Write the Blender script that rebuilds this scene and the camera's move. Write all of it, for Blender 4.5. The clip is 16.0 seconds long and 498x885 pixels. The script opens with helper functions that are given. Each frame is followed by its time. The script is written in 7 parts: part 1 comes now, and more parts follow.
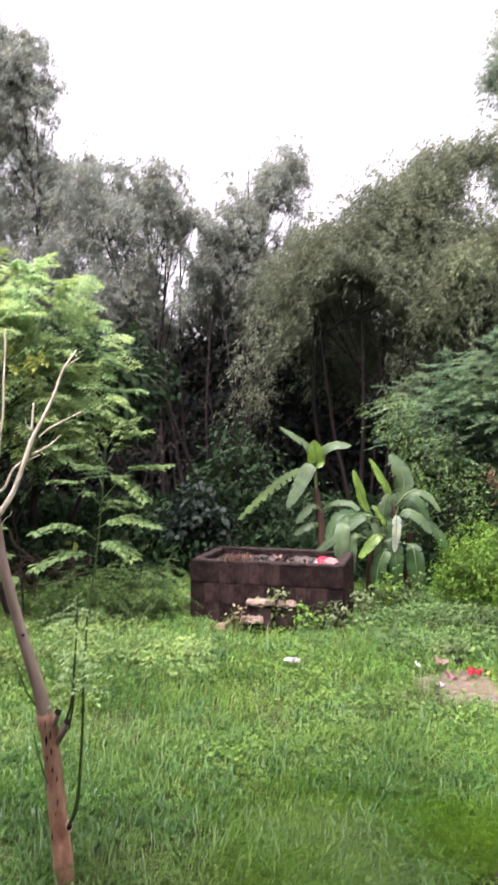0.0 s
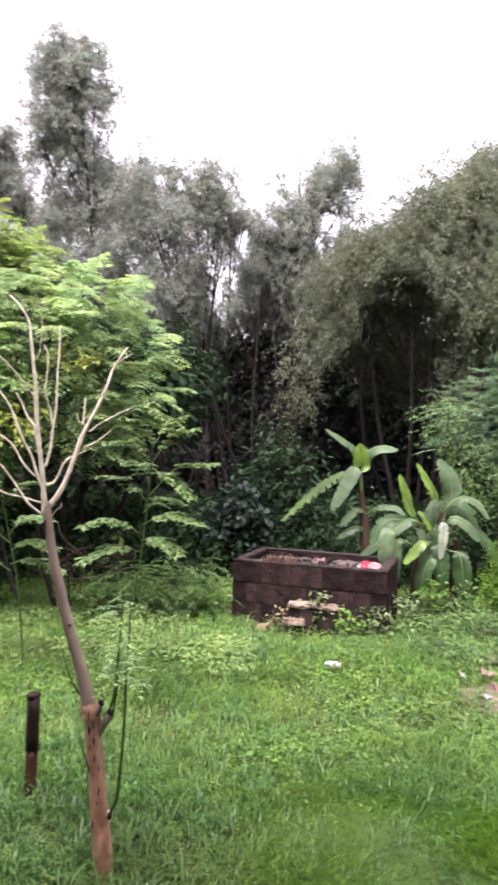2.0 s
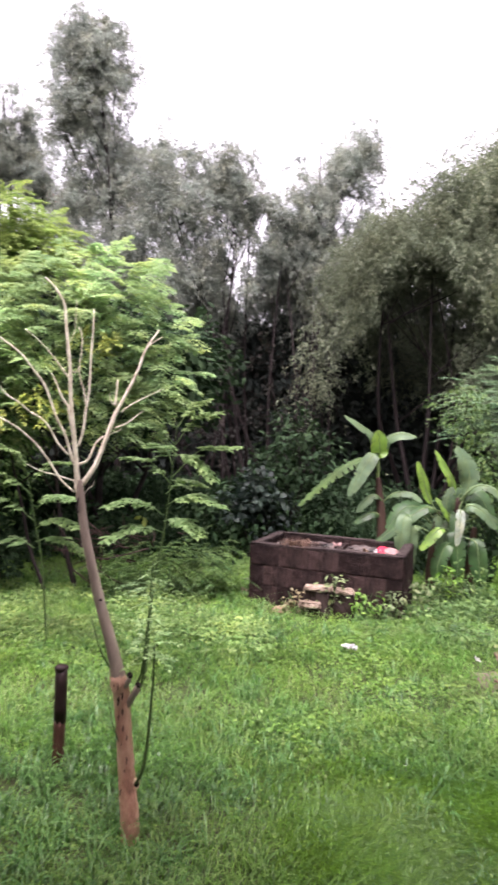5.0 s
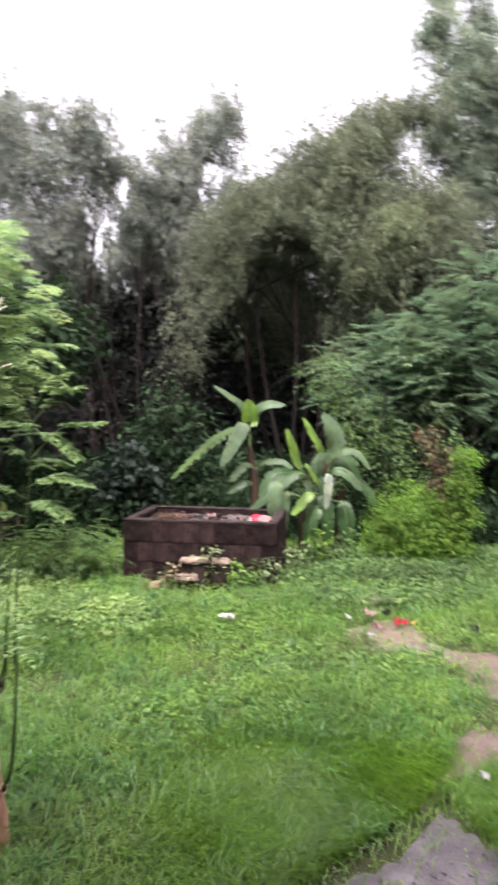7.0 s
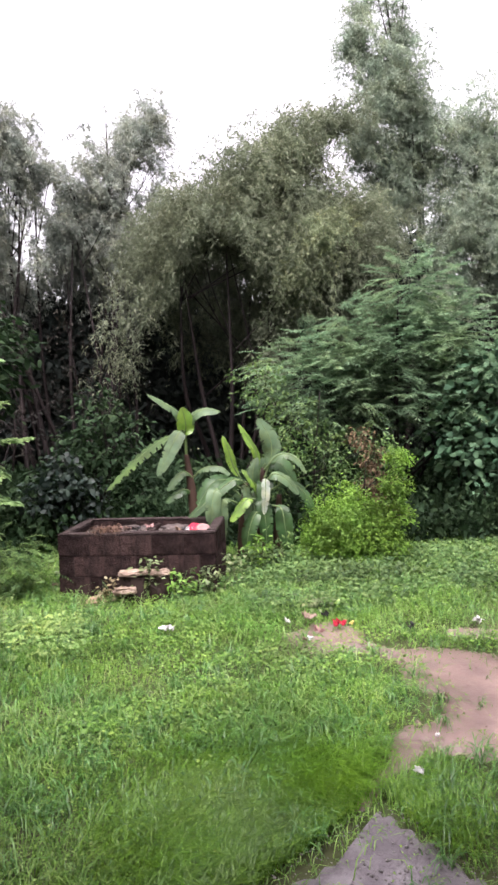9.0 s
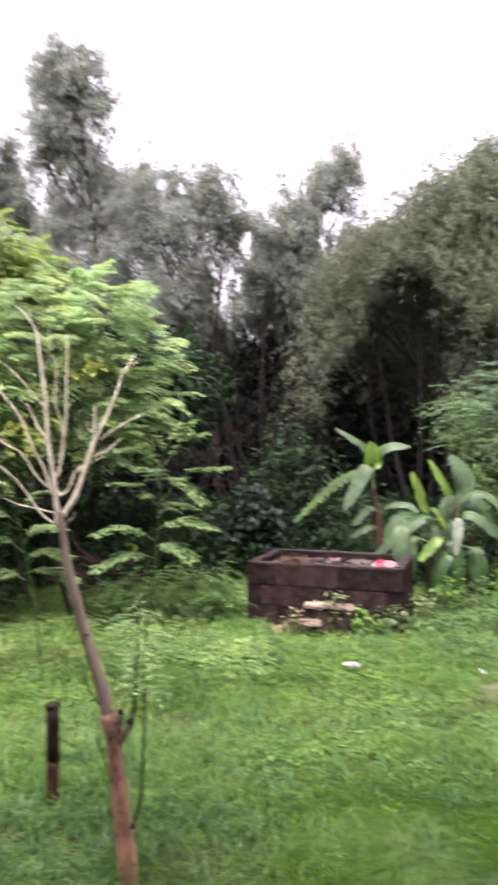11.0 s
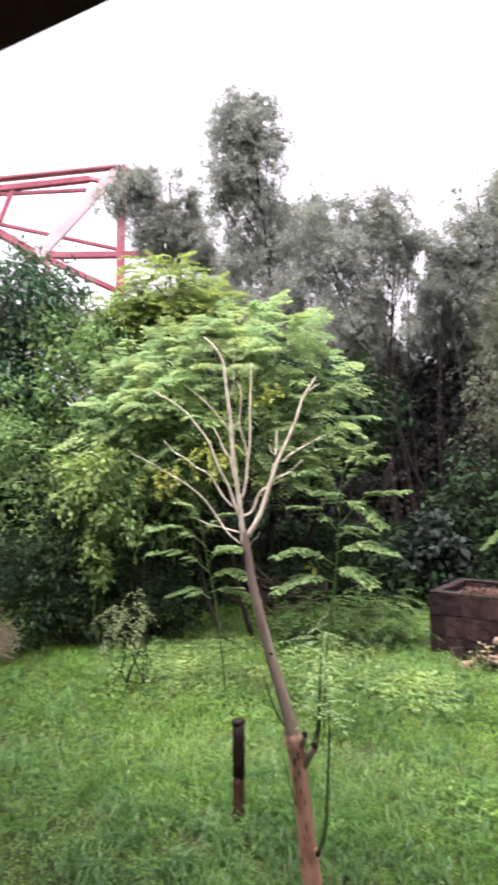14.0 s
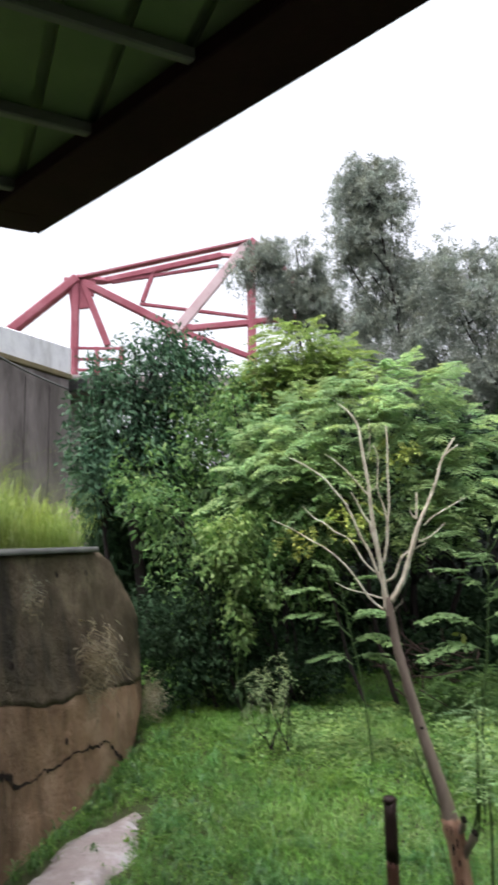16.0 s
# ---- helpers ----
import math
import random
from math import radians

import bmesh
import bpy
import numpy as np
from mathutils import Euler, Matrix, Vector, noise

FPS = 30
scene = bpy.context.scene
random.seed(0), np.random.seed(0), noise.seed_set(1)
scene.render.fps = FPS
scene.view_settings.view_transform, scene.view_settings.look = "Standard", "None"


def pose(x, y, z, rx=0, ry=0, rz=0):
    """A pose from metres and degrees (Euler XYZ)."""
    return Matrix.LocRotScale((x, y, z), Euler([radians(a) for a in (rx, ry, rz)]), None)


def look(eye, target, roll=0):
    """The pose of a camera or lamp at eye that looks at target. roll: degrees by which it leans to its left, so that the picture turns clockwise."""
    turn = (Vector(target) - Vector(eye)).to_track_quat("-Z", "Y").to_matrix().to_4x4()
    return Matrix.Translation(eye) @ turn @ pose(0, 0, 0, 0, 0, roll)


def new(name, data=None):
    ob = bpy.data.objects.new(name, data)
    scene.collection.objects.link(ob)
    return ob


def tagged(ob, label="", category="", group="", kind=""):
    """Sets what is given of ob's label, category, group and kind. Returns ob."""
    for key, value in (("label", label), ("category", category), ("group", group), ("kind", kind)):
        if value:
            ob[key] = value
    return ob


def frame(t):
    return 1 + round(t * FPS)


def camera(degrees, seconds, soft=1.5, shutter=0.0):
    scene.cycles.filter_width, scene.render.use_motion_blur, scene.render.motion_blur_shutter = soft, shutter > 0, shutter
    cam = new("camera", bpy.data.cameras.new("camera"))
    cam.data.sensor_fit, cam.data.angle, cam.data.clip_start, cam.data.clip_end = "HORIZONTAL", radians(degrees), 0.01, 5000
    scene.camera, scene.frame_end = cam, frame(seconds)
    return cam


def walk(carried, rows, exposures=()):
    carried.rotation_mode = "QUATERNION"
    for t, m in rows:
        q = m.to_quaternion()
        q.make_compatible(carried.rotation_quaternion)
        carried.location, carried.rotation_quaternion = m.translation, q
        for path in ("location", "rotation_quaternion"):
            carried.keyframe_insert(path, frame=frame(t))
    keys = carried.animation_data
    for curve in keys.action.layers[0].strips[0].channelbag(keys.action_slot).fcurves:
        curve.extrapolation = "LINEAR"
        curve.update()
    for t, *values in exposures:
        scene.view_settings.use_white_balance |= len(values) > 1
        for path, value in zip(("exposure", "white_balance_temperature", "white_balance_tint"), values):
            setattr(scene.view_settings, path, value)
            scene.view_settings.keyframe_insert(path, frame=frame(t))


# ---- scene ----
cam = camera(43.0, 16.0, soft=2.8, shutter=1.0)
PATH = [
    (0, (0.129, -0.088, 1.737), (0.079, 1.911, 1.763), -0.3),
    (0.5, (0.116, -0.069, 1.736), (0.039, 1.929, 1.718), 0.4),
    (1, (0.117, -0.086, 1.728), (0.033, 1.912, 1.75), 0.0),
    (1.5, (0.114, -0.089, 1.742), (-0.016, 1.906, 1.777), 0.3),
    (2, (0.117, -0.084, 1.725), (-0.073, 1.906, 1.756), 1.2),
    (2.5, (0.103, -0.095, 1.724), (-0.186, 1.884, 1.774), 0.6),
    (3, (0.087, -0.161, 1.716), (-0.298, 1.8, 1.809), 0.6),
    (3.2, (0.107, -0.171, 1.701), (-0.36, 1.773, 1.756), 1.9),
    (5.3, (0.056, -0.123, 1.711), (-0.118, 1.869, 1.697), 1.5),
    (5.5, (0.07, -0.109, 1.709), (-0.079, 1.886, 1.738), 1.2),
    (6, (0.076, -0.108, 1.702), (-0.04, 1.888, 1.75), 2.2),
    (6.5, (0.061, -0.081, 1.696), (0.086, 1.918, 1.704), 2.6),
    (7, (0.092, -0.04, 1.721), (0.26, 1.95, 1.62), 0.1),
    (7.5, (0.124, -0.042, 1.735), (0.439, 1.93, 1.619), -1.6),
    (8, (0.158, -0.05, 1.746), (0.511, 1.917, 1.657), -2.1),
    (8.2, (0.167, -0.048, 1.749), (0.527, 1.917, 1.657), -1.9),
    (10.3, (0.085, -0.045, 1.735), (0.258, 1.948, 1.69), -1.4),
    (10.5, (0.068, -0.053, 1.727), (0.121, 1.946, 1.732), -0.3),
    (11, (0.106, -0.066, 1.735), (-0.113, 1.921, 1.769), -0.7),
    (11.5, (0.092, -0.092, 1.728), (-0.306, 1.866, 1.805), -0.6),
    (12, (0.078, -0.039, 1.715), (-0.42, 1.898, 1.748), -0.1),
    (12.5, (0.079, -0.043, 1.713), (-0.404, 1.897, 1.771), 0.1),
    (13, (0.071, -0.039, 1.708), (-0.445, 1.893, 1.754), 0.3),
    (13.5, (0.072, -0.045, 1.711), (-0.558, 1.852, 1.798), -0.5),
    (14, (0.076, -0.073, 1.717), (-0.667, 1.779, 1.84), -0.8),
    (14.5, (0.079, -0.095, 1.722), (-0.768, 1.711, 1.866), -1.3),
    (15, (0.089, -0.098, 1.719), (-0.817, 1.663, 1.998), -1.3),
    (15.5, (0.096, -0.109, 1.745), (-0.919, 1.588, 2.04), -0.7),
    (16, (0.09, -0.136, 1.745), (-1.01, 1.504, 2.058), -1.5),
]
walk(cam, [(t, look(eye, target, roll)) for t, eye, target, roll in PATH],
     exposures=[(0, 2.04, 6500, 28.5), (3, 2.13, 6500, 29.5), (6, 2.07, 6500, 29.5), (7.5, 2.02, 6500, 23.5), (8.2, 2.02, 6500, 23.5), (11, 2.095, 6500, 29.5), (13.5, 2.115, 6500, 29.5), (14.5, 1.93, 6450, 21.5), (15, 1.64, 6350, 17.5), (15.5, 1.41, 6250, 15.5), (16, 1.42, 6200, 13.5)])
# ---------------------------------------------------------------- light
world = bpy.data.worlds.new("overcast_sky")
scene.world = world
world.use_nodes = True
wn, wl = world.node_tree.nodes, world.node_tree.links
sky = wn.new("ShaderNodeTexSky")
sky.sky_type, sky.sun_disc = "NISHITA", False
sky.sun_elevation, sky.sun_rotation = radians(71), radians(195)
sky.air_density, sky.dust_density, sky.ozone_density = 1.0, 6.0, 0.5
grey = wn.new("ShaderNodeHueSaturation")
grey.inputs["Saturation"].default_value = 0.12
wl.new(sky.outputs[0], grey.inputs["Color"])
wl.new(grey.outputs[0], wn["Background"].inputs[0])
wn["Background"].inputs[1].default_value = 0.15

sun = new("sun", bpy.data.lights.new("sun", "SUN"))
sun.data.energy, sun.data.angle, sun.data.color = 1.5, radians(50), (1.0, 0.97, 0.93)
sun.matrix_world = look((0, 0, 0), (0.09, 0.31, -0.95))

# ---------------------------------------------------------------- helpers
rng = np.random.default_rng(7)


def tri_mesh(name, V, F, smooth=False):
    V, F = np.asarray(V, np.float32), np.asarray(F, np.int32)
    me = bpy.data.meshes.new(name)
    me.vertices.add(len(V))
    me.vertices.foreach_set("co", V.ravel())
    me.loops.add(F.size)
    me.loops.foreach_set("vertex_index", F.ravel())
    me.polygons.add(len(F))
    me.polygons.foreach_set("loop_start", np.arange(0, F.size, F.shape[1], dtype=np.int32))
    if smooth:
        me.polygons.foreach_set("use_smooth", np.ones(len(F), bool))
    me.update(calc_edges=True)
    return me


def link(name, me, material, parent=None, label=""):
    ob = new(name, me)
    if material:
        me.materials.clear()
        me.materials.append(material)
    if parent:
        ob.parent = parent
    if label:
        ob["label"] = label
    return ob


def part(name, bm, material, parent, label="", smooth=False):
    me = bpy.data.meshes.new(name)
    bm.to_mesh(me)
    bm.free()
    if smooth:
        for p in me.polygons:
            p.use_smooth = True
    return link(name, me, material, parent, label)


def thing(name, place, label, category, group="", kind=""):
    ob = new(name)
    ob.location = place
    ob.empty_display_size = 0.2
    return tagged(ob, label, category, group, kind)


def under(ob, parent):
    """Parent a piece that was built in world coordinates."""
    ob.parent = parent
    ob.matrix_parent_inverse = Matrix.Translation(parent.location).inverted()
    return ob


def unit(v):
    return v / np.maximum(np.linalg.norm(v, axis=-1, keepdims=True), 1e-9)


def wobble(p, s, seed=0.0):
    """A cheap smooth field in -1..1 over points."""
    x, y, z = p[..., 0] * s + seed, p[..., 1] * s + 1.7 * seed, p[..., 2] * s - seed
    return (np.sin(1.3 * x + 1.9 * y) + np.sin(2.1 * y - 1.1 * z + 0.7) + np.sin(1.7 * z + 2.3 * x + 1.9) + np.sin(0.7 * x - 2.9 * y + 2.3 * z)) / 4


def smooth_path(pts, per=6):
    """A Catmull-Rom curve through a few points."""
    p = np.asarray(pts, float)
    q = np.vstack([2 * p[0] - p[1], p, 2 * p[-1] - p[-2]])
    out = []
    for i in range(1, len(q) - 2):
        for t in np.arange(per) / per:
            a, b, c, d = q[i - 1:i + 3]
            out.append(0.5 * (2 * b + (c - a) * t + (2 * a - 5 * b + 4 * c - d) * t * t + (3 * b - a - 3 * c + d) * t ** 3))
    out.append(p[-1])
    return np.array(out)


def tube(path, radii, sides=7, rough=0.0):
    """Vertices and triangles of a tapering round stem along a path."""
    path = np.asarray(path, float)
    n = len(path)
    r = np.interp(np.linspace(0, 1, n), np.linspace(0, 1, len(radii)), radii)
    tan = unit(np.gradient(path, axis=0))
    ref = np.tile([[1.0, 0.0, 0.0]], (n, 1))
    ref[np.abs(tan[:, 0]) > 0.9] = (0, 1, 0)
    a = unit(np.cross(tan, ref))
    b = np.cross(tan, a)
    ang = np.arange(sides) / sides * 2 * np.pi
    ring = a[:, None] * np.cos(ang)[None, :, None] + b[:, None] * np.sin(ang)[None, :, None]
    rr = r[:, None] * (1 + rough * rng.uniform(-1, 1, (n, sides)))
    V = (path[:, None] + ring * rr[..., None]).reshape(-1, 3)
    V = np.vstack([V, path[:1], path[-1:]])
    F = []
    for i in range(n - 1):
        for j in range(sides):
            k = (j + 1) % sides
            p, q, s, t = i * sides + j, i * sides + k, (i + 1) * sides + k, (i + 1) * sides + j
            F += [(p, q, s), (p, s, t)]
    for j in range(sides):
        k = (j + 1) % sides
        F += [(n * sides, k, j), (n * sides + 1, (n - 1) * sides + j, (n - 1) * sides + k)]
    return V, np.array(F)


def gather(pieces):
    """Join several (vertices, triangles) into one."""
    V, F, n = [], [], 0
    for v, f in pieces:
        V.append(v)
        F.append(np.asarray(f) + n)
        n += len(v)
    return np.vstack(V), np.vstack(F)


def leaf_blades(P, D, U, L, W, fold=0.18, oval=False, sag=0.1):
    """Leaves as folded blades: bases P, directions D, upper sides U, lengths and widths."""
    P, D, U = np.asarray(P, float), unit(np.asarray(D, float)), np.asarray(U, float)
    n = len(P)
    L = np.broadcast_to(L, n)[:, None]
    W = np.broadcast_to(W, n)[:, None]
    S = unit(np.cross(D, U))
    N = np.cross(S, D)
    down = np.array([[0, 0, -1.0]]) * L * sag
    tip = P + D * L + down
    if oval:
        m1, m2 = P + D * L * 0.25, P + D * L * 0.65 + down * 0.4
        rows = [P, m1 + S * W * 0.42 + N * W * fold, m2 + S * W * 0.45 + N * W * fold, tip, m2 - S * W * 0.45 + N * W * fold, m1 - S * W * 0.42 + N * W * fold]
        faces = [(0, 1, 5), (1, 2, 5), (2, 4, 5), (2, 3, 4)]
    else:
        mid = P + D * L * 0.42 + down * 0.2
        rows = [P, mid + S * W * 0.5 + N * W * fold, tip, mid - S * W * 0.5 + N * W * fold]
        faces = [(0, 1, 2), (0, 2, 3)]
    k = len(rows)
    V = np.stack(rows, 1).reshape(-1, 3)
    F = (np.arange(n)[:, None, None] * k + np.array(faces)[None]).reshape(-1, 3)
    return V, F


def hanging_blades(P, D, L, W):
    """Small narrow leaves seen from afar: one slim triangle each, turned at random."""
    D = unit(D)
    S = unit(np.cross(D, rng.normal(size=D.shape)))
    W = np.broadcast_to(W, len(P))[:, None] / 2
    V = np.stack([P - S * W, P + S * W, P + D * np.broadcast_to(L, len(P))[:, None]], 1).reshape(-1, 3)
    return V, np.arange(len(P) * 3).reshape(-1, 3)


# hollows among the crowns: centre and half axes
HOLLOWS = [(1.72, 11.6, 3.65, 0.74, 2.8, 1.3), (1.0, 11.6, 2.3, 1.05, 2.6, 0.6), (-1.5, 14.2, 6.55, 0.17, 2.6, 0.4), (-2.06, 14.2, 5.36, 0.17, 2.8, 0.62), (-1.72, 14.2, 5.75, 0.14, 2.6, 0.35), (0.51, 14.1, 6.91, 0.3, 1.6, 0.25), (5.24, 12.3, 9.45, 0.2, 1.2, 0.5), (4.35, 12.3, 6.58, 0.62, 2.4, 0.4), (-2.95, 6.3, 1.0, 0.8, 1.6, 0.5)]


def open_air(P):
    """True where no hollow keeps the leaves away, with ragged rims."""
    ok = np.ones(len(P), bool)
    for x, y, z, a, b, c in HOLLOWS:
        r = ((P - [x, y, z]) / [a, b, c]) ** 2
        ok &= r.sum(1) > 0.95 + 0.55 * wobble(P, 3.0, x) + 0.5 * wobble(P, 9.0, z)
    return ok


def in_lobes(lobes, per, squash=1.0, gap=-0.45, hollow=0.45, seed=0.0):
    """Points in the outer part of a crown's lobes, with gaps, and the way outwards at each."""
    P, O = [], []
    for x, y, z, r in lobes:
        n = max(6, int(per * r * r))
        d = unit(rng.normal(size=(n, 3)))
        rad = r * (hollow + (1.12 - hollow) * rng.random(n) ** 0.7) * (1 + 0.42 * wobble(d * 2.6, 1.0, x + z))
        p = np.array([x, y, z]) + d * rad[:, None] * np.array([1, 1, squash])
        P.append(p)
        O.append(d)
    P, O = np.vstack(P), np.vstack(O)
    keep = (0.6 * wobble(P, 2.2, seed) + 0.6 * wobble(P, 5.1, seed + 2) + 0.35 * wobble(P, 11.0, seed + 5) > gap) & open_air(P)
    return P[keep], O[keep]


def ragged(lobes, parts=7, size=(0.38, 0.72), reach=0.8):
    """Break each lobe into smaller, uneven clumps, for a torn outline with gaps."""
    out = []
    for x, y, z, r in lobes:
        for _ in range(parts):
            d = unit(rng.normal(size=3)) * r * rng.uniform(0.15, reach)
            out.append((x + d[0], y + d[1], z + d[2] * 1.1, r * rng.uniform(*size)))
    return out


def drooping_crown(lobes, per, leaf=(0.1, 0.024), count=26, length=0.42, gap=-0.45, seed=0.0, squash=1.7, clumps=(14, (0.22, 0.5), 1.08), bare=-0.36):
    """Hanging sprays of narrow leaves, as gum trees and bamboo have."""
    P, O = in_lobes(ragged([(x, y, z, r * 1.02) for x, y, z, r in lobes], *clumps), per * 0.84, squash, gap, 0.0, seed)
    n = len(P)
    # single sprays stand out beyond the clumps
    stray = np.clip(rng.normal(size=P.shape), -1.6, 1.6) * (0.22 * (rng.random(n) < 0.3))[:, None]
    stray[:, 2] = -np.abs(stray[:, 2])
    P = P + stray
    head = unit(O * [1, 1, 0.4] + rng.normal(size=(n, 3)) * 0.6 + [0, 0, 0.3])
    ln = length * rng.uniform(0.5, 1.4, n)
    s = (np.arange(count) + 0.5) / count
    Q = P[:, None] + head[:, None] * (ln[:, None] * s * 0.8)[..., None]
    Q[..., 2] -= ln[:, None] * s ** 2 * 0.75
    Q += rng.normal(size=Q.shape) * 0.035
    D = rng.normal(size=Q.shape) * 0.6 + head[:, None] * 0.3 + [0, 0, -0.65]
    Q, D = Q.reshape(-1, 3), D.reshape(-1, 3)
    # small openings where twigs have lost their leaves
    G = Q * [1, 0.4, 0.75]
    ok = open_air(Q) & (wobble(G, 8.0, seed + 1) + wobble(G, 15.0, seed + 3) + 0.5 * wobble(G, 27.0, seed + 7) > bare)
    Q, D = Q[ok], D[ok]
    m = len(Q)
    return hanging_blades(Q, D, leaf[0] * rng.uniform(0.6, 1.35, m), leaf[1] * rng.uniform(0.7, 1.3, m))


def pinnate(P, head, ln, pairs, leaf, droop=0.35, up=(0, 0, 1), oval=False):
    """Feather leaves: a row of paired leaflets along arching stalks. Returns leaflets and stalks."""
    n = len(P)
    ln = np.broadcast_to(ln, n)
    s = (np.arange(pairs) + 1.0) / pairs
    Q = P[:, None] + head[:, None] * (ln[:, None] * s)[..., None]
    Q[..., 2] -= ln[:, None] * s ** 2 * droop
    side = unit(np.cross(head, np.array(up, float)))
    V, F, off = [], [], 0
    taper = (0.55 + 0.9 * s * (1.25 - s) * 1.6)[None]
    for sign in (-1, 1):
        D = side[:, None] * sign * 0.9 + head[:, None] * 0.45 + rng.normal(size=Q.shape) * 0.12 + [0, 0, -0.18]
        U = np.broadcast_to(np.array(up, float), Q.shape) + rng.normal(size=Q.shape) * 0.25
        m = n * pairs
        L = (leaf[0] * taper * rng.uniform(0.8, 1.15, (n, pairs))).reshape(m)
        V_, F_ = leaf_blades(Q.reshape(m, 3), D.reshape(m, 3), U.reshape(m, 3), L, leaf[1] * rng.uniform(0.8, 1.2, m), oval=oval)
        V.append(V_)
        F.append(F_ + off)
        off += len(V_)
    D = head * 0.8 + [0, 0, -droop]
    V_, F_ = leaf_blades(Q[:, -1], D, np.broadcast_to(np.array(up, float), P.shape), leaf[0] * 1.1, leaf[1] * 1.2)
    V.append(V_)
    F.append(F_ + off)
    off += len(V_)
    # thin stalks, as slim blades
    D = head + np.array([0, 0, -0.45 * droop])
    V_, F_ = leaf_blades(P, D, np.broadcast_to(np.array([0, 0, 1.0]), P.shape), ln * 1.0, 0.006)
    V.append(V_)
    F.append(F_ + off)
    return np.vstack(V), np.vstack(F)


def feathery_crown(lobes, per, length=0.34, pairs=9, leaf=(0.085, 0.026), gap=-0.4, seed=0.0, droop=0.4, squash=0.9):
    P, O = in_lobes(lobes, per, squash, gap, 0.3, seed)
    n = len(P)
    head = unit(O * [1, 1, 0.35] + rng.normal(size=(n, 3)) * [0.6, 0.6, 0.25] + [0, 0, 0.1])
    return pinnate(P, head, length * rng.uniform(0.6, 1.25, n), pairs, leaf, droop)


def lacy_crown(lobes, per, length=0.34, gap=-0.4, seed=0.0, leaf=(0.034, 0.022)):
    """Twice-divided feather leaves: stalks with side stalks, each with paired leaflets."""
    P, O = in_lobes(lobes, per, 0.9, gap, 0.35, seed)
    n, k = len(P), 6
    head = unit(O * [1, 1, 0.5] + rng.normal(size=(n, 3)) * [0.5, 0.5, 0.3] + [0, 0, 0.12])
    side = unit(np.cross(head, [0, 0, 1.0]))
    ln = length * rng.uniform(0.6, 1.25, n)
    Ps, Hs, Ls = [], [], []
    for q in range(k):
        s = 0.2 + 0.8 * q / (k - 1)
        c = P + head * (ln * s)[:, None] + np.array([0, 0, -0.32]) * (ln * s * s)[:, None]
        reach = 0.42 * math.sin(math.pi * (0.28 + 0.6 * s))
        for sg in (-1, 1):
            Ps.append(c)
            Hs.append(side * sg * 0.85 + head * 0.5 + rng.normal(size=(n, 3)) * 0.12 - [0, 0, 0.12])
            Ls.append(ln * reach)
    return pinnate(np.vstack(Ps), unit(np.vstack(Hs)), np.concatenate(Ls), 4, leaf, 0.3)


def broad_crown(lobes, per, leaf=(0.11, 0.055), gap=-0.45, seed=0.0, squash=1.0, hang=0.3):
    P, O = in_lobes(lobes, per, squash, gap, 0.35, seed)
    n = len(P)
    P = np.repeat(P, 4, 0) + rng.normal(size=(n * 4, 3)) * leaf[0] * 0.6
    O = np.repeat(O, 4, 0)
    D = O * [1, 1, 0.3] + rng.normal(size=P.shape) * 0.6 + [0, 0, -hang]
    U = rng.normal(size=P.shape) * 0.5 + O * 0.4 + [0, 0, 0.9]
    m = len(P)
    return leaf_blades(P, D, U, leaf[0] * rng.uniform(0.55, 1.3, m), leaf[1] * rng.uniform(0.7, 1.25, m), oval=True)


# ---------------------------------------------------------------- materials
def fresh(name):
    m = bpy.data.materials.new(name)
    m.use_nodes = True
    return m, m.node_tree.nodes, m.node_tree.links, m.node_tree.nodes["Principled BSDF"]


def ramp(nodes, colours):
    r = nodes.new("ShaderNodeValToRGB")
    e = r.color_ramp.elements
    while len(e) < len(colours):
        e.new(0.5)
    for i, c in enumerate(colours):
        e[i].position, e[i].color = i / max(1, len(colours) - 1), (*c, 1)
    return r


def noise_at(nodes, links, scale, detail=4, rough=0.6, stretch=None):
    co = nodes.new("ShaderNodeTexCoord")
    tex = nodes.new("ShaderNodeTexNoise")
    tex.inputs["Scale"].default_value, tex.inputs["Detail"].default_value, tex.inputs["Roughness"].default_value = scale, detail, rough
    if stretch:
        mp = nodes.new("ShaderNodeMapping")
        mp.inputs["Scale"].default_value = stretch
        links.new(co.outputs["Object"], mp.inputs[0])
        links.new(mp.outputs[0], tex.inputs["Vector"])
    else:
        links.new(co.outputs["Object"], tex.inputs["Vector"])
    return tex


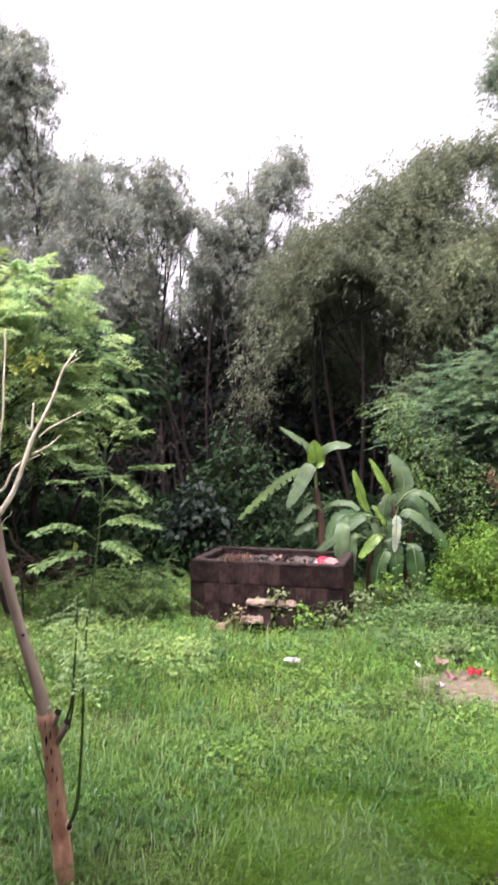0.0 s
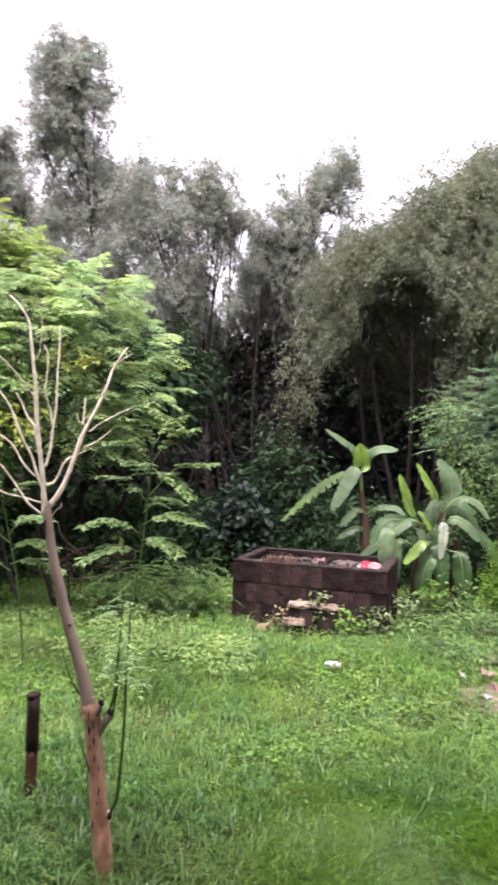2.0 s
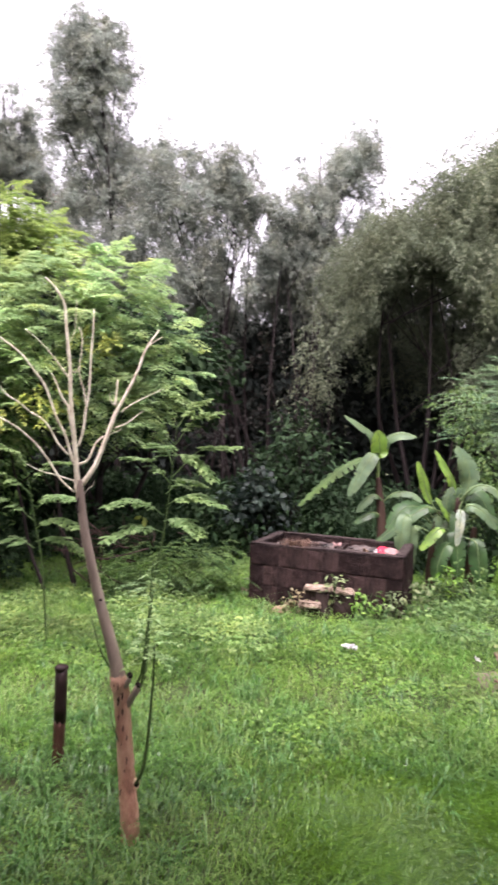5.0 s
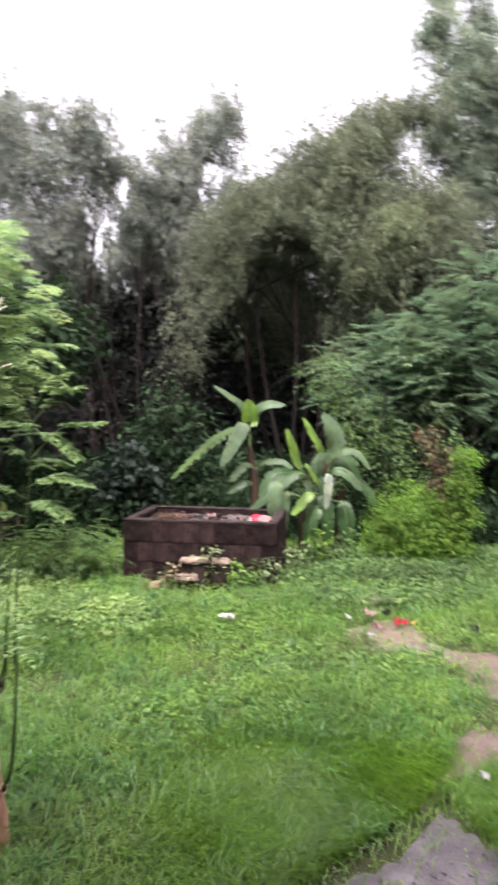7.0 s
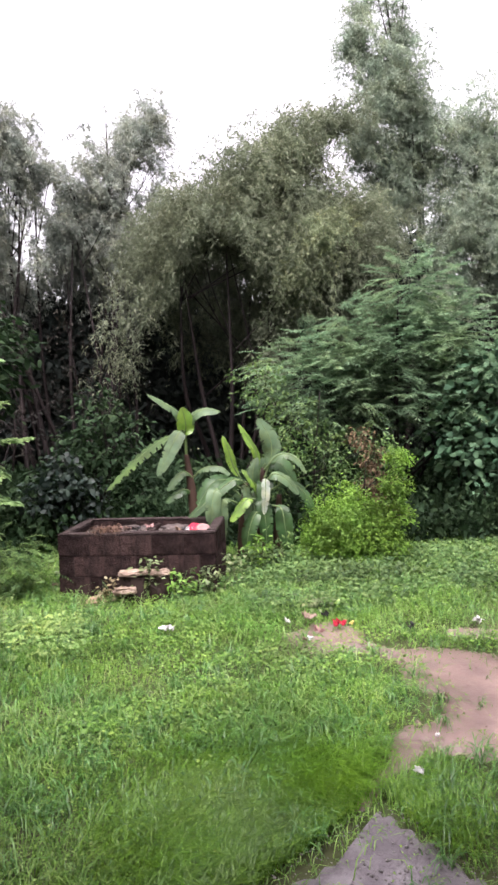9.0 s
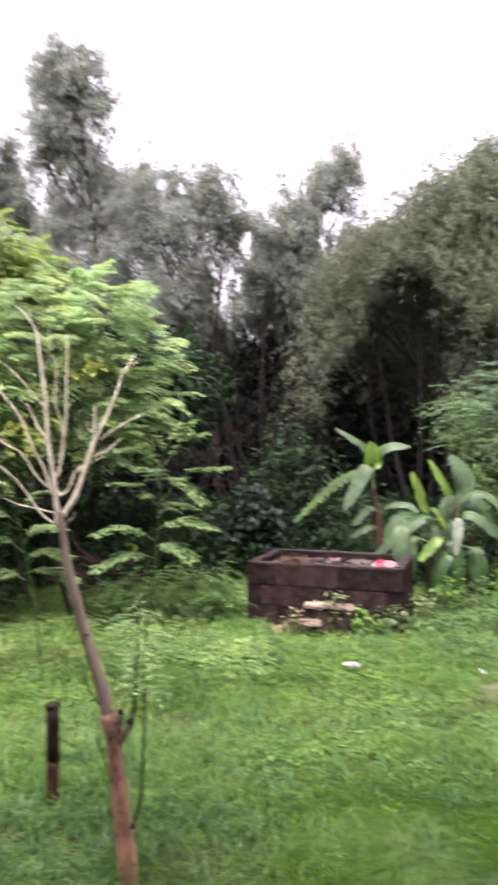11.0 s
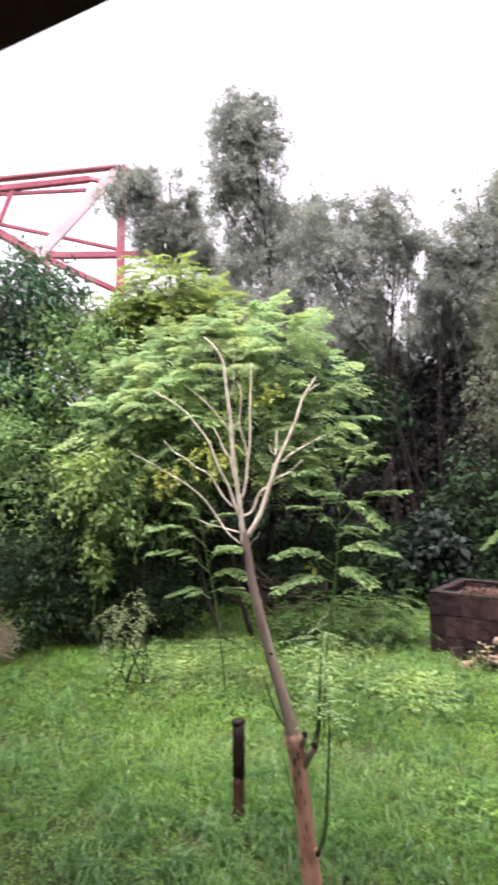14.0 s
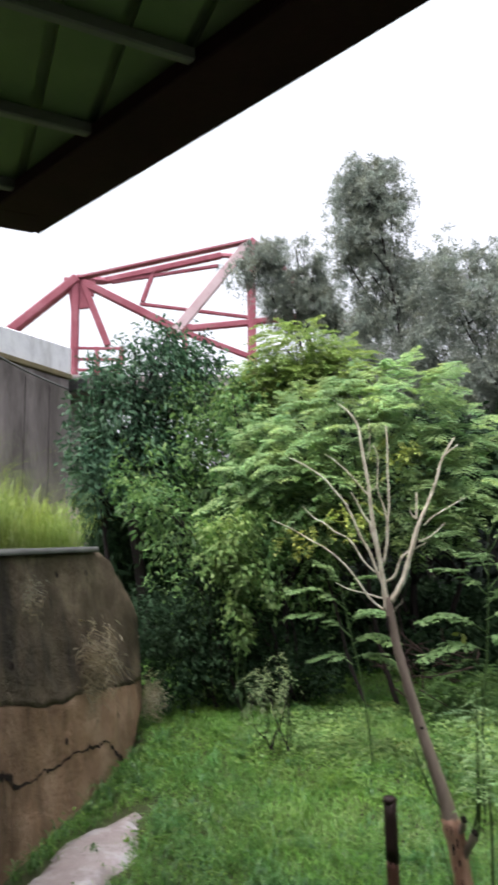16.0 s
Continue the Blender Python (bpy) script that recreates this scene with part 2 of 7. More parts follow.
def leaf_material(name, colours, rough=0.45, through_light=0.3, patch=1.2, gloss=0.4, vary=(0.6, 1.35), drift_by=0.14):
    """Leaves: each its own tone, clumps of tone, and light shining through."""
    m, n, l, bsdf = fresh(name)
    geo = n.new("ShaderNodeNewGeometry")
    r = ramp(n, colours)
    l.new(geo.outputs["Random Per Island"], r.inputs[0])
    tex = noise_at(n, l, patch, 3)
    rng_ = n.new("ShaderNodeMapRange")
    rng_.inputs["From Min"].default_value, rng_.inputs["From Max"].default_value = 0.3, 0.7
    rng_.inputs["To Min"].default_value, rng_.inputs["To Max"].default_value = vary
    l.new(tex.outputs["Fac"], rng_.inputs["Value"])
    mul = n.new("ShaderNodeVectorMath")
    mul.operation = "SCALE"
    l.new(r.outputs[0], mul.inputs[0])
    l.new(rng_.outputs[0], mul.inputs["Scale"])
    # drifts from yellowish to bluish from clump to clump
    drift = noise_at(n, l, patch * 1.7, 2)
    hue = ramp(n, [(1.0 - 0.7 * drift_by, 1.0, 1.0 + 0.3 * drift_by)] * 2 + [(1.0, 1.0, 1.0)] + [(1.0 + drift_by, 1.0 + 0.3 * drift_by, 1.0 - drift_by)] * 2)
    l.new(drift.outputs["Fac"], hue.inputs[0])
    tone = n.new("ShaderNodeVectorMath")
    tone.operation = "MULTIPLY"
    l.new(mul.outputs[0], tone.inputs[0])
    l.new(hue.outputs[0], tone.inputs[1])
    mul = tone
    l.new(mul.outputs[0], bsdf.inputs["Base Color"])
    bsdf.inputs["Roughness"].default_value = rough
    bsdf.inputs["Specular IOR Level"].default_value = gloss
    tr = n.new("ShaderNodeBsdfTranslucent")
    l.new(mul.outputs[0], tr.inputs["Color"])
    mix = n.new("ShaderNodeMixShader")
    mix.inputs[0].default_value = through_light
    l.new(bsdf.outputs[0], mix.inputs[1])
    l.new(tr.outputs[0], mix.inputs[2])
    l.new(mix.outputs[0], n["Material Output"].inputs[0])
    return m


def surface(name, colours, scale=6.0, fine=60.0, rough=(0.6, 0.9), bump=0.3, depth=0.01, metal=0.0, stretch=None, stains=None, per_piece=0.0, shine=0.2):
    """A rough surface: tones at a large and a small scale, stains, and relief."""
    m, n, l, bsdf = fresh(name)
    big = noise_at(n, l, scale, 6, 0.65, stretch)
    small = noise_at(n, l, fine, 5, 0.7, stretch)
    mixf = n.new("ShaderNodeMath")
    mixf.operation = "MULTIPLY_ADD"
    l.new(small.outputs["Fac"], mixf.inputs[0])
    mixf.inputs[1].default_value = 0.45
    add = n.new("ShaderNodeMath")
    add.operation = "MULTIPLY_ADD"
    l.new(big.outputs["Fac"], add.inputs[0])
    add.inputs[1].default_value, add.inputs[2].default_value = 1.9, -0.67
    l.new(add.outputs[0], mixf.inputs[2])
    r = ramp(n, colours)
    if per_piece:
        info = n.new("ShaderNodeObjectInfo")
        pc = n.new("ShaderNodeMath")
        pc.operation = "MULTIPLY_ADD"
        l.new(info.outputs["Random"], pc.inputs[0])
        pc.inputs[1].default_value = per_piece
        l.new(mixf.outputs[0], pc.inputs[2])
        l.new(pc.outputs[0], r.inputs[0])
    else:
        l.new(mixf.outputs[0], r.inputs[0])
    colour = r.outputs[0]
    if stains:
        tint, sscale, amount = stains
        st = noise_at(n, l, sscale, 5, 0.7, (1, 1, 0.25))
        cut = n.new("ShaderNodeMapRange")
        cut.inputs["From Min"].default_value, cut.inputs["From Max"].default_value = 0.48, 0.66
        cut.inputs["To Max"].default_value = amount
        l.new(st.outputs["Fac"], cut.inputs["Value"])
        mx = n.new("ShaderNodeMix")
        mx.data_type = "RGBA"
        l.new(cut.outputs[0], mx.inputs["Factor"])
        l.new(colour, mx.inputs["A"])
        mx.inputs["B"].default_value = (*tint, 1)
        colour = mx.outputs["Result"]
    l.new(colour, bsdf.inputs["Base Color"])
    rr = n.new("ShaderNodeMapRange")
    rr.inputs["To Min"].default_value, rr.inputs["To Max"].default_value = rough
    l.new(small.outputs["Fac"], rr.inputs["Value"])
    l.new(rr.outputs[0], bsdf.inputs["Roughness"])
    bsdf.inputs["Metallic"].default_value = metal
    bsdf.inputs["Specular IOR Level"].default_value = shine
    bp = n.new("ShaderNodeBump")
    bp.inputs["Strength"].default_value, bp.inputs["Distance"].default_value = bump, depth
    l.new(small.outputs["Fac"], bp.inputs["Height"])
    l.new(bp.outputs[0], bsdf.inputs["Normal"])
    return m


M_soil = surface("damp_soil", [(0.022, 0.022, 0.01), (0.036, 0.042, 0.015), (0.036, 0.065, 0.016)], 1.2, 40, bump=0.5)
M_dirt = surface("wet_red_earth", [(0.06, 0.041, 0.037), (0.118, 0.08, 0.07), (0.18, 0.128, 0.114)], 1.6, 35, (0.3, 0.65), 0.5, 0.012, stains=((0.05, 0.034, 0.03), 2.5, 0.6), shine=0.4)
M_gravel = surface("wet_grey_gravel", [(0.045, 0.039, 0.043), (0.1, 0.089, 0.096), (0.23, 0.208, 0.22)], 3.0, 55, (0.4, 0.8), 0.7, 0.015)
M_stone = surface("wet_grey_stone", [(0.03, 0.027, 0.027), (0.1, 0.09, 0.088), (0.24, 0.22, 0.215)], 40, 150, (0.3, 0.7), 0.3, 0.004, shine=0.5)
M_grass = leaf_material("grass_blades", [(0.038, 0.104, 0.011), (0.07, 0.168, 0.02), (0.108, 0.225, 0.036), (0.19, 0.3, 0.085)], 0.42, 0.42, 0.9, 0.35, vary=(0.55, 1.4), drift_by=0.22)
M_lush = leaf_material("deep_green_grass", [(0.04, 0.108, 0.006), (0.065, 0.158, 0.009), (0.105, 0.21, 0.016)], 0.45, 0.42, 1.2, 0.4, vary=(0.7, 1.25), drift_by=0.15)
M_stalk = leaf_material("pale_grass_stalks", [(0.12, 0.22, 0.06), (0.17, 0.265, 0.085), (0.24, 0.32, 0.13)], 0.6, 0.4, 0.7)
M_tuft = leaf_material("coarse_tuft_blades", [(0.02816, 0.092, 0.0156), (0.0528, 0.145, 0.0286), (0.1188, 0.235, 0.078)], 0.38, 0.4, 1.6, 0.4)
M_weed = leaf_material("ground_weed_leaves", [(0.05022, 0.1222, 0.015), (0.09114, 0.1842, 0.0255), (0.1535, 0.2463, 0.048)], 0.5, 0.35, 1.4, 0.4, (0.5, 1.45))
M_tall_grass = leaf_material("bright_tall_grass", [(0.14, 0.215, 0.035), (0.21, 0.29, 0.055), (0.3, 0.36, 0.1)], 0.5, 0.4, 1.5)
# gum leaves, paled and evened in tone to paint in the rain haze
M_gum = leaf_material("hazed_grey_green_gum_leaves", [(0.192, 0.2141, 0.1804), (0.2352, 0.2626, 0.2212), (0.2832, 0.3151, 0.2658)], 0.75, 0.55, 1.5, 0.12, (0.6, 1.32), 0.1)
M_gum_blue = leaf_material("hazed_cool_green_gum_leaves", [(0.19, 0.238, 0.172), (0.235, 0.29, 0.215), (0.285, 0.34, 0.255)], 0.75, 0.5, 1.5, 0.12, (0.6, 1.32), 0.1)
M_bamboo = leaf_material("olive_bamboo_leaves", [(0.09, 0.112, 0.068), (0.134, 0.16, 0.1), (0.195, 0.222, 0.144)], 0.65, 0.5, 0.7, 0.25, drift_by=0.06)
M_feather = leaf_material("fresh_feather_leaves", [(0.1892, 0.2992, 0.1288), (0.2667, 0.3895, 0.1702), (0.3686, 0.4845, 0.224)], 0.5, 0.52, 1.6, 0.3, (0.6, 1.4), 0.24)
M_sapling = leaf_material("young_feather_leaves", [(0.1, 0.172, 0.06), (0.148, 0.235, 0.088), (0.205, 0.297, 0.125)], 0.55, 0.45, 1.2, 0.3)
M_feather_blue = leaf_material("cool_feather_leaves", [(0.082, 0.146, 0.08), (0.122, 0.2, 0.11), (0.178, 0.262, 0.145)], 0.6, 0.5, 1.0, 0.25)
M_yellow_leaf = leaf_material("yellow_green_leaves", [(0.15, 0.235, 0.056), (0.215, 0.305, 0.083), (0.29, 0.375, 0.115)], 0.5, 0.48, 1.4, 0.3)
M_dark_leaf = leaf_material("dark_green_leaves", [(0.026, 0.066, 0.034), (0.046, 0.1, 0.052), (0.08, 0.145, 0.078)], 0.7, 0.3, 1.2, 0.2)
M_mid_leaf = leaf_material("mixed_green_leaves", [(0.036, 0.085, 0.024), (0.075, 0.148, 0.042), (0.142, 0.226, 0.07)], 0.6, 0.4, 2.4, 0.25, (0.4, 1.65))
M_vine = leaf_material("dull_climber_leaves", [(0.035, 0.078, 0.024), (0.065, 0.122, 0.036), (0.115, 0.18, 0.058)], 0.6, 0.4, 2.0, 0.25, (0.45, 1.5))
# pale bluish leaves taken down to near black for the overhang's shade
M_bluish = leaf_material("shade_dark_bluish_leaves", [(0.00806, 0.01736, 0.01178), (0.01364, 0.02542, 0.01922), (0.0217, 0.03534, 0.0279)], 0.55, 0.3, 2.0, 0.3)
M_creeper = leaf_material("creeper_leaves", [(0.085, 0.165, 0.04), (0.145, 0.24, 0.066), (0.235, 0.33, 0.11)], 0.5, 0.42, 2.0, 0.3, (0.5, 1.45), 0.2)
M_pale_leaf = leaf_material("pale_shrub_leaves", [(0.07, 0.105, 0.04), (0.11, 0.15, 0.062), (0.17, 0.205, 0.1)], 0.55, 0.3, 1.6, 0.3)
M_old_leaf = leaf_material("yellowed_leaves", [(0.21, 0.265, 0.055), (0.3, 0.33, 0.07)], 0.5, 0.4)
# near-black brown that stands for the shade under the gum crowns
M_dull = leaf_material("shade_brown_understorey_leaves", [(0.014, 0.014, 0.012), (0.022, 0.021, 0.018), (0.032, 0.03, 0.026)], 0.9, 0.25, 0.8, 0.05, (0.8, 1.2))
# woodland leaves darkened so their colour gives the deep shade behind the trunks
M_shade = leaf_material("shade_toned_woodland_leaves", [(0.034, 0.0425, 0.03825), (0.0425, 0.0527, 0.04675), (0.0493, 0.0612, 0.0544)], 0.9, 0.25, 0.5, 0.05, (0.8, 1.15), 0.08)
# near-black leaf tones that carry the shade of overhanging canopy
M_under = leaf_material("shade_darkened_leaves", [(0.00935, 0.0221, 0.008925), (0.017, 0.03655, 0.01488), (0.0306, 0.0561, 0.02465)], 0.8, 0.25, 1.2, 0.12)
M_lime = leaf_material("lime_green_small_leaves", [(0.0704, 0.1596, 0.0168), (0.108, 0.2166, 0.0252), (0.16, 0.285, 0.0432)], 0.55, 0.45, 2.2, 0.25, (0.5, 1.35))
M_tan = leaf_material("tan_bamboo_leaves", [(0.1271, 0.1552, 0.085), (0.1722, 0.2066, 0.1165), (0.2296, 0.2716, 0.153)], 0.65, 0.45, 1.0, 0.2)
M_straw = leaf_material("bleached_straw", [(0.3, 0.25, 0.17), (0.48, 0.42, 0.31), (0.62, 0.55, 0.42)], 0.8, 0.3, 1.5, 0.1)
M_dry = leaf_material("dry_straw", [(0.11, 0.09, 0.048), (0.185, 0.157, 0.09), (0.27, 0.235, 0.145)], 0.8, 0.3, 1.5, 0.1)
M_withered = leaf_material("withered_brown_leaves", [(0.05, 0.033, 0.018), (0.085, 0.058, 0.033), (0.13, 0.095, 0.058)], 0.8, 0.3, 1.5, 0.1)
# dark bark lowered further so its colour carries the under-canopy shade
M_bark_gum = surface("shade_dark_gum_bark", [(0.006, 0.004, 0.004), (0.013, 0.0088, 0.0085), (0.026, 0.018, 0.017)], 3.0, 40, bump=0.5, stretch=(1, 1, 0.3))
M_bark = surface("wet_orange_brown_bark", [(0.1, 0.036, 0.022), (0.33, 0.16, 0.105), (0.46, 0.265, 0.185), (0.55, 0.36, 0.275)], 14.0, 90, (0.35, 0.7), 0.8, 0.01, stretch=(1, 1, 0.45), shine=0.5)
M_bark_up = surface("grey_brown_bark", [(0.12, 0.087, 0.068), (0.23, 0.178, 0.143), (0.33, 0.265, 0.22)], 9.0, 90, (0.4, 0.75), 0.4, 0.004, stretch=(1, 1, 0.35), shine=0.4)
M_limb = surface("pale_bare_limb_bark", [(0.2, 0.15, 0.11), (0.5, 0.44, 0.33), (0.68, 0.63, 0.5), (0.76, 0.72, 0.6)], 16.0, 90, (0.3, 0.6), 0.5, 0.004, shine=0.5)
# dark scars, and the painted darkness inside holes and the wall's crack
M_scar_pit = surface("dark_scar_and_pit_shade", [(0.006, 0.004, 0.004), (0.02, 0.012, 0.01)], 20, 120)
M_rust_wood = surface("reddish_dead_wood", [(0.013, 0.0065, 0.005), (0.03, 0.016, 0.0125)], 10, 80)
M_cut = surface("pale_cut_wood", [(0.35, 0.24, 0.15), (0.5, 0.38, 0.26)], 15, 120)
M_green_stem = surface("dark_green_shoot", [(0.03, 0.06, 0.02), (0.06, 0.1, 0.03)], 20, 120, (0.4, 0.6))
M_stake_dark = surface("charred_wet_wood", [(0.008, 0.004, 0.0035), (0.024, 0.011, 0.009)], 14, 90, (0.5, 0.8), 0.6, 0.006, stretch=(1, 1, 0.2))
M_stake = surface("weathered_brown_post", [(0.014, 0.006, 0.0045), (0.06, 0.026, 0.018), (0.105, 0.05, 0.035)], 14, 90, (0.4, 0.75), 0.8, 0.008, stretch=(1, 1, 0.2))
M_block = surface("sooty_concrete_block", [(0.006, 0.0033, 0.0032), (0.015, 0.0085, 0.008), (0.055, 0.034, 0.031)], 7, 60, (0.75, 0.98), 1.0, 0.03, per_piece=0.5, stains=((0.005, 0.0034, 0.0034), 4.0, 0.8), shine=0.08)
M_mortar = surface("dirty_mortar", [(0.012, 0.008, 0.0075), (0.038, 0.026, 0.023)], 8, 80)
M_fallen = surface("mud_brown_block", [(0.015, 0.009, 0.008), (0.04, 0.026, 0.022)], 8, 80)
M_straw_dry = leaf_material("dry_straw", [(0.051, 0.02869, 0.0189), (0.085, 0.05063, 0.03465), (0.119, 0.07425, 0.05355)], 0.7, 0.15, 6.0, 0.2)
M_cope = surface("worn_cement_cope", [(0.00744, 0.00465, 0.00434), (0.02108, 0.01364, 0.0124), (0.0558, 0.04216, 0.03844)], 9, 70, (0.6, 0.95), 0.9)
M_ash = surface("ash_and_refuse", [(0.015, 0.012, 0.012), (0.05, 0.04, 0.036), (0.14, 0.11, 0.1)], 9, 50, bump=0.8, depth=0.02)
M_slab = surface("pale_sandstone_slab", [(0.1, 0.07, 0.052), (0.19, 0.142, 0.108), (0.3, 0.24, 0.19)], 9, 70, bump=0.6)
M_sand = surface("sandy_soil", [(0.14, 0.09, 0.06), (0.25, 0.17, 0.12)], 6, 70)
M_wall = surface("stained_retaining_concrete", [(0.04284, 0.03201, 0.0205), (0.1173, 0.08924, 0.05904), (0.255, 0.2018, 0.1353)], 2.2, 24, (0.55, 0.9), 0.9, 0.03, stains=((0.024, 0.021, 0.018), 1.6, 0.9))
M_wall_low = surface("brown_plastered_footing", [(0.105, 0.06, 0.033), (0.27, 0.172, 0.108), (0.44, 0.315, 0.225)], 2.2, 30, (0.4, 0.75), 0.9, 0.02, stains=((0.07, 0.045, 0.027), 1.5, 1.0))
M_cap = surface("grey_cement_cap", [(0.1, 0.1, 0.092), (0.2, 0.198, 0.19)], 4, 60)
M_conc = surface("streaked_grey_concrete", [(0.085, 0.072, 0.068), (0.175, 0.152, 0.146), (0.31, 0.275, 0.265)], 0.9, 14, (0.6, 0.9), 0.5, 0.02, stretch=(1, 1, 0.25), stains=((0.035, 0.029, 0.025), 1.1, 0.7))
M_white = surface("peeling_white_paint", [(0.62, 0.62, 0.65), (0.78, 0.78, 0.81), (0.84, 0.84, 0.86)], 1.5, 12, (0.5, 0.8), 0.3, 0.01, stains=((0.25, 0.23, 0.22), 1.6, 0.35))
M_mossy = surface("mossy_ledge", [(0.12, 0.1, 0.06), (0.22, 0.18, 0.1)], 1.5, 20)
# red paint mixed with pink, then a paler copy, to imitate bright haze
M_red = surface("hazed_red_steel_paint", [(0.2028, 0.0434, 0.0646), (0.2808, 0.0806, 0.1054), (0.3666, 0.1488, 0.1768)], 0.8, 12, (0.4, 0.6), 0.15, 0.01)
M_pink = surface("bright_haze_pink_steel", [(0.42, 0.27, 0.29), (0.58, 0.46, 0.475)], 0.8, 12, (0.4, 0.6), 0.15, 0.01)
M_roof = surface("green_roof_sheet", [(0.105, 0.15, 0.08), (0.14, 0.195, 0.1), (0.18, 0.24, 0.125)], 1.5, 30, (0.4, 0.6), 0.1, 0.004)
M_purlin = surface("galvanised_purlin", [(0.15, 0.155, 0.145), (0.225, 0.23, 0.22)], 5, 60, (0.35, 0.55), 0.1, 0.003, metal=0.3)
M_fascia = surface("dark_maroon_fascia", [(0.014, 0.0025, 0.005), (0.028, 0.006, 0.01)], 4, 50, (0.7, 0.9))
M_house = surface("plain_plaster", [(0.35, 0.33, 0.29), (0.45, 0.43, 0.38)], 2, 40)
# the whitish stains paint the sky reflected in puddles on the cement
M_strip = surface("wet_cement_with_sky_glints", [(0.1296, 0.102, 0.098), (0.216, 0.178, 0.1715), (0.3024, 0.258, 0.2528)], 3.0, 40, (0.12, 0.55), 0.3, 0.006, stains=((0.42, 0.4, 0.42), 5.0, 0.75), shine=0.5)
M_banana = leaf_material("banana_leaf_blade", [(0.02448, 0.0616, 0.0182), (0.04464, 0.096, 0.0294)], 0.4, 0.4, 5.0, 0.4)
M_banana_pale = leaf_material("pale_banana_leaf", [(0.06256, 0.1064, 0.0504), (0.09384, 0.1444, 0.07245)], 0.5, 0.35, 5.0, 0.3)
M_bleached = leaf_material("bleached_banana_leaf", [(0.27, 0.31, 0.235), (0.34, 0.375, 0.295)], 0.5, 0.35, 5.0, 0.3)
M_banana_new = leaf_material("young_banana_leaf", [(0.1155, 0.2152, 0.0324), (0.1628, 0.2751, 0.045)], 0.4, 0.42, 5.0, 0.4)
M_petiole = surface("green_leaf_stalk", [(0.1, 0.16, 0.055), (0.17, 0.23, 0.09)], 10, 60, (0.35, 0.6))
M_rib = surface("banana_midrib", [(0.07, 0.11, 0.045), (0.12, 0.17, 0.07)], 10, 60)
M_stem = surface("banana_stem", [(0.014, 0.008, 0.006), (0.04, 0.021, 0.015), (0.062, 0.042, 0.026)], 5, 50, stretch=(1, 1, 0.2))
M_litter_white = surface("crumpled_white_plastic", [(0.34, 0.34, 0.335), (0.52, 0.52, 0.51)], 15, 90, (0.3, 0.6))
M_litter_red = surface("red_plastic", [(0.27, 0.01, 0.026), (0.4, 0.024, 0.045)], 15, 90, (0.35, 0.6))
M_litter_pink = surface("faded_pink_plastic", [(0.14, 0.075, 0.07), (0.3, 0.18, 0.17)], 15, 90, (0.4, 0.7))
M_black = surface("black_plastic", [(0.01, 0.01, 0.01), (0.025, 0.025, 0.025)], 15, 90, (0.3, 0.5))
M_yellow_scrap = surface("yellow_plastic", [(0.6, 0.48, 0.12), (0.7, 0.6, 0.25)], 15, 90, (0.3, 0.5))


# ---------------------------------------------------------------- ground
def inside(poly, x, y):
    ok = np.zeros(np.shape(x), bool)
    for (x0, y0), (x1, y1) in zip(poly, poly[1:] + poly[:1]):
        cross = (y0 > y) != (y1 > y)
        ok ^= cross & (x < (x1 - x0) * (y - y0) / ((y1 - y0) or 1e-9) + x0)
    return ok


DIRT = [(1.22, 4.8), (1.42, 5.0), (1.68, 4.97), (1.86, 4.68), (1.98, 4.32), (2.26, 4.22), (2.48, 4.12), (2.9, 3.8), (4.6, 3.5), (4.6, 2.2), (2.3, 2.6), (1.83, 2.7), (1.73, 2.72), (1.61, 2.83), (1.46, 2.9), (1.38, 2.96), (1.48, 3.1), (1.62, 3.14), (1.76, 3.34), (1.82, 3.58), (1.83, 3.84), (1.8, 4.1), (1.55, 4.28), (1.31, 4.3)]
GRAVEL = [(0.2, 1.9), (0.5, 2.14), (0.66, 2.26), (0.82, 2.38), (1.0, 2.47), (1.16, 2.54), (1.25, 2.42), (1.28, 2.26), (1.36, 2.08), (1.66, 1.83), (3.0, 1.4), (4.6, 1.2), (4.6, -1.7), (-1.8, -1.7), (-0.6, 0.6)]
MUD = [(1.74, 3.34), (1.42, 3.08), (1.12, 2.74), (0.93, 2.46), (1.2, 2.44), (1.32, 2.62), (1.52, 2.84), (1.72, 3.0)]
BAND = [(2.28, 4.44), (2.6, 4.54), (3.0, 4.5), (3.7, 4.25), (3.7, 3.95), (2.9, 4.22), (2.55, 4.28)]
STRIP = [(-3.12, 3.45), (-3.18, 2.85), (-3.05, 2.25), (-2.75, 1.4), (-2.2, 0.2), (-1.6, 0.4), (-2.2, 1.7), (-2.52, 2.4), (-2.78, 2.85)]


def ground_height(x, y):
    far = np.clip((np.hypot(x, y) - 14) / 60, 0, 1)
    return 0.012 * np.sin(2.3 * x + 0.7) * np.sin(1.9 * y) - 0.012 + far * 0.6 * np.sin(x * 0.05) * np.cos(y * 0.04)


ax = np.concatenate([-np.geomspace(600, 10.5, 30), np.linspace(-10, 10, 81), np.geomspace(10.5, 600, 30)])
gx, gy = np.meshgrid(ax, ax + 3.0)
gv = np.stack([gx, gy, ground_height(gx, gy)], -1).reshape(-1, 3)
na = len(ax)
i, j = np.meshgrid(np.arange(na - 1), np.arange(na - 1))
k = (j * na + i).ravel()
ground = link("ground", tri_mesh("ground", gv, np.stack([k, k + 1, k + na + 1, k + na], 1), True), M_soil)
tagged(ground, "damp dark soil under grass and weeds", "ground", kind="structure")


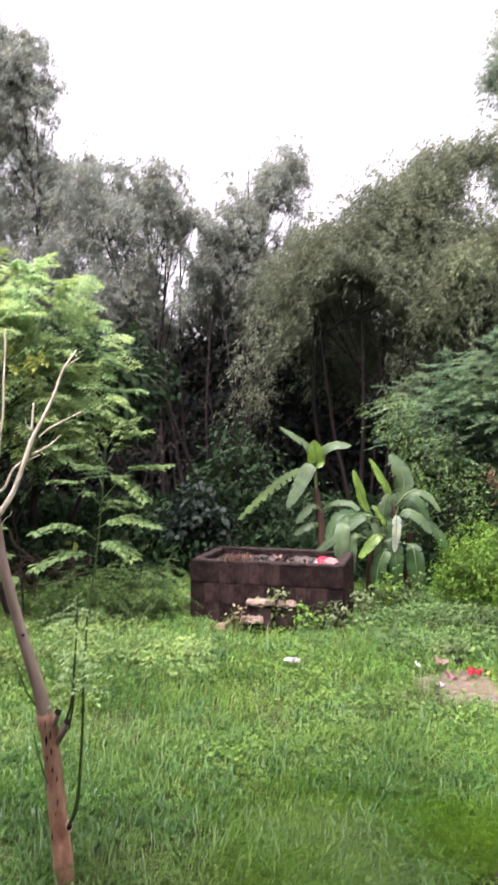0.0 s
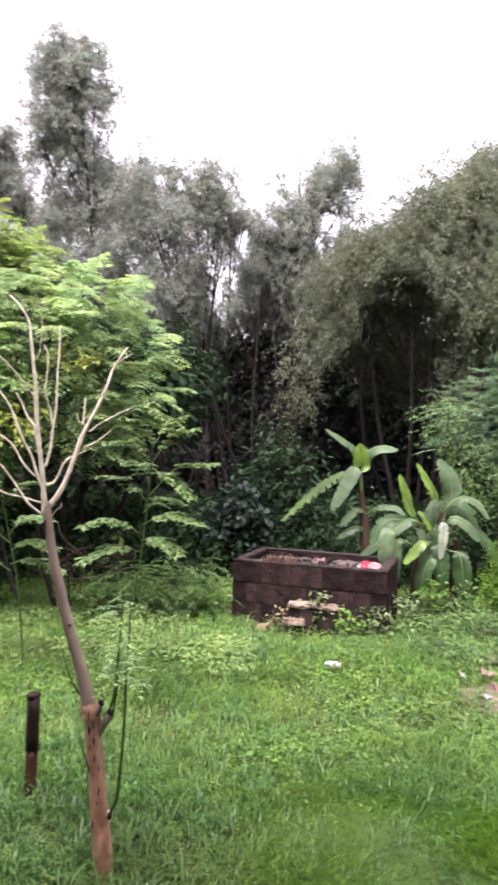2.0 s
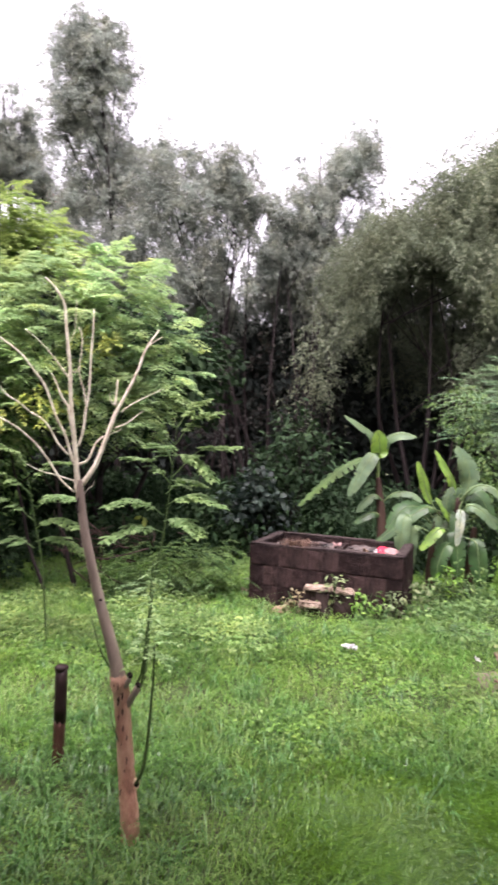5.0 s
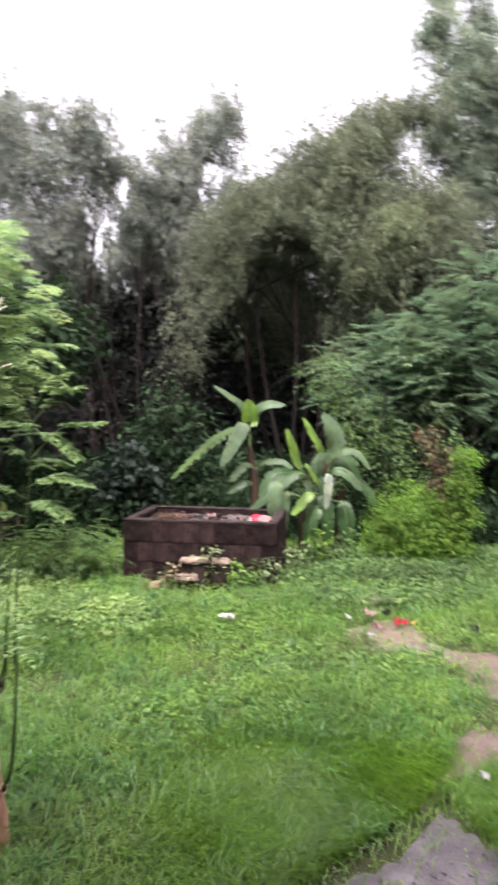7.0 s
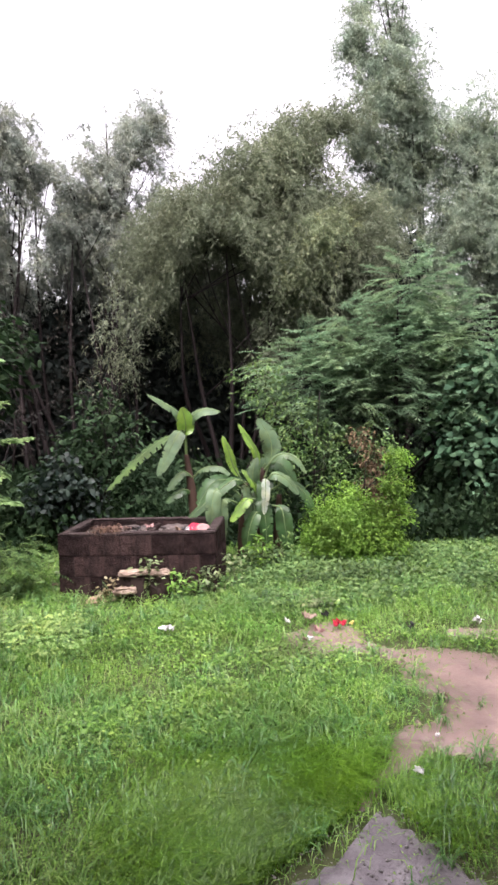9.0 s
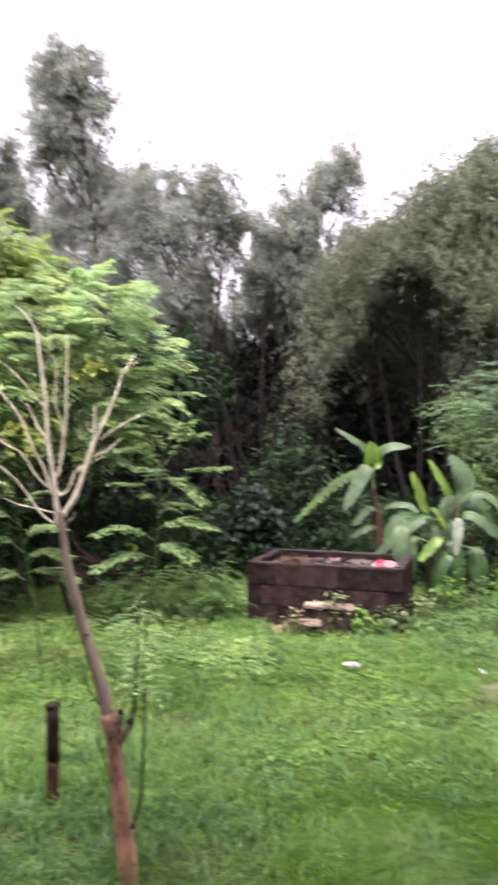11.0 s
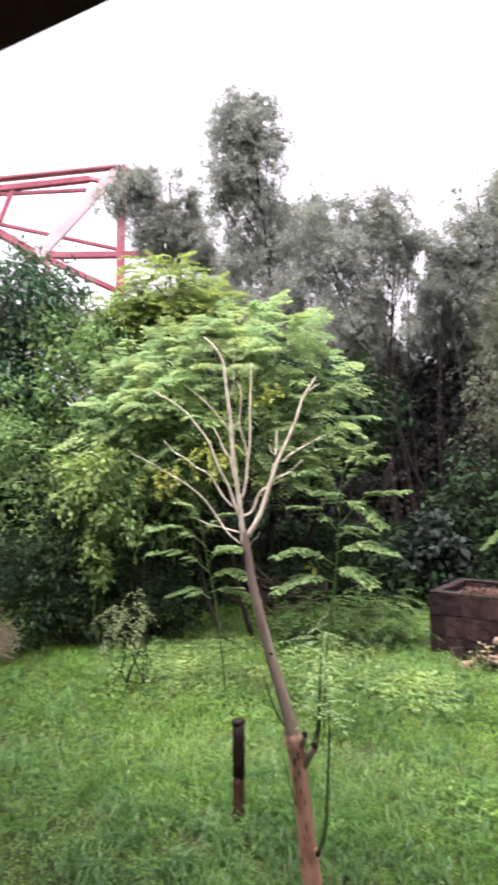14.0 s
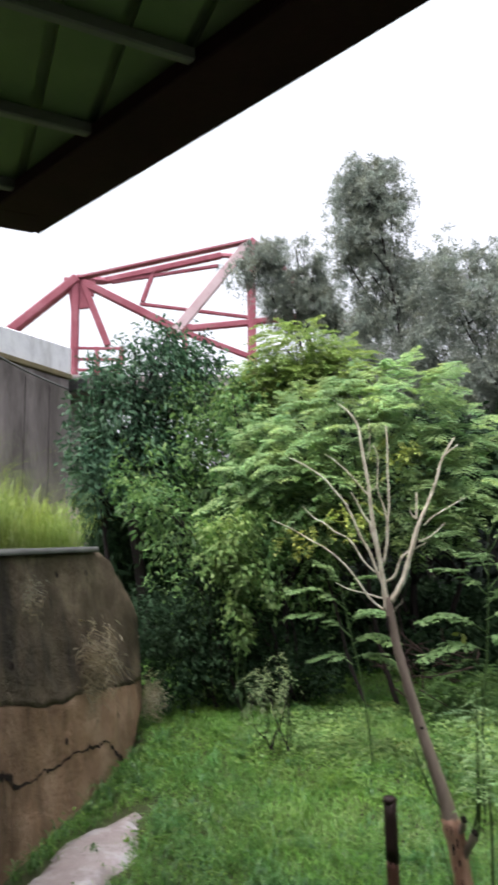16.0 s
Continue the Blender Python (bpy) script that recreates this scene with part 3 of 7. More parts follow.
def ground_patch(name, poly, material, label, lift, rough, cell=0.045):
    px, py = zip(*poly)
    xs, ys = np.arange(min(px) - 0.1, max(px) + 0.1, cell), np.arange(min(py) - 0.1, max(py) + 0.1, cell)
    X, Y = np.meshgrid(xs, ys)
    Zs = lift + rough * wobble(np.stack([X, Y, X * 0], -1), 5.0) + rough * 0.5 * rng.normal(size=X.shape) * 0.5
    jx = X + 0.05 * np.sin(9 * Y + 3 * X)
    jy = Y + 0.05 * np.sin(8 * X - 2 * Y)
    ok = inside(poly, jx, jy)
    core = ok.copy()
    for dx in (-1, 0, 1):
        for dy in (-1, 0, 1):
            core &= np.roll(np.roll(ok, dx, 0), dy, 1)
    Zs = np.where(core, Zs, -0.03)
    keep = ok[:-1, :-1] & ok[1:, :-1] & ok[:-1, 1:] & ok[1:, 1:]
    w = len(xs)
    I, J = np.meshgrid(np.arange(w - 1), np.arange(len(ys) - 1))
    b = (J * w + I)[keep]
    F = np.stack([b, b + 1, b + w + 1, b + w], 1)
    used, inv = np.unique(F, return_inverse=True)
    V = np.stack([X, Y, Zs], -1).reshape(-1, 3)[used]
    ob = link(name, tri_mesh(name, V, inv.reshape(F.shape), True), material)
    return tagged(ob, label, "path", kind="structure")


ground_patch("dirt_path", DIRT, M_dirt, "wet reddish bare earth path worn through grass", 0.022, 0.012)
ground_patch("mud_patch", MUD, M_dirt, "muddy earth showing through thin worn grass", 0.012, 0.012)
ground_patch("dirt_path", BAND, M_dirt, "second band of bare earth behind a grassy ridge", 0.02, 0.012)
ground_patch("gravel_yard", GRAVEL, M_gravel, "wet grey gravel and cement yard edge", 0.02, 0.01)
ground_patch("cement_path", STRIP, M_strip, "wet pale cement path beside the retaining wall", 0.03, 0.004)


# loose stones pressed into the gravel and the earth
oct_v = np.array([(1, 0, 0), (-1, 0, 0), (0, 1, 0), (0, -1, 0), (0, 0, 1), (0, 0, -1)], float)
oct_f = np.array([(0, 2, 4), (2, 1, 4), (1, 3, 4), (3, 0, 4), (2, 0, 5), (1, 2, 5), (3, 1, 5), (0, 3, 5)])
for poly, count_, lab, mat_ in ((GRAVEL, 14000, "wet grey stones loose in the gravel", M_stone), (DIRT, 1500, "small stones pressed into bare earth", M_dirt)):
    sx_, sy_ = rng.uniform(0.3, 3.2, count_), rng.uniform(1.2, 5.0, count_)
    ok_ = inside(poly, sx_, sy_)
    sx_, sy_ = sx_[ok_], sy_[ok_]
    m_ = len(sx_)
    size_ = np.minimum(rng.gamma(1.6, 0.0018, m_) + 0.002, 0.01)
    sv = oct_v[None] * size_[:, None, None] * rng.uniform(0.6, 1.3, (m_, 6, 1)) * [1, 1, 0.55]
    sv += np.stack([sx_, sy_, np.full(m_, 0.022)], 1)[:, None]
    tagged(link("stones", tri_mesh("stones", sv.reshape(-1, 3), (np.arange(m_)[:, None, None] * 6 + oct_f[None]).reshape(-1, 3)), mat_), lab, "stones", kind="stuff")


# ---------------------------------------------------------------- grass
def scatter(n, x0, x1, y0, y1, power):
    """Points over the yard, thinning out with the distance from the porch."""
    x, y = rng.uniform(x0, x1, n), rng.uniform(y0, y1, n)
    d = np.hypot(x, y)
    ok = rng.random(n) < (2.2 / np.maximum(d, 2.2)) ** power
    for poly, slack in ((DIRT, 0.15), (GRAVEL, 0.13), (STRIP, 0.02), (MUD, 0.07), (BAND, 0.06)):
        jx, jy = x + rng.normal(size=n) * slack, y + rng.normal(size=n) * slack
        ok &= ~(inside(poly, jx, jy) & (rng.random(n) > (0.16 if poly is MUD else 0.04)))
    # the bin's and the walls' own footprints
    bx, by = (x + 0.62) * 0.97 - (y - 6.38) * 0.241, (x + 0.62) * 0.241 + (y - 6.38) * 0.97
    ok &= ~((bx > -0.02) & (bx < 1.62) & (by > -0.02) & (by < 0.95))
    wx = (x + 3.93) * 0.901 + (y - 4.04) * 0.433
    ok &= ~((wx < 0.0) & ((x + 3.93) * 0.433 - (y - 4.04) * 0.901 > -0.35) & (x < 0))
    return np.stack([x[ok], y[ok], np.zeros(ok.sum())], 1)


def grass(P, height, width, sweep=1.2, over=(0.3, 1.6), tips=(0.35, 0.95), curl=False):
    """Arching blades; neighbours lean much the same way, the more so the smaller the sweep."""
    n = len(P)
    h = np.broadcast_to(height, n) * rng.uniform(0.5, 1.3, n)
    w = np.broadcast_to(width, n) * rng.uniform(0.7, 1.3, n)
    a = 3.2 * wobble(P, 0.9, 2.0) + 2.2 * wobble(P, 2.9, 5.0) + rng.normal(size=n) * sweep
    lean = np.stack([np.cos(a), np.sin(a), 0 * a], 1) * (h * rng.uniform(*over, n))[:, None]
    side = np.stack([-np.sin(a), np.cos(a), 0 * a], 1) * w[:, None] / 2
    up = np.array([[0, 0, 1.0]])
    m1 = P + lean * 0.38 + up * (h * 0.72)[:, None]
    tip = P + lean * 1.25 + up * (h * rng.uniform(*tips, n))[:, None]
    if curl:
        m2 = (m1 + tip) / 2 + up * (h * 0.22)[:, None]
        V = np.stack([P - side * 0.7, P + side * 0.7, m1 + side, m1 - side, m2 + side * 0.8, m2 - side * 0.8, tip], 1).reshape(-1, 3)
        return V, (np.arange(n)[:, None, None] * 7 + np.array([(0, 1, 2), (0, 2, 3), (3, 2, 4), (3, 4, 5), (5, 4, 6)])[None]).reshape(-1, 3)
    V = np.stack([P - side * 0.7, P + side * 0.7, m1 + side, m1 - side, tip], 1).reshape(-1, 3)
    F = (np.arange(n)[:, None, None] * 5 + np.array([(0, 1, 2), (0, 2, 3), (3, 2, 4)])[None]).reshape(-1, 3)
    return V, F


P = scatter(475000, -7.5, 6.5, 1.2, 9.5, 1.0)
tuft = wobble(P, 1.7, 3.0) + 0.6 * wobble(P, 5.3, 1.0)
near = np.hypot(P[:, 0], P[:, 1])
h = 0.02 + 0.068 * np.clip(tuft + 0.4, 0, 1.4) + 0.004 * near
h *= np.clip(np.hypot(P[:, 0] + 1.2, P[:, 1] - 2.8) / 0.35, 0.45, 1)
bin_front = np.hypot(P[:, 0] - 0.0, (P[:, 1] - 6.05) * 2.0)
h *= np.clip(bin_front / 0.9, 0.35, 1)
V, F = grass(P, h, 0.0026 + 0.0007 * near, 1.5, (0.5, 1.6), (0.2, 0.85))
tagged(link("grass", tri_mesh("grass", V, F), M_grass), "wet green uncut grass covering the yard", "grass", kind="stuff")

# fine pale flowering stalks over the lawn
P = scatter(15000, -3.0, 4.5, 3.2, 6.4, 0.3)
P = P[wobble(P, 0.9, 6.0) + 0.4 * wobble(P, 3.1, 2.0) + 0.4 * rng.normal(size=len(P)) > 0.0]
V, F = grass(P, rng.uniform(0.08, 0.16, len(P)), 0.0012 + 0.0005 * np.hypot(P[:, 0], P[:, 1]), 3.0, (0.5, 1.5), (0.5, 0.95))
tagged(link("grass_stalks", tri_mesh("grass_stalks", V, F), M_stalk), "fine pale flowering stalks over the lawn", "grass", kind="stuff")

# coarser arching tufts standing out of the lawn
P = scatter(9500, -6.0, 4.5, 1.5, 7.0, 0.9)
P = P[wobble(P, 1.1, 4.0) + 0.5 * rng.normal(size=len(P)) + 0.5 * np.exp(-((P[:, 0] + 1.2) ** 2 + (P[:, 1] - 2.5) ** 2) / 0.5) > 0.0]
Q = np.repeat(P, 16, 0) + rng.normal(size=(len(P) * 16, 3)) * [0.022, 0.022, 0]
V, F = grass(Q, np.repeat(rng.uniform(0.055, 0.12, len(P)), 16), 0.0035 + 0.0007 * np.hypot(Q[:, 0], Q[:, 1]), 2.0, (0.5, 1.3), (0.1, 0.75), True)
tagged(link("grass_tufts", tri_mesh("grass_tufts", V, F), M_tuft), "coarse arching tufts rising from the lawn", "grass", kind="stuff")

# a deep green stand of finer, fuller grass towards the gravel
P = np.stack([rng.normal(0.72, 0.36, 34000), rng.normal(2.5, 0.3, 34000), np.zeros(34000)], 1)
P = P[(P[:, 1] > 1.6) & ~inside(GRAVEL, P[:, 0] + rng.normal(size=len(P)) * 0.03, P[:, 1] - 0.02) & ~inside(DIRT, P[:, 0], P[:, 1]) & ~(inside(MUD, P[:, 0] + rng.normal(size=len(P)) * 0.06, P[:, 1]) & (rng.random(len(P)) > 0.1))]
V, F = grass(P, 0.085 + 0.035 * wobble(P, 3.0, 7.0), 0.004, 0.9, (0.4, 1.4), (0.5, 1.0))
tagged(link("lush_grass", tri_mesh("lush_grass", V, F), M_lush), "deep green soft grass beside the gravel", "grass", kind="stuff")

# small clover-like leaves all through the lawn
P = scatter(122000, -5.5, 6.0, 1.3, 7.5, 0.7)
P = P[wobble(P, 2.1, 9.0) + 0.6 * wobble(P, 6.5, 4.0) + 0.4 * rng.normal(size=len(P)) - 0.35 * np.clip((P[:, 0] + 0.6) / 1.5, 0, 1) * np.clip((3.6 - P[:, 1]) / 1.5, 0, 1) > -0.05]
n = len(P)
Q = np.repeat(P, 3, 0) + rng.normal(size=(n * 3, 3)) * [0.016, 0.016, 0.0] + np.array([[0, 0, 1]]) * rng.uniform(0.018, 0.07, (n * 3, 1))
size_ = rng.uniform(0.0045, 0.0105, len(Q)) * (0.6 + 0.42 * np.hypot(Q[:, 0], Q[:, 1]))
V, F = leaf_blades(Q, rng.normal(size=Q.shape) * [1, 1, 0.3], rng.normal(size=Q.shape) * 0.35 + [0, 0, 1], size_, size_ * 0.75)
tagged(link("clover", tri_mesh("clover", V, F), M_weed), "small clover-like leaves all through the lawn", "weeds", kind="stuff")

# low broad-leaved weeds among the grass
P = scatter(60000, -5.5, 6.5, 1.6, 9.5, 0.5)
P = P[(P[:, 1] > 2.7 + 0.5 * rng.random(len(P)))]
P = P[wobble(P, 1.5, 8.0) + 0.5 * wobble(P, 4.0, 2.0) + 0.55 * np.exp(-((P[:, 0] - 1.0) ** 2 + (P[:, 1] - 3.9) ** 2) / 0.9) > 0.38]
n = len(P)
Q = np.repeat(P, 4, 0) + rng.normal(size=(n * 4, 3)) * [0.035, 0.035, 0.0] + np.stack([np.zeros(n * 4), np.zeros(n * 4), rng.uniform(0.025, 0.095, n * 4)], 1)
D = rng.normal(size=Q.shape) * [1, 1, 0.25]
V, F = leaf_blades(Q, D, rng.normal(size=Q.shape) * 0.35 + [0, 0, 1], rng.uniform(0.016, 0.042, len(Q)), rng.uniform(0.01, 0.026, len(Q)), oval=True)
tagged(link("ground_weeds", tri_mesh("ground_weeds", V, F), M_weed), "low broad-leaved weeds growing among the grass", "weeds", kind="stuff")


# ---------------------------------------------------------------- trees
def woody(name, label, category, base, lobes, leaves, leaf_mat, bark, trunk_r, top=None, stems=1, group="", spread=0.35, limb_r=0.3):
    """A tree or shrub: trunk, a limb to each lobe, and the crown."""
    t = thing(name, base, label, category, group)
    L = np.array(lobes)
    centre = L[:, :3].mean(0)
    top = np.array(top if top else (centre[0], centre[1], L[:, 2].max() - L[np.argmax(L[:, 2]), 3] * 0.2))
    base = np.array(base, float)
    stalks = []
    for sidx in range(stems):
        off = np.array([rng.uniform(-1, 1), rng.uniform(-1, 1), 0]) * spread * (sidx > 0)
        goal = top if sidx == 0 else L[rng.integers(len(L)), :3]
        b = base + off - np.array([0, 0, 0.06])
        mid = b + (goal - b) * 0.5 + rng.normal(size=3) * np.array([0.12, 0.12, 0]) * np.linalg.norm(goal - b) * 0.25
        path = smooth_path([b, b + (mid - b) * 0.5 + rng.normal(size=3) * 0.04, mid, goal], 6)
        rr = trunk_r * (1 if sidx == 0 else rng.uniform(0.4, 0.8))
        stalks.append(path)
        V, F = tube(path, [rr * 1.25, rr, rr * 0.75, rr * 0.25], 8, 0.06)
        under(link("trunk", tri_mesh("trunk", V, F, True), bark), t)
    for x, y, z, r in lobes:
        c = np.array([x, y, z])
        main = stalks[rng.integers(len(stalks))]
        frac = np.clip((z - r * 1.3 - base[2]) / max(0.3, main[-1, 2] - base[2]), 0.15, 0.92)
        s = main[int(frac * (len(main) - 1))]
        if np.linalg.norm(c - s) < 0.15:
            continue
        pieces = [tube(smooth_path([s, s + (c - s) * 0.55 + [0, 0, -0.08 * r], c + [0, 0, r * 0.3]], 5), [trunk_r * limb_r * 1.3, trunk_r * limb_r, trunk_r * 0.08], 5)]
        for _ in range(5):
            e = c + unit(rng.normal(size=3)) * r * 0.8
            m0 = s + (c - s) * rng.uniform(0.5, 0.9)
            pieces.append(tube(smooth_path([m0, (m0 + e) / 2 + [0, 0, 0.1 * r], e], 4), [trunk_r * limb_r * 0.5, trunk_r * 0.05], 4))
        V, F = gather(pieces)
        under(link("limb", tri_mesh("limb", V, F, True), bark), t)
    V, F = leaves
    under(link("crown", tri_mesh("crown", V, F), leaf_mat), t)
    return t


tall = [(-5.56, 13.23, 5.52, 0.64), (-4.93, 13.48, 5.31, 0.58), (-6.18, 12.96, 5.71, 0.51), (-5.27, 13.35, 4.78, 0.64), (-5.44, 13.34, 5.49, 0.58), (-5.86, 13.17, 6.01, 0.51), (-4.98, 14.2, 10.16, 0.33), (-6.19, 13.71, 10.19, 0.33), (-5.05, 14.2, 9.07, 0.38), (-6.15, 13.73, 8.65, 0.27), (-4.5, 14.33, 8.27, 0.33), (-5.55, 14.0, 10.45, 0.78), (-5.62, 13.97, 9.51, 0.86), (-5.42, 14.03, 8.5, 0.8), (-5.14, 14.12, 7.43, 0.78), (-5.01, 14.17, 6.43, 0.83), (-5.76, 13.89, 7.13, 0.54), (-5.35, 14.0, 10.98, 0.52), (-5.12, 14.1, 10.75, 0.44), (-5.85, 13.85, 10.75, 0.48), (-5.6, 13.95, 11.05, 0.3), (-5.2, 14.1, 11.1, 0.28), (-4.6, 14.3, 7.7, 0.3), (-6.1, 13.8, 9.3, 0.3)]
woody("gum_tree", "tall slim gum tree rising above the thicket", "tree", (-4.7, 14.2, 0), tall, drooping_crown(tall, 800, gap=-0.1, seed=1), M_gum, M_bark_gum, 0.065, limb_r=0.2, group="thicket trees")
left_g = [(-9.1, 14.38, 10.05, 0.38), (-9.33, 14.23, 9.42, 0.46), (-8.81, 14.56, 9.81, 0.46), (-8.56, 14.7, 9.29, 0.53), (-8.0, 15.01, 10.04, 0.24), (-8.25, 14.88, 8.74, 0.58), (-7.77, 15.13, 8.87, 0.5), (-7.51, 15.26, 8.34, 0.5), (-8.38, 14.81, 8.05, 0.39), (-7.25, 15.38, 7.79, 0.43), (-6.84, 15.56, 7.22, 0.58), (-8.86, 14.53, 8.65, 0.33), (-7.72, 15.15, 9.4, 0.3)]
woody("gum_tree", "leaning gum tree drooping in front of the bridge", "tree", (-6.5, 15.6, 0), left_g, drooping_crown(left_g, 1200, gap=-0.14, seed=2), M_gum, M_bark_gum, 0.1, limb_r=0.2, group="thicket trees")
# lobes from y 15 back are extra canopy, added to shade the trunks
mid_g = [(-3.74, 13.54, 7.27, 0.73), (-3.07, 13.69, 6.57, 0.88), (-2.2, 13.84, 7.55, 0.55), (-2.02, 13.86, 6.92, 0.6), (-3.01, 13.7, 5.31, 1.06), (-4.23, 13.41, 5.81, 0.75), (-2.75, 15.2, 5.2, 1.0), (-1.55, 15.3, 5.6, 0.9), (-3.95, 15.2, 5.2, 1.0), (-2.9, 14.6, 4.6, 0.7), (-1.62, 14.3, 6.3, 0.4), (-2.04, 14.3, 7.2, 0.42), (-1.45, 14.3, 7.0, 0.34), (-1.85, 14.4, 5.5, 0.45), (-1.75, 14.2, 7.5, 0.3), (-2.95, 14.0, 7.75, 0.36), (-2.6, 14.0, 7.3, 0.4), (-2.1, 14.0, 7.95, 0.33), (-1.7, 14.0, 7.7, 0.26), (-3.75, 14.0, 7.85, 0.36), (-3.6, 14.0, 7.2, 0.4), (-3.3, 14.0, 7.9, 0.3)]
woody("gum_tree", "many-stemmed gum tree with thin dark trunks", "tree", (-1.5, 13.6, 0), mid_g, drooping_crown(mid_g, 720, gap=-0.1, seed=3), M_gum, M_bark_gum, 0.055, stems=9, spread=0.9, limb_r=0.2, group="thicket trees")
# again the lobes at y 15 are added behind to cut the light
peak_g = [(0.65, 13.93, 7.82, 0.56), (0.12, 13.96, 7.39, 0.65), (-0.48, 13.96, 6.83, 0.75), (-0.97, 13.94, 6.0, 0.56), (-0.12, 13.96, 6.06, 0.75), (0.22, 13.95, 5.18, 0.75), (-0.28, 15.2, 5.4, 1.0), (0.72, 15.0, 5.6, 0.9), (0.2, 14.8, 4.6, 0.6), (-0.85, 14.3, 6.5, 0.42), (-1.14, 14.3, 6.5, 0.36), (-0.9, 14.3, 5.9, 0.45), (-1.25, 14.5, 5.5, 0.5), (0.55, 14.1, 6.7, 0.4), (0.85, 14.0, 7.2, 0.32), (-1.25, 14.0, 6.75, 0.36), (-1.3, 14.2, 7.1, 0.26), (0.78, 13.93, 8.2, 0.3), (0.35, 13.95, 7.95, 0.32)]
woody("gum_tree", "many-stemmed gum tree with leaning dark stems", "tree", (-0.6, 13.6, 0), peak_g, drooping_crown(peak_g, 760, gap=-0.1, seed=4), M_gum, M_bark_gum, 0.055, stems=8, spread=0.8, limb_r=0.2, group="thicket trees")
# lobes from y 13 back are added backing that shades and closes the hollow
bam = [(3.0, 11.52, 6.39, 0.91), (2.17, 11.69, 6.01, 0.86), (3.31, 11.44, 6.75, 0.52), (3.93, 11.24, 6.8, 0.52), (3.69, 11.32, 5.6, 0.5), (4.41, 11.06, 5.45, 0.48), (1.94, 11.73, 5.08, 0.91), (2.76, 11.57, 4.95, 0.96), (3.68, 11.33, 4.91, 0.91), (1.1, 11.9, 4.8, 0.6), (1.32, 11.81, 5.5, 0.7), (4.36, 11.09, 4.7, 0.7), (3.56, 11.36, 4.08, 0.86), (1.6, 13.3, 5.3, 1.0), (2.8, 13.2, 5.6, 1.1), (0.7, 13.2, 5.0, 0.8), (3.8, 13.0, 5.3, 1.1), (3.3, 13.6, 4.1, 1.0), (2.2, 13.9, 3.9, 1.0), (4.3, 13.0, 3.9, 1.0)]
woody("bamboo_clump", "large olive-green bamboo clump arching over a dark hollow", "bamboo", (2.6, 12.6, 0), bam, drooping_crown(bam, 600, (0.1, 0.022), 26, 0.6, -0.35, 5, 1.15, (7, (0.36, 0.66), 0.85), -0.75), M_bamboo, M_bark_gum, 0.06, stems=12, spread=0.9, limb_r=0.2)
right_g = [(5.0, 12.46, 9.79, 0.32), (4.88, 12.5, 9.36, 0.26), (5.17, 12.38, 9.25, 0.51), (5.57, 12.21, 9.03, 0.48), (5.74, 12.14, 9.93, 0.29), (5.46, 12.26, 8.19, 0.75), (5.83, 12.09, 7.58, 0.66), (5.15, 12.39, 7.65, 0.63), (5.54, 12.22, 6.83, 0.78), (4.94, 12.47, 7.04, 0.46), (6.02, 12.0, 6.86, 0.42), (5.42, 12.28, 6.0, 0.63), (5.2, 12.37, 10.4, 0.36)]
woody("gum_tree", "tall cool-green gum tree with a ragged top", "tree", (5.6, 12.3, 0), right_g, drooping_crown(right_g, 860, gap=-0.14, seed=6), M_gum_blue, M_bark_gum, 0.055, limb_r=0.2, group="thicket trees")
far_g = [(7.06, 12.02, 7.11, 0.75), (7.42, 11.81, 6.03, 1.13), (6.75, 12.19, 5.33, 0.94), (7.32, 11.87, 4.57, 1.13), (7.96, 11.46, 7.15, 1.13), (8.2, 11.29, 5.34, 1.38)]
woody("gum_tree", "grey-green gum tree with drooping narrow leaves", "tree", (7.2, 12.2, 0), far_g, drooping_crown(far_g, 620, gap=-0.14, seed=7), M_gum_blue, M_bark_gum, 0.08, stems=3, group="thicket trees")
leu = [(2.82, 9.45, 2.19, 0.71), (3.55, 9.2, 1.98, 0.76), (4.11, 8.97, 2.64, 0.67), (3.48, 9.23, 2.68, 0.67), (4.47, 8.79, 1.94, 0.63), (4.83, 8.6, 2.76, 0.67), (4.27, 8.89, 3.56, 0.49), (5.23, 8.36, 2.06, 0.71)]
woody("feathery_tree", "cool-green feathery-leaved small tree in horizontal layers", "tree", (4.2, 9.2, 0), leu, feathery_crown(leu, 640, 0.4, 13, (0.085, 0.02), -0.3, 8, 0.25), M_feather_blue, M_bark_gum, 0.05, stems=5, spread=0.6)
bro = [(4.79, 8.13, 1.24, 0.55), (4.6, 8.24, 1.64, 0.38), (5.05, 7.98, 0.76, 0.51), (4.99, 8.02, 2.03, 0.51), (5.42, 7.74, 1.31, 0.68)]
woody("broadleaf_shrub", "dark shrub with large rounded leaves", "shrub", (5.0, 8.2, 0), bro, broad_crown(bro, 420, (0.12, 0.1), -0.7, 9), M_dark_leaf, M_bark_gum, 0.03, stems=3)
yel = [(2.47, 6.85, 0.47, 0.41), (2.27, 6.92, 0.28, 0.28), (2.67, 6.78, 0.34, 0.38), (2.88, 6.69, 0.15, 0.28), (3.01, 6.63, 0.9, 0.17), (3.04, 6.61, 1.2, 0.13), (2.96, 6.66, 0.58, 0.21), (2.35, 6.9, 0.1, 0.26)]
woody("leafy_bush", "rounded yellow-green bush smothered in small leaves", "bush", (2.7, 6.95, 0), yel, broad_crown(yel, 8600, (0.036, 0.021), -0.9, 10), M_lime, M_bark_gum, 0.015, stems=4)
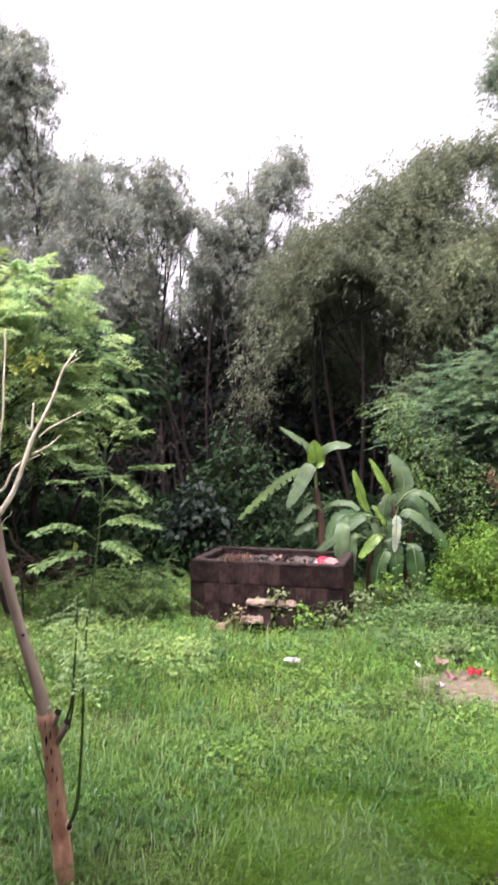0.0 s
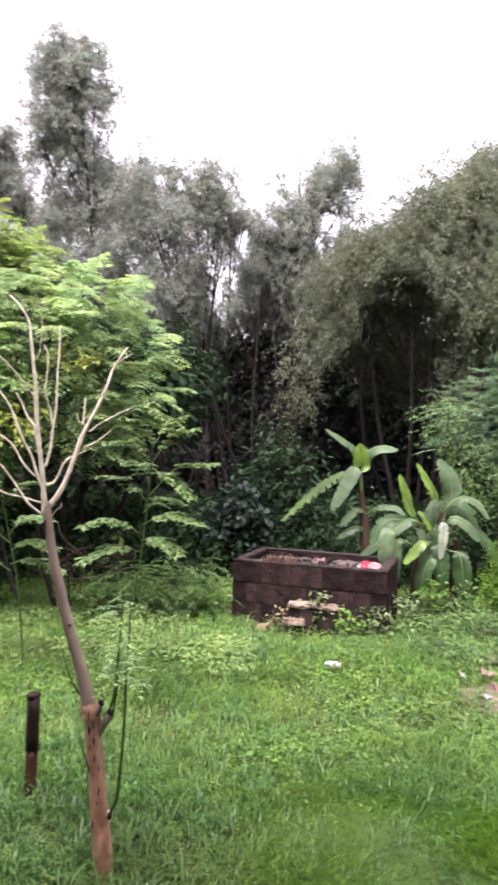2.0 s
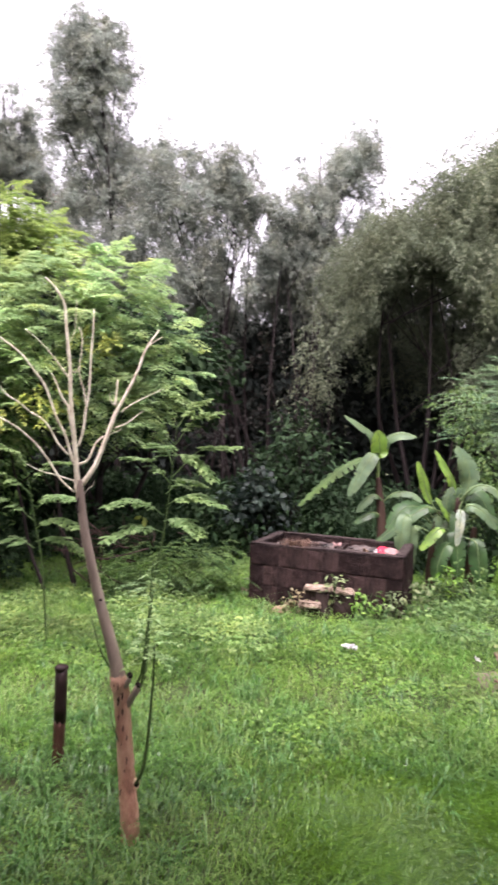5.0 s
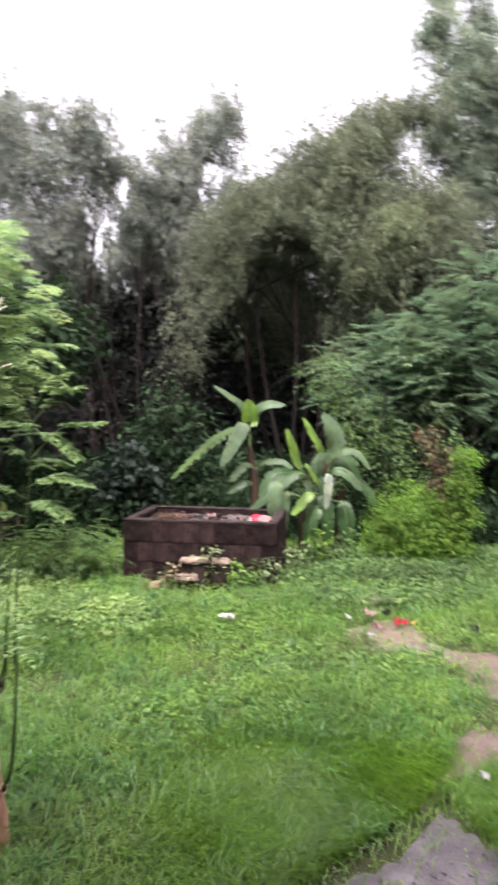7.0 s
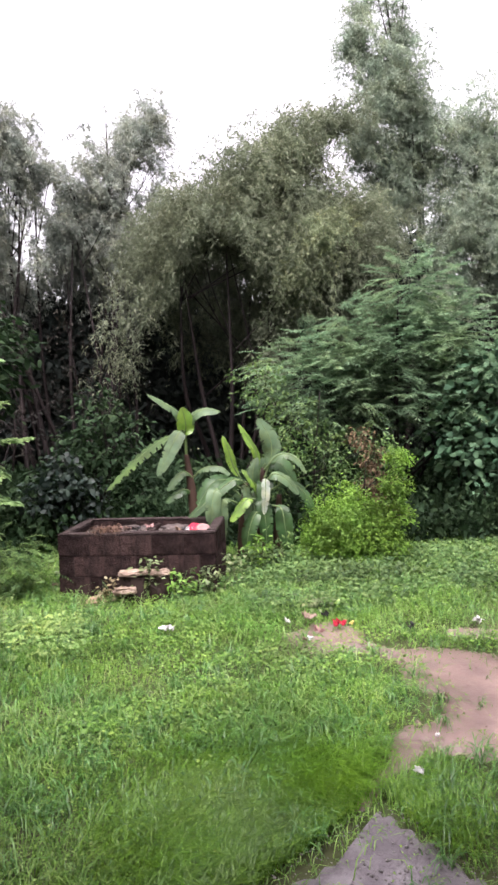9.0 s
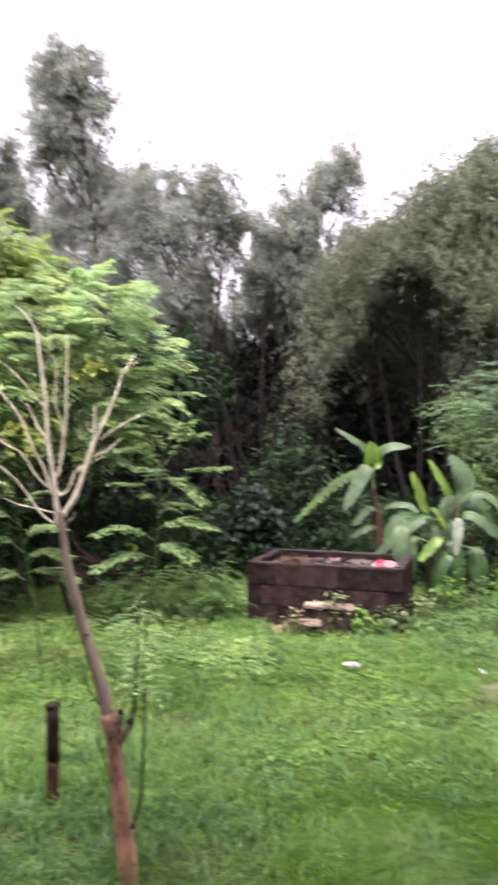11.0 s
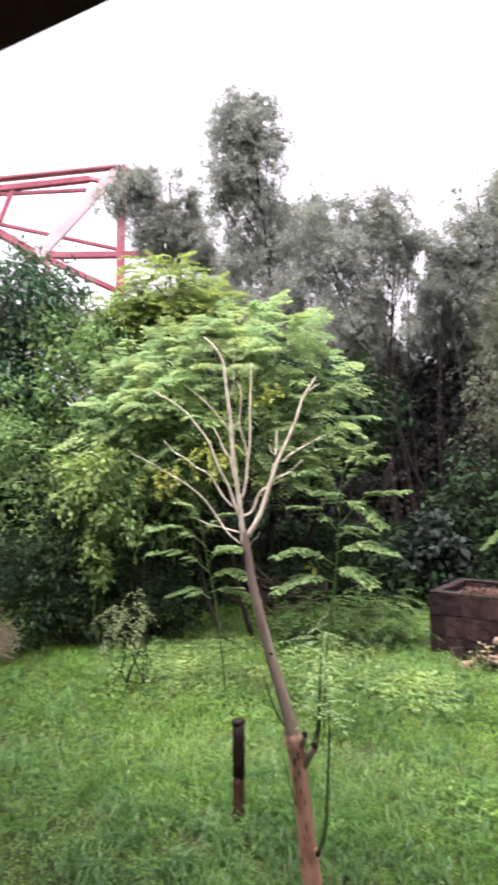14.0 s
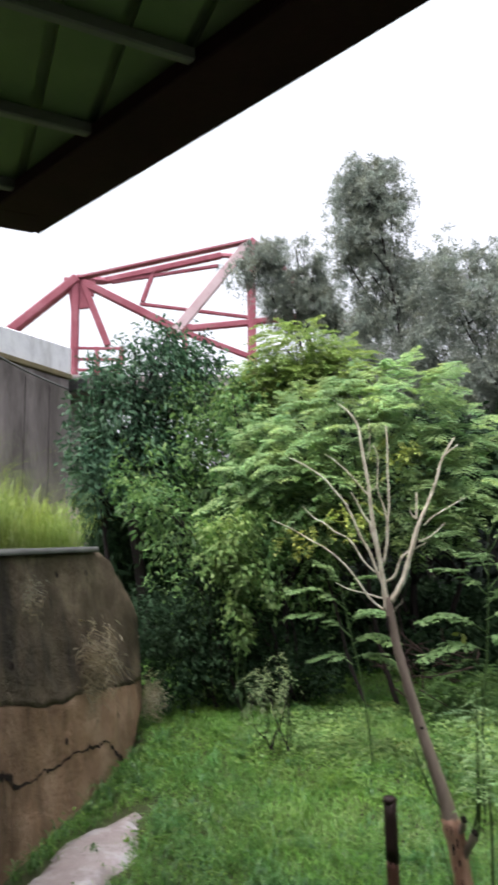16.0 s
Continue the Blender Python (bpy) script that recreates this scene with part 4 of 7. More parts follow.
dk = [(-7.6, 7.0, 4.55, 0.36), (-7.85, 7.0, 3.95, 0.36), (-7.6, 6.8, 3.3, 0.45), (-7.2, 6.6, 2.6, 0.45), (-6.72, 7.25, 4.44, 0.76), (-6.98, 7.0, 3.78, 0.58), (-6.32, 7.6, 4.12, 0.67), (-6.62, 7.34, 4.96, 0.4), (-6.13, 7.75, 4.68, 0.4), (-7.16, 6.82, 3.03, 0.58), (-6.63, 7.34, 3.2, 0.71)]
woody("leafy_tree", "dark-green broad-leaved tree in front of the bridge", "tree", (-6.8, 7.3, 0), dk, broad_crown(dk, 1000, (0.12, 0.04), -0.5, 11, hang=0.6), M_dark_leaf, M_bark_gum, 0.09, stems=2)
fea = [(-2.71, 6.18, 3.21, 0.36), (-2.16, 6.4, 3.16, 0.43), (-1.8, 6.53, 2.83, 0.33), (-3.13, 5.98, 2.95, 0.43), (-2.5, 6.28, 2.67, 0.55), (-1.8, 6.53, 2.44, 0.39), (-2.98, 6.06, 2.24, 0.46), (-3.33, 5.88, 2.7, 0.36), (-2.16, 6.4, 2.13, 0.49), (-3.61, 5.71, 2.4, 0.36), (-3.75, 6.15, 2.6, 0.36), (-3.95, 6.2, 2.95, 0.3), (-3.4, 6.1, 3.08, 0.33), (-3.3, 6.1, 2.0, 0.36), (-2.1, 6.3, 1.85, 0.3), (-2.25, 6.38, 3.3, 0.3)]
woody("moringa_tree", "bright green feathery moringa tree in full leaf", "tree", (-2.5, 6.4, 0), fea, lacy_crown(fea, 370, 0.3, -0.3, 12), M_feather, M_bark_gum, 0.025, stems=3)
yt = [(-4.6, 8.26, 4.65, 0.47), (-4.03, 8.55, 4.36, 0.41), (-5.0, 8.02, 4.12, 0.47), (-5.25, 7.86, 3.69, 0.42), (-4.53, 8.3, 4.0, 0.51)]
woody("leafy_tree", "yellow-green leafy tree top above the bushes", "tree", (-4.6, 8.4, 0), yt, feathery_crown(yt, 1750, 0.3, 8, (0.065, 0.032), -0.55, 13), M_yellow_leaf, M_bark_gum, 0.07, stems=2)
low = [(-4.49, 5.22, 1.98, 0.38), (-4.13, 5.51, 1.77, 0.41), (-3.73, 5.77, 1.75, 0.44), (-3.95, 5.6, 1.25, 0.3), (-3.2, 6.2, 1.75, 0.36), (-4.69, 5.03, 2.2, 0.31), (-3.4, 5.96, 1.98, 0.44), (-3.99, 5.61, 2.19, 0.38)]
woody("leafy_bush", "tangled mixed green bush beside the retaining wall", "bush", (-4.0, 5.7, 0), low, broad_crown(low, 1500, (0.095, 0.034), 0.0, 14, hang=0.5), M_mid_leaf, M_bark_gum, 0.03, stems=6, spread=0.7)
fill = [(-4.3, 6.22, 3.12, 0.29), (-4.1, 6.35, 2.75, 0.31), (-4.38, 6.16, 3.46, 0.22), (-4.33, 6.2, 2.61, 0.34), (-5.5, 7.0, 3.3, 0.5), (-6.15, 6.45, 2.75, 0.5), (-5.75, 7.0, 3.8, 0.38), (-5.1, 6.9, 2.9, 0.55), (-4.75, 7.2, 2.45, 0.6), (-4.9, 7.05, 1.85, 0.6), (-5.45, 6.6, 2.0, 0.6), (-4.5, 7.4, 3.0, 0.45), (-4.1, 7.6, 2.3, 0.65), (-4.2, 7.5, 1.3, 0.7), (-5.2, 6.6, 1.2, 0.6), (-4.9, 6.9, 3.45, 0.4), (-5.0, 7.4, 3.9, 0.45), (-5.3, 7.6, 3.3, 0.5)]
woody("leafy_bush", "tall mixed green bush in front of the far trees", "bush", (-4.7, 7.2, 0), fill, broad_crown(fill, 900, (0.105, 0.038), -0.05, 18, hang=0.5), M_mid_leaf, M_bark_gum, 0.035, stems=5, spread=0.6)
cre = [(-3.76, 5.2, 1.66, 0.2), (-4.0, 5.2, 1.5, 0.2), (-3.6, 5.22, 1.4, 0.17), (-3.72, 5.22, 1.1, 0.15), (-3.68, 5.3, 0.84, 0.14), (-3.55, 5.15, 1.95, 0.17), (-3.3, 5.3, 1.25, 0.13), (-3.95, 5.2, 1.85, 0.16)]
woody("creeper", "pale yellow-green creeper hanging over the bushes", "creeper", (-3.75, 5.4, 0), cre, broad_crown(cre, 3600, (0.06, 0.03), -0.1, 52, hang=0.7), M_creeper, M_green_stem, 0.008, stems=3, spread=0.1)
# the dark void low in the bushes: its shade is in the leaf colour
shade_b = [(-4.78, 5.05, 0.5, 0.28), (-5.0, 5.4, 0.85, 0.35), (-4.2, 5.9, 0.35, 0.36), (-3.85, 6.1, 0.4, 0.36), (-4.6, 5.6, 0.4, 0.33), (-3.4, 6.4, 0.35, 0.36), (-4.6, 4.9, 1.0, 0.33), (-4.3, 5.2, 0.72, 0.36), (-3.95, 5.5, 0.5, 0.32), (-4.15, 5.35, 1.2, 0.36), (-3.6, 5.7, 0.42, 0.27), (-4.45, 5.05, 0.35, 0.27), (-3.8, 5.6, 0.95, 0.3), (-3.25, 5.95, 0.46, 0.25)]
woody("low_bush", "low bush beside the retaining wall, leaves toned shade-dark", "bush", (-4.1, 5.4, 0), shade_b, broad_crown(shade_b, 2300, (0.065, 0.027), -0.5, 19), M_under, M_bark_gum, 0.012, stems=5, spread=0.4)
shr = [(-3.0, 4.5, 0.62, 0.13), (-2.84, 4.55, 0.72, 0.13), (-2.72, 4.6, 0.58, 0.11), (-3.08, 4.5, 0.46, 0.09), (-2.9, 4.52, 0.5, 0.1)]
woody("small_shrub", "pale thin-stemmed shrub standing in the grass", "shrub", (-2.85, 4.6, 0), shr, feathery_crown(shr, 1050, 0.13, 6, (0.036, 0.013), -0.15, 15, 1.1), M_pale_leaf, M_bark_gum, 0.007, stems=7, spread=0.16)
# overhang shade behind the bin is put into these leaves' colour
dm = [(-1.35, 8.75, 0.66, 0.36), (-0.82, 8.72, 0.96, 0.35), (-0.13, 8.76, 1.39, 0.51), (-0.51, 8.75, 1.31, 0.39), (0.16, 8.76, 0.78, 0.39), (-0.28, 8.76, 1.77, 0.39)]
woody("leafy_bush", "bush of mixed leaves behind the block bin, toned shade-dark", "bush", (-0.3, 8.8, 0), dm, broad_crown(dm, 620, (0.11, 0.05), -0.4, 16), M_under, M_bark_gum, 0.03, stems=4)
pb = [(-0.95, 8.45, 0.9, 0.24), (-0.62, 8.42, 0.85, 0.26), (-0.78, 8.4, 1.12, 0.2), (-1.1, 8.45, 0.65, 0.2), (-0.55, 8.42, 0.6, 0.22)]
woody("broadleaf_shrub", "bluish broad-leaved plant under the thicket, darkened for shade", "shrub", (-0.8, 8.5, 0), pb, broad_crown(pb, 700, (0.1, 0.075), -0.7, 51, hang=0.5), M_bluish, M_bark_gum, 0.015, stems=4, spread=0.2)
lw = [(-1.82, 6.3, 0.36, 0.29), (-1.53, 6.37, 0.3, 0.35), (-1.19, 6.45, 0.36, 0.35), (-0.9, 6.5, 0.25, 0.27), (-2.04, 6.23, 0.25, 0.24)]
woody("low_bush", "low dark-green weedy bush at the lawn's edge", "bush", (-1.4, 6.5, 0), lw, feathery_crown(lw, 900, 0.2, 8, (0.045, 0.016), -0.8, 17), M_vine, M_green_stem, 0.012, stems=6, spread=0.5)


def belt(name, label, material, arc, dist, top, per, leaf, seed):
    """Far woods: a deep belt of leaves between two bearings, with an uneven top."""
    n = per
    a = np.radians(rng.uniform(*arc, n))
    d = rng.uniform(*dist, n)
    crest = top * (0.9 + 0.1 * np.sin(a * 17 + seed) + 0.06 * np.sin(a * 41 + 2 * seed))
    z = rng.random(n) ** 0.8 * crest
    P = np.stack([np.sin(a) * d, np.cos(a) * d, z], 1)
    P = P[wobble(P, 1.3, seed) > -0.55]
    P = np.repeat(P, 5, 0) + rng.normal(size=(len(P) * 5, 3)) * 0.14
    D = rng.normal(size=P.shape) * 0.6 + [0, 0, -0.5]
    V, F = hanging_blades(P, D, leaf[0] * rng.uniform(0.6, 1.3, len(P)), leaf[1] * 1.35)
    return tagged(link(name, tri_mesh(name, V, F), material), label, "woods", kind="stuff")


# a mostly hidden canopy, added to keep light off the ground beneath
shd = [(-3.0, 8.6, 2.7, 0.8), (-4.0, 8.3, 2.6, 0.8), (-2.3, 9.0, 2.6, 0.7), (-3.4, 9.8, 2.9, 0.9), (-2.4, 10.2, 2.8, 0.9), (-4.4, 9.4, 2.8, 0.9), (-2.7, 8.0, 2.3, 0.6)]
woody("leafy_tree", "added shade canopy behind the moringa, built as a tree", "tree", (-3.2, 9.2, 0), shd, broad_crown(shd, 420, (0.17, 0.085), -0.5, 44), M_under, M_bark_gum, 0.06, stems=3, spread=0.5)
# two filler shrubs added to darken the space between the gum trunks
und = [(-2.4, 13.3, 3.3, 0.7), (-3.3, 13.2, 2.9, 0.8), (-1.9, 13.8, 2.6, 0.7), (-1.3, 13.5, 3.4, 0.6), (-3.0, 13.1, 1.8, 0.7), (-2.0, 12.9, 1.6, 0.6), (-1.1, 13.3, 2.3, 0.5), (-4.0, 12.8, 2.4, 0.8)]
woody("understorey_shrub", "added twiggy shrub, shade-dark, beneath the gum trees", "shrub", (-2.3, 13.3, 0), und, broad_crown(und, 200, (0.1, 0.04), -0.05, 41), M_dull, M_bark_gum, 0.03, stems=9, spread=0.9)
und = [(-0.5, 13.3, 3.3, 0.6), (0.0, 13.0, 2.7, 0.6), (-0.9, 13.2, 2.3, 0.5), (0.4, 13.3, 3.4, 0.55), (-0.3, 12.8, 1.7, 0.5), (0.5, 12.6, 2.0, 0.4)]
woody("understorey_shrub", "added twiggy shrub, shade-dark, between the gum trunks", "shrub", (-0.3, 13.1, 0), und, broad_crown(und, 200, (0.1, 0.04), -0.05, 42), M_dull, M_bark_gum, 0.03, stems=7, spread=0.7)
und = [(0.1, 12.0, 3.7, 0.55), (-0.1, 12.2, 2.9, 0.5), (0.35, 12.0, 2.3, 0.4), (2.6, 11.4, 3.5, 0.6), (2.75, 11.2, 2.7, 0.5), (0.7, 12.0, 4.2, 0.5), (2.3, 11.8, 4.1, 0.4)]
clump = [o for o in scene.objects if o.name == "bamboo_clump"][0]
V, F = drooping_crown(und, 130, gap=-0.1, seed=43, length=0.6)
under(link("low_sprays", tri_mesh("low_sprays", V, F), M_bamboo), clump)
# backdrop woods; the gloom between the trunks is painted by their leaf tone
belt("far_woods", "dense woodland behind the thicket, toned shade-dark", M_shade, (-32, 50), (15.2, 18), 5.7, 28000, (0.25, 0.1), 1.0)
# the next three belts have the thicket's shade painted into their leaves
belt("undergrowth", "undergrowth below the thicket trees, toned shade-dark", M_under, (-38, 52), (11.2, 13.6), 0.85, 9000, (0.16, 0.07), 2.0)
belt("undergrowth", "low weeds under the thicket's edge, toned shade-dark", M_under, (-34, 40), (8.3, 11.4), 0.5, 8000, (0.11, 0.05), 5.0)
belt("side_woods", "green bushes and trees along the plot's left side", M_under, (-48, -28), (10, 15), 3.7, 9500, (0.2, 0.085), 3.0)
belt("edge_woods", "green bushes and trees along the plot's right side", M_mid_leaf, (36, 80), (9.5, 14), 4.5, 8000, (0.26, 0.11), 4.0)


# ---------------------------------------------------------------- young pollarded tree near the porch
def box_bm(lo, hi, bevel=0.0, cuts=0, rough=0.0):
    bm = bmesh.new()
    bmesh.ops.create_cube(bm, size=1.0)
    lo, hi = Vector(lo), Vector(hi)
    for v in bm.verts:
        v.co = Vector([(a + b) / 2 + c * (b - a) for a, b, c in zip(lo, hi, v.co)])
    if bevel:
        bmesh.ops.bevel(bm, geom=bm.edges[:], offset=bevel, segments=1, affect="EDGES", profile=0.5)
    if cuts:
        bmesh.ops.subdivide_edges(bm, edges=bm.edges[:], cuts=cuts, use_grid_fill=True)
    if rough:
        for v in bm.verts:
            v.co += Vector([random.uniform(-rough, rough) for _ in range(3)])
    return bm


def stem(name, pts, radii, material, parent, sides=9, rough=0.05, per=6, label=""):
    V, F = tube(smooth_path(pts, per), radii, sides, rough)
    ob = under(link(name, tri_mesh(name, V, F, True), material), parent)
    if label:
        ob["label"] = label
    return ob


young = thing("pollarded_tree", (-0.72, 2.5, 0), "young pollarded tree with bare pale limbs and wet bark", "tree")
stem("trunk", [(-0.71, 2.44, -0.06), (-0.722, 2.45, 0.1), (-0.745, 2.462, 0.27), (-0.765, 2.46, 0.48), (-0.78, 2.455, 0.62), (-0.795, 2.45, 0.68)], [0.044, 0.0395, 0.0365, 0.034, 0.0335, 0.036, 0.027], M_bark, young, 16, 0.05, 10, "wet pinkish-brown lower trunk")
stem("upper_trunk", [(-0.79, 2.45, 0.66), (-0.815, 2.443, 0.8), (-0.86, 2.43, 0.99), (-0.893, 2.41, 1.18), (-0.92, 2.403, 1.34), (-0.936, 2.397, 1.46), (-0.937, 2.396, 1.51)], [0.032, 0.0255, 0.0225, 0.02, 0.0175, 0.018, 0.012], M_bark_up, young, 14, 0.04, 8, "grey-brown upper trunk")
# swollen collar where the trunk was once cut, scars and stubs
stem("collar", [(-0.78, 2.453, 0.61), (-0.788, 2.451, 0.65), (-0.802, 2.447, 0.71)], [0.03, 0.0365, 0.037, 0.033, 0.022], M_bark, young, 16, 0.07, 6, "swollen healed collar")
for a, z, wide, tall_ in ((-1.95, 0.65, 0.8, 0.8), (-1.45, 0.648, 0.8, 1.1), (-1.05, 0.61, 0.7, 1.3), (-1.6, 0.585, 0.8, 1.2), (-1.2, 0.54, 0.55, 0.9), (-1.8, 0.515, 0.45, 0.7), (-1.35, 0.47, 0.5, 0.9), (-0.95, 0.43, 0.45, 0.7), (-1.65, 0.405, 0.35, 0.5), (-1.15, 0.335, 0.55, 1.0), (-1.5, 0.29, 0.35, 0.55), (-2.2, 0.2, 0.7, 0.9)):
    c = np.interp(z, [0, 0.27, 0.48, 0.68], [-0.715, -0.745, -0.765, -0.79]), np.interp(z, [0, 0.27, 0.48, 0.68], [2.44, 2.462, 2.46, 2.45])
    p = Vector((c[0] + 0.0335 * math.cos(a), c[1] + 0.0335 * math.sin(a), z))
    bm = bmesh.new()
    bmesh.ops.create_icosphere(bm, subdivisions=2, radius=1.0)
    for v in bm.verts:
        drip = 1.0 if v.co.z > 0 else 1.0 + v.co.z * 0.55
        v.co = Vector((v.co.x * 0.006 * wide * drip, v.co.y * 0.004 * wide, v.co.z * 0.018 * tall_)) + p + Vector([random.uniform(-0.0012, 0.0012) for _ in range(3)])
    under(part("scar", bm, M_scar_pit, None), young)
stem("cut_stub", [(-0.735, 2.485, 0.215), (-0.715, 2.47, 0.222), (-0.703, 2.461, 0.226)], [0.022, 0.021, 0.019], M_bark, young, 10, 0.08, 3)
ring_ = [(-0.701 + 0.6 * 0.016 * math.cos(a), 2.459 + 0.8 * 0.016 * math.cos(a), 0.226 + 0.021 * math.sin(a)) for a in np.linspace(0, 2 * np.pi, 17)]
V, F = tube(ring_, [0.0045, 0.0065, 0.004, 0.006, 0.0045], 7, 0.12)
under(link("stub_rim", tri_mesh("stub_rim", V, F, True), M_cut), young)["label"] = "pale rim of a cut stub"
# a dark plug painted for the unlit inside of the stub
stem("hollow", [(-0.706, 2.463, 0.2255), (-0.699, 2.4575, 0.2262)], [0.0155, 0.0145], M_scar_pit, young, 10, 0.1, 2)
stem("cut_stub", [(-0.755, 2.455, 0.55), (-0.715, 2.44, 0.62), (-0.7, 2.435, 0.655)], [0.015, 0.013, 0.015, 0.009], M_bark_up, young, 8, 0.1, 4)
stem("cut_stub", [(-0.775, 2.45, 0.62), (-0.745, 2.435, 0.665), (-0.735, 2.43, 0.695)], [0.012, 0.011, 0.012, 0.006], M_bark_up, young, 8, 0.1, 4)
for tip_ in ((-0.7, 2.435, 0.657), (-0.735, 2.43, 0.697)):
    bm = bmesh.new()
    bmesh.ops.create_icosphere(bm, subdivisions=2, radius=0.0125)
    for v in bm.verts:
        v.co = v.co * (1 + 0.5 * noise.noise(v.co * 90)) + Vector(tip_)
    under(part("knot", bm, M_scar_pit, None, "blackened knot on a cut stub"), young)
stem("cut_stub", [(-0.87, 2.43, 1.0), (-0.85, 2.41, 1.01)], [0.008, 0.007], M_scar_pit, young, 7, 0.1, 3)
stem("cut_stub", [(-0.937, 2.39, 1.45), (-0.938, 2.376, 1.4), (-0.932, 2.374, 1.37)], [0.006, 0.005, 0.004], M_scar_pit, young, 7, 0.1, 3)


def limb(name, r0, r1, *pts):
    """A bare, knobbly limb through (x, z) places; the fork spreads in one slanting plane."""
    path = [(x, 2.39 + 0.42 * (x + 0.952), z) for x, z in pts]
    n = 5 * len(pts)
    radii = [0.86 * (r0 + (r1 - r0) * k / (n - 1)) * (1 + random.uniform(-0.1, 0.22) * (k % 3 == 1)) for k in range(n)]
    stem(name, path, radii + [r1 * 0.5], M_limb, young, 8, 0.1, 6)


limb("limb", 0.0131, 0.0040, (-0.946, 1.457), (-0.951, 1.552), (-0.964, 1.678), (-0.98, 1.826), (-0.988, 1.974), (-0.998, 2.058), (-1.009, 2.164), (-1.017, 2.232), (-1.051, 2.295), (-1.089, 2.335))
limb("limb", 0.0141, 0.0040, (-0.929, 1.489), (-0.881, 1.573), (-0.838, 1.705), (-0.81, 1.796), (-0.766, 1.893), (-0.732, 1.979), (-0.703, 2.071), (-0.653, 2.159))
limb("twig", 0.0040, 0.0020, (-0.696, 2.082), (-0.673, 2.104), (-0.638, 2.13))
limb("limb", 0.0061, 0.0040, (-0.815, 1.823), (-0.811, 1.876), (-0.808, 1.935))
limb("twig", 0.0026, 0.0016, (-0.819, 1.826), (-0.834, 1.849), (-0.837, 1.876))
limb("twig", 0.0040, 0.0020, (-0.79, 1.796), (-0.756, 1.829), (-0.697, 1.867), (-0.627, 1.906))
limb("limb", 0.0045, 0.0020, (-0.814, 1.73), (-0.765, 1.754), (-0.706, 1.808))
limb("twig", 0.0030, 0.0020, (-0.833, 1.7), (-0.799, 1.719), (-0.785, 1.727))
limb("limb", 0.0061, 0.0045, (-0.941, 1.573), (-0.91, 1.594), (-0.882, 1.663), (-0.853, 1.695))
limb("limb", 0.0071, 0.0035, (-0.947, 1.647), (-0.931, 1.721), (-0.924, 1.805), (-0.914, 1.89), (-0.912, 2.028), (-0.907, 2.135), (-0.907, 2.225))
limb("twig", 0.0040, 0.0022, (-0.924, 1.816), (-0.934, 1.879), (-0.947, 1.921), (-0.954, 1.974), (-0.947, 2.059), (-0.949, 2.112), (-0.963, 2.144))
limb("twig", 0.0030, 0.0024, (-0.988, 1.974), (-0.973, 1.953), (-0.96, 1.964), (-0.954, 1.985))
limb("limb", 0.0081, 0.0066, (-0.964, 1.678), (-0.979, 1.752), (-0.991, 1.815))
limb("limb", 0.0071, 0.0035, (-0.963, 1.573), (-0.998, 1.694), (-1.027, 1.752), (-1.056, 1.835), (-1.081, 1.898), (-1.124, 1.96), (-1.162, 2.012), (-1.23, 2.068), (-1.294, 2.107))
limb("twig", 0.0040, 0.0020, (-0.988, 1.926), (-1.029, 1.983), (-1.068, 2.035), (-1.116, 2.087), (-1.154, 2.117))
limb("limb", 0.0051, 0.0025, (-0.983, 1.61), (-1.026, 1.662), (-1.055, 1.72), (-1.084, 1.756), (-1.127, 1.782), (-1.17, 1.821), (-1.208, 1.844), (-1.249, 1.894))
limb("limb", 0.0056, 0.0025, (-0.958, 1.458), (-1.006, 1.505), (-1.054, 1.584), (-1.102, 1.652), (-1.169, 1.714), (-1.225, 1.75), (-1.299, 1.8), (-1.373, 1.84))
limb("limb", 0.0045, 0.0020, (-0.947, 1.5), (-1.025, 1.526), (-1.082, 1.542), (-1.135, 1.571))
limb("limb", 0.0061, 0.0030, (-0.975, 1.794), (-1.013, 1.847), (-1.038, 1.909), (-1.057, 1.946))
limb("twig", 0.0020, 0.0015, (-0.924, 1.441), (-0.905, 1.473), (-0.89, 1.483), (-0.884, 1.504))
limb("twig", 0.0020, 0.0012, (-0.991, 2.079), (-0.977, 2.122), (-0.973, 2.197), (-0.973, 2.26))
# green shoots from the old cut
SHOOTS = [([(-0.705, 2.46, 0.23), (-0.672, 2.465, 0.3), (-0.655, 2.47, 0.49), (-0.64, 2.475, 0.82)], 0.009), ([(-0.72, 2.45, 0.63), (-0.69, 2.46, 0.72), (-0.665, 2.465, 0.9), (-0.64, 2.475, 1.17)], 0.006),
          ([(-0.8, 2.445, 0.68), (-0.85, 2.41, 0.79), (-0.885, 2.39, 0.94)], 0.005), ([(-0.74, 2.46, 0.3), (-0.79, 2.43, 0.45), (-0.83, 2.42, 0.62)], 0.004), ([(-0.7, 2.46, 0.62), (-0.675, 2.45, 0.75), (-0.67, 2.45, 0.88)], 0.005)]
for pts, r in SHOOTS:
    stem("shoot", pts, [r, r * 0.8, r * 0.4], M_green_stem, young, 7, 0.06, label="thin dark-green shoot")
n = 42
t = rng.random(n)
P = np.stack([-0.65 + rng.normal(size=n) * 0.035, 2.47 + rng.normal(size=n) * 0.03, 0.72 + 0.42 * t], 1)
V, F = pinnate(P, unit(rng.normal(size=(n, 3)) * [1, 1, 0.4] + [0, 0, 0.2]), 0.1, 5, (0.022, 0.009), 0.3)
under(link("shoot_leaves", tri_mesh("shoot_leaves", V, F), M_feather), young)

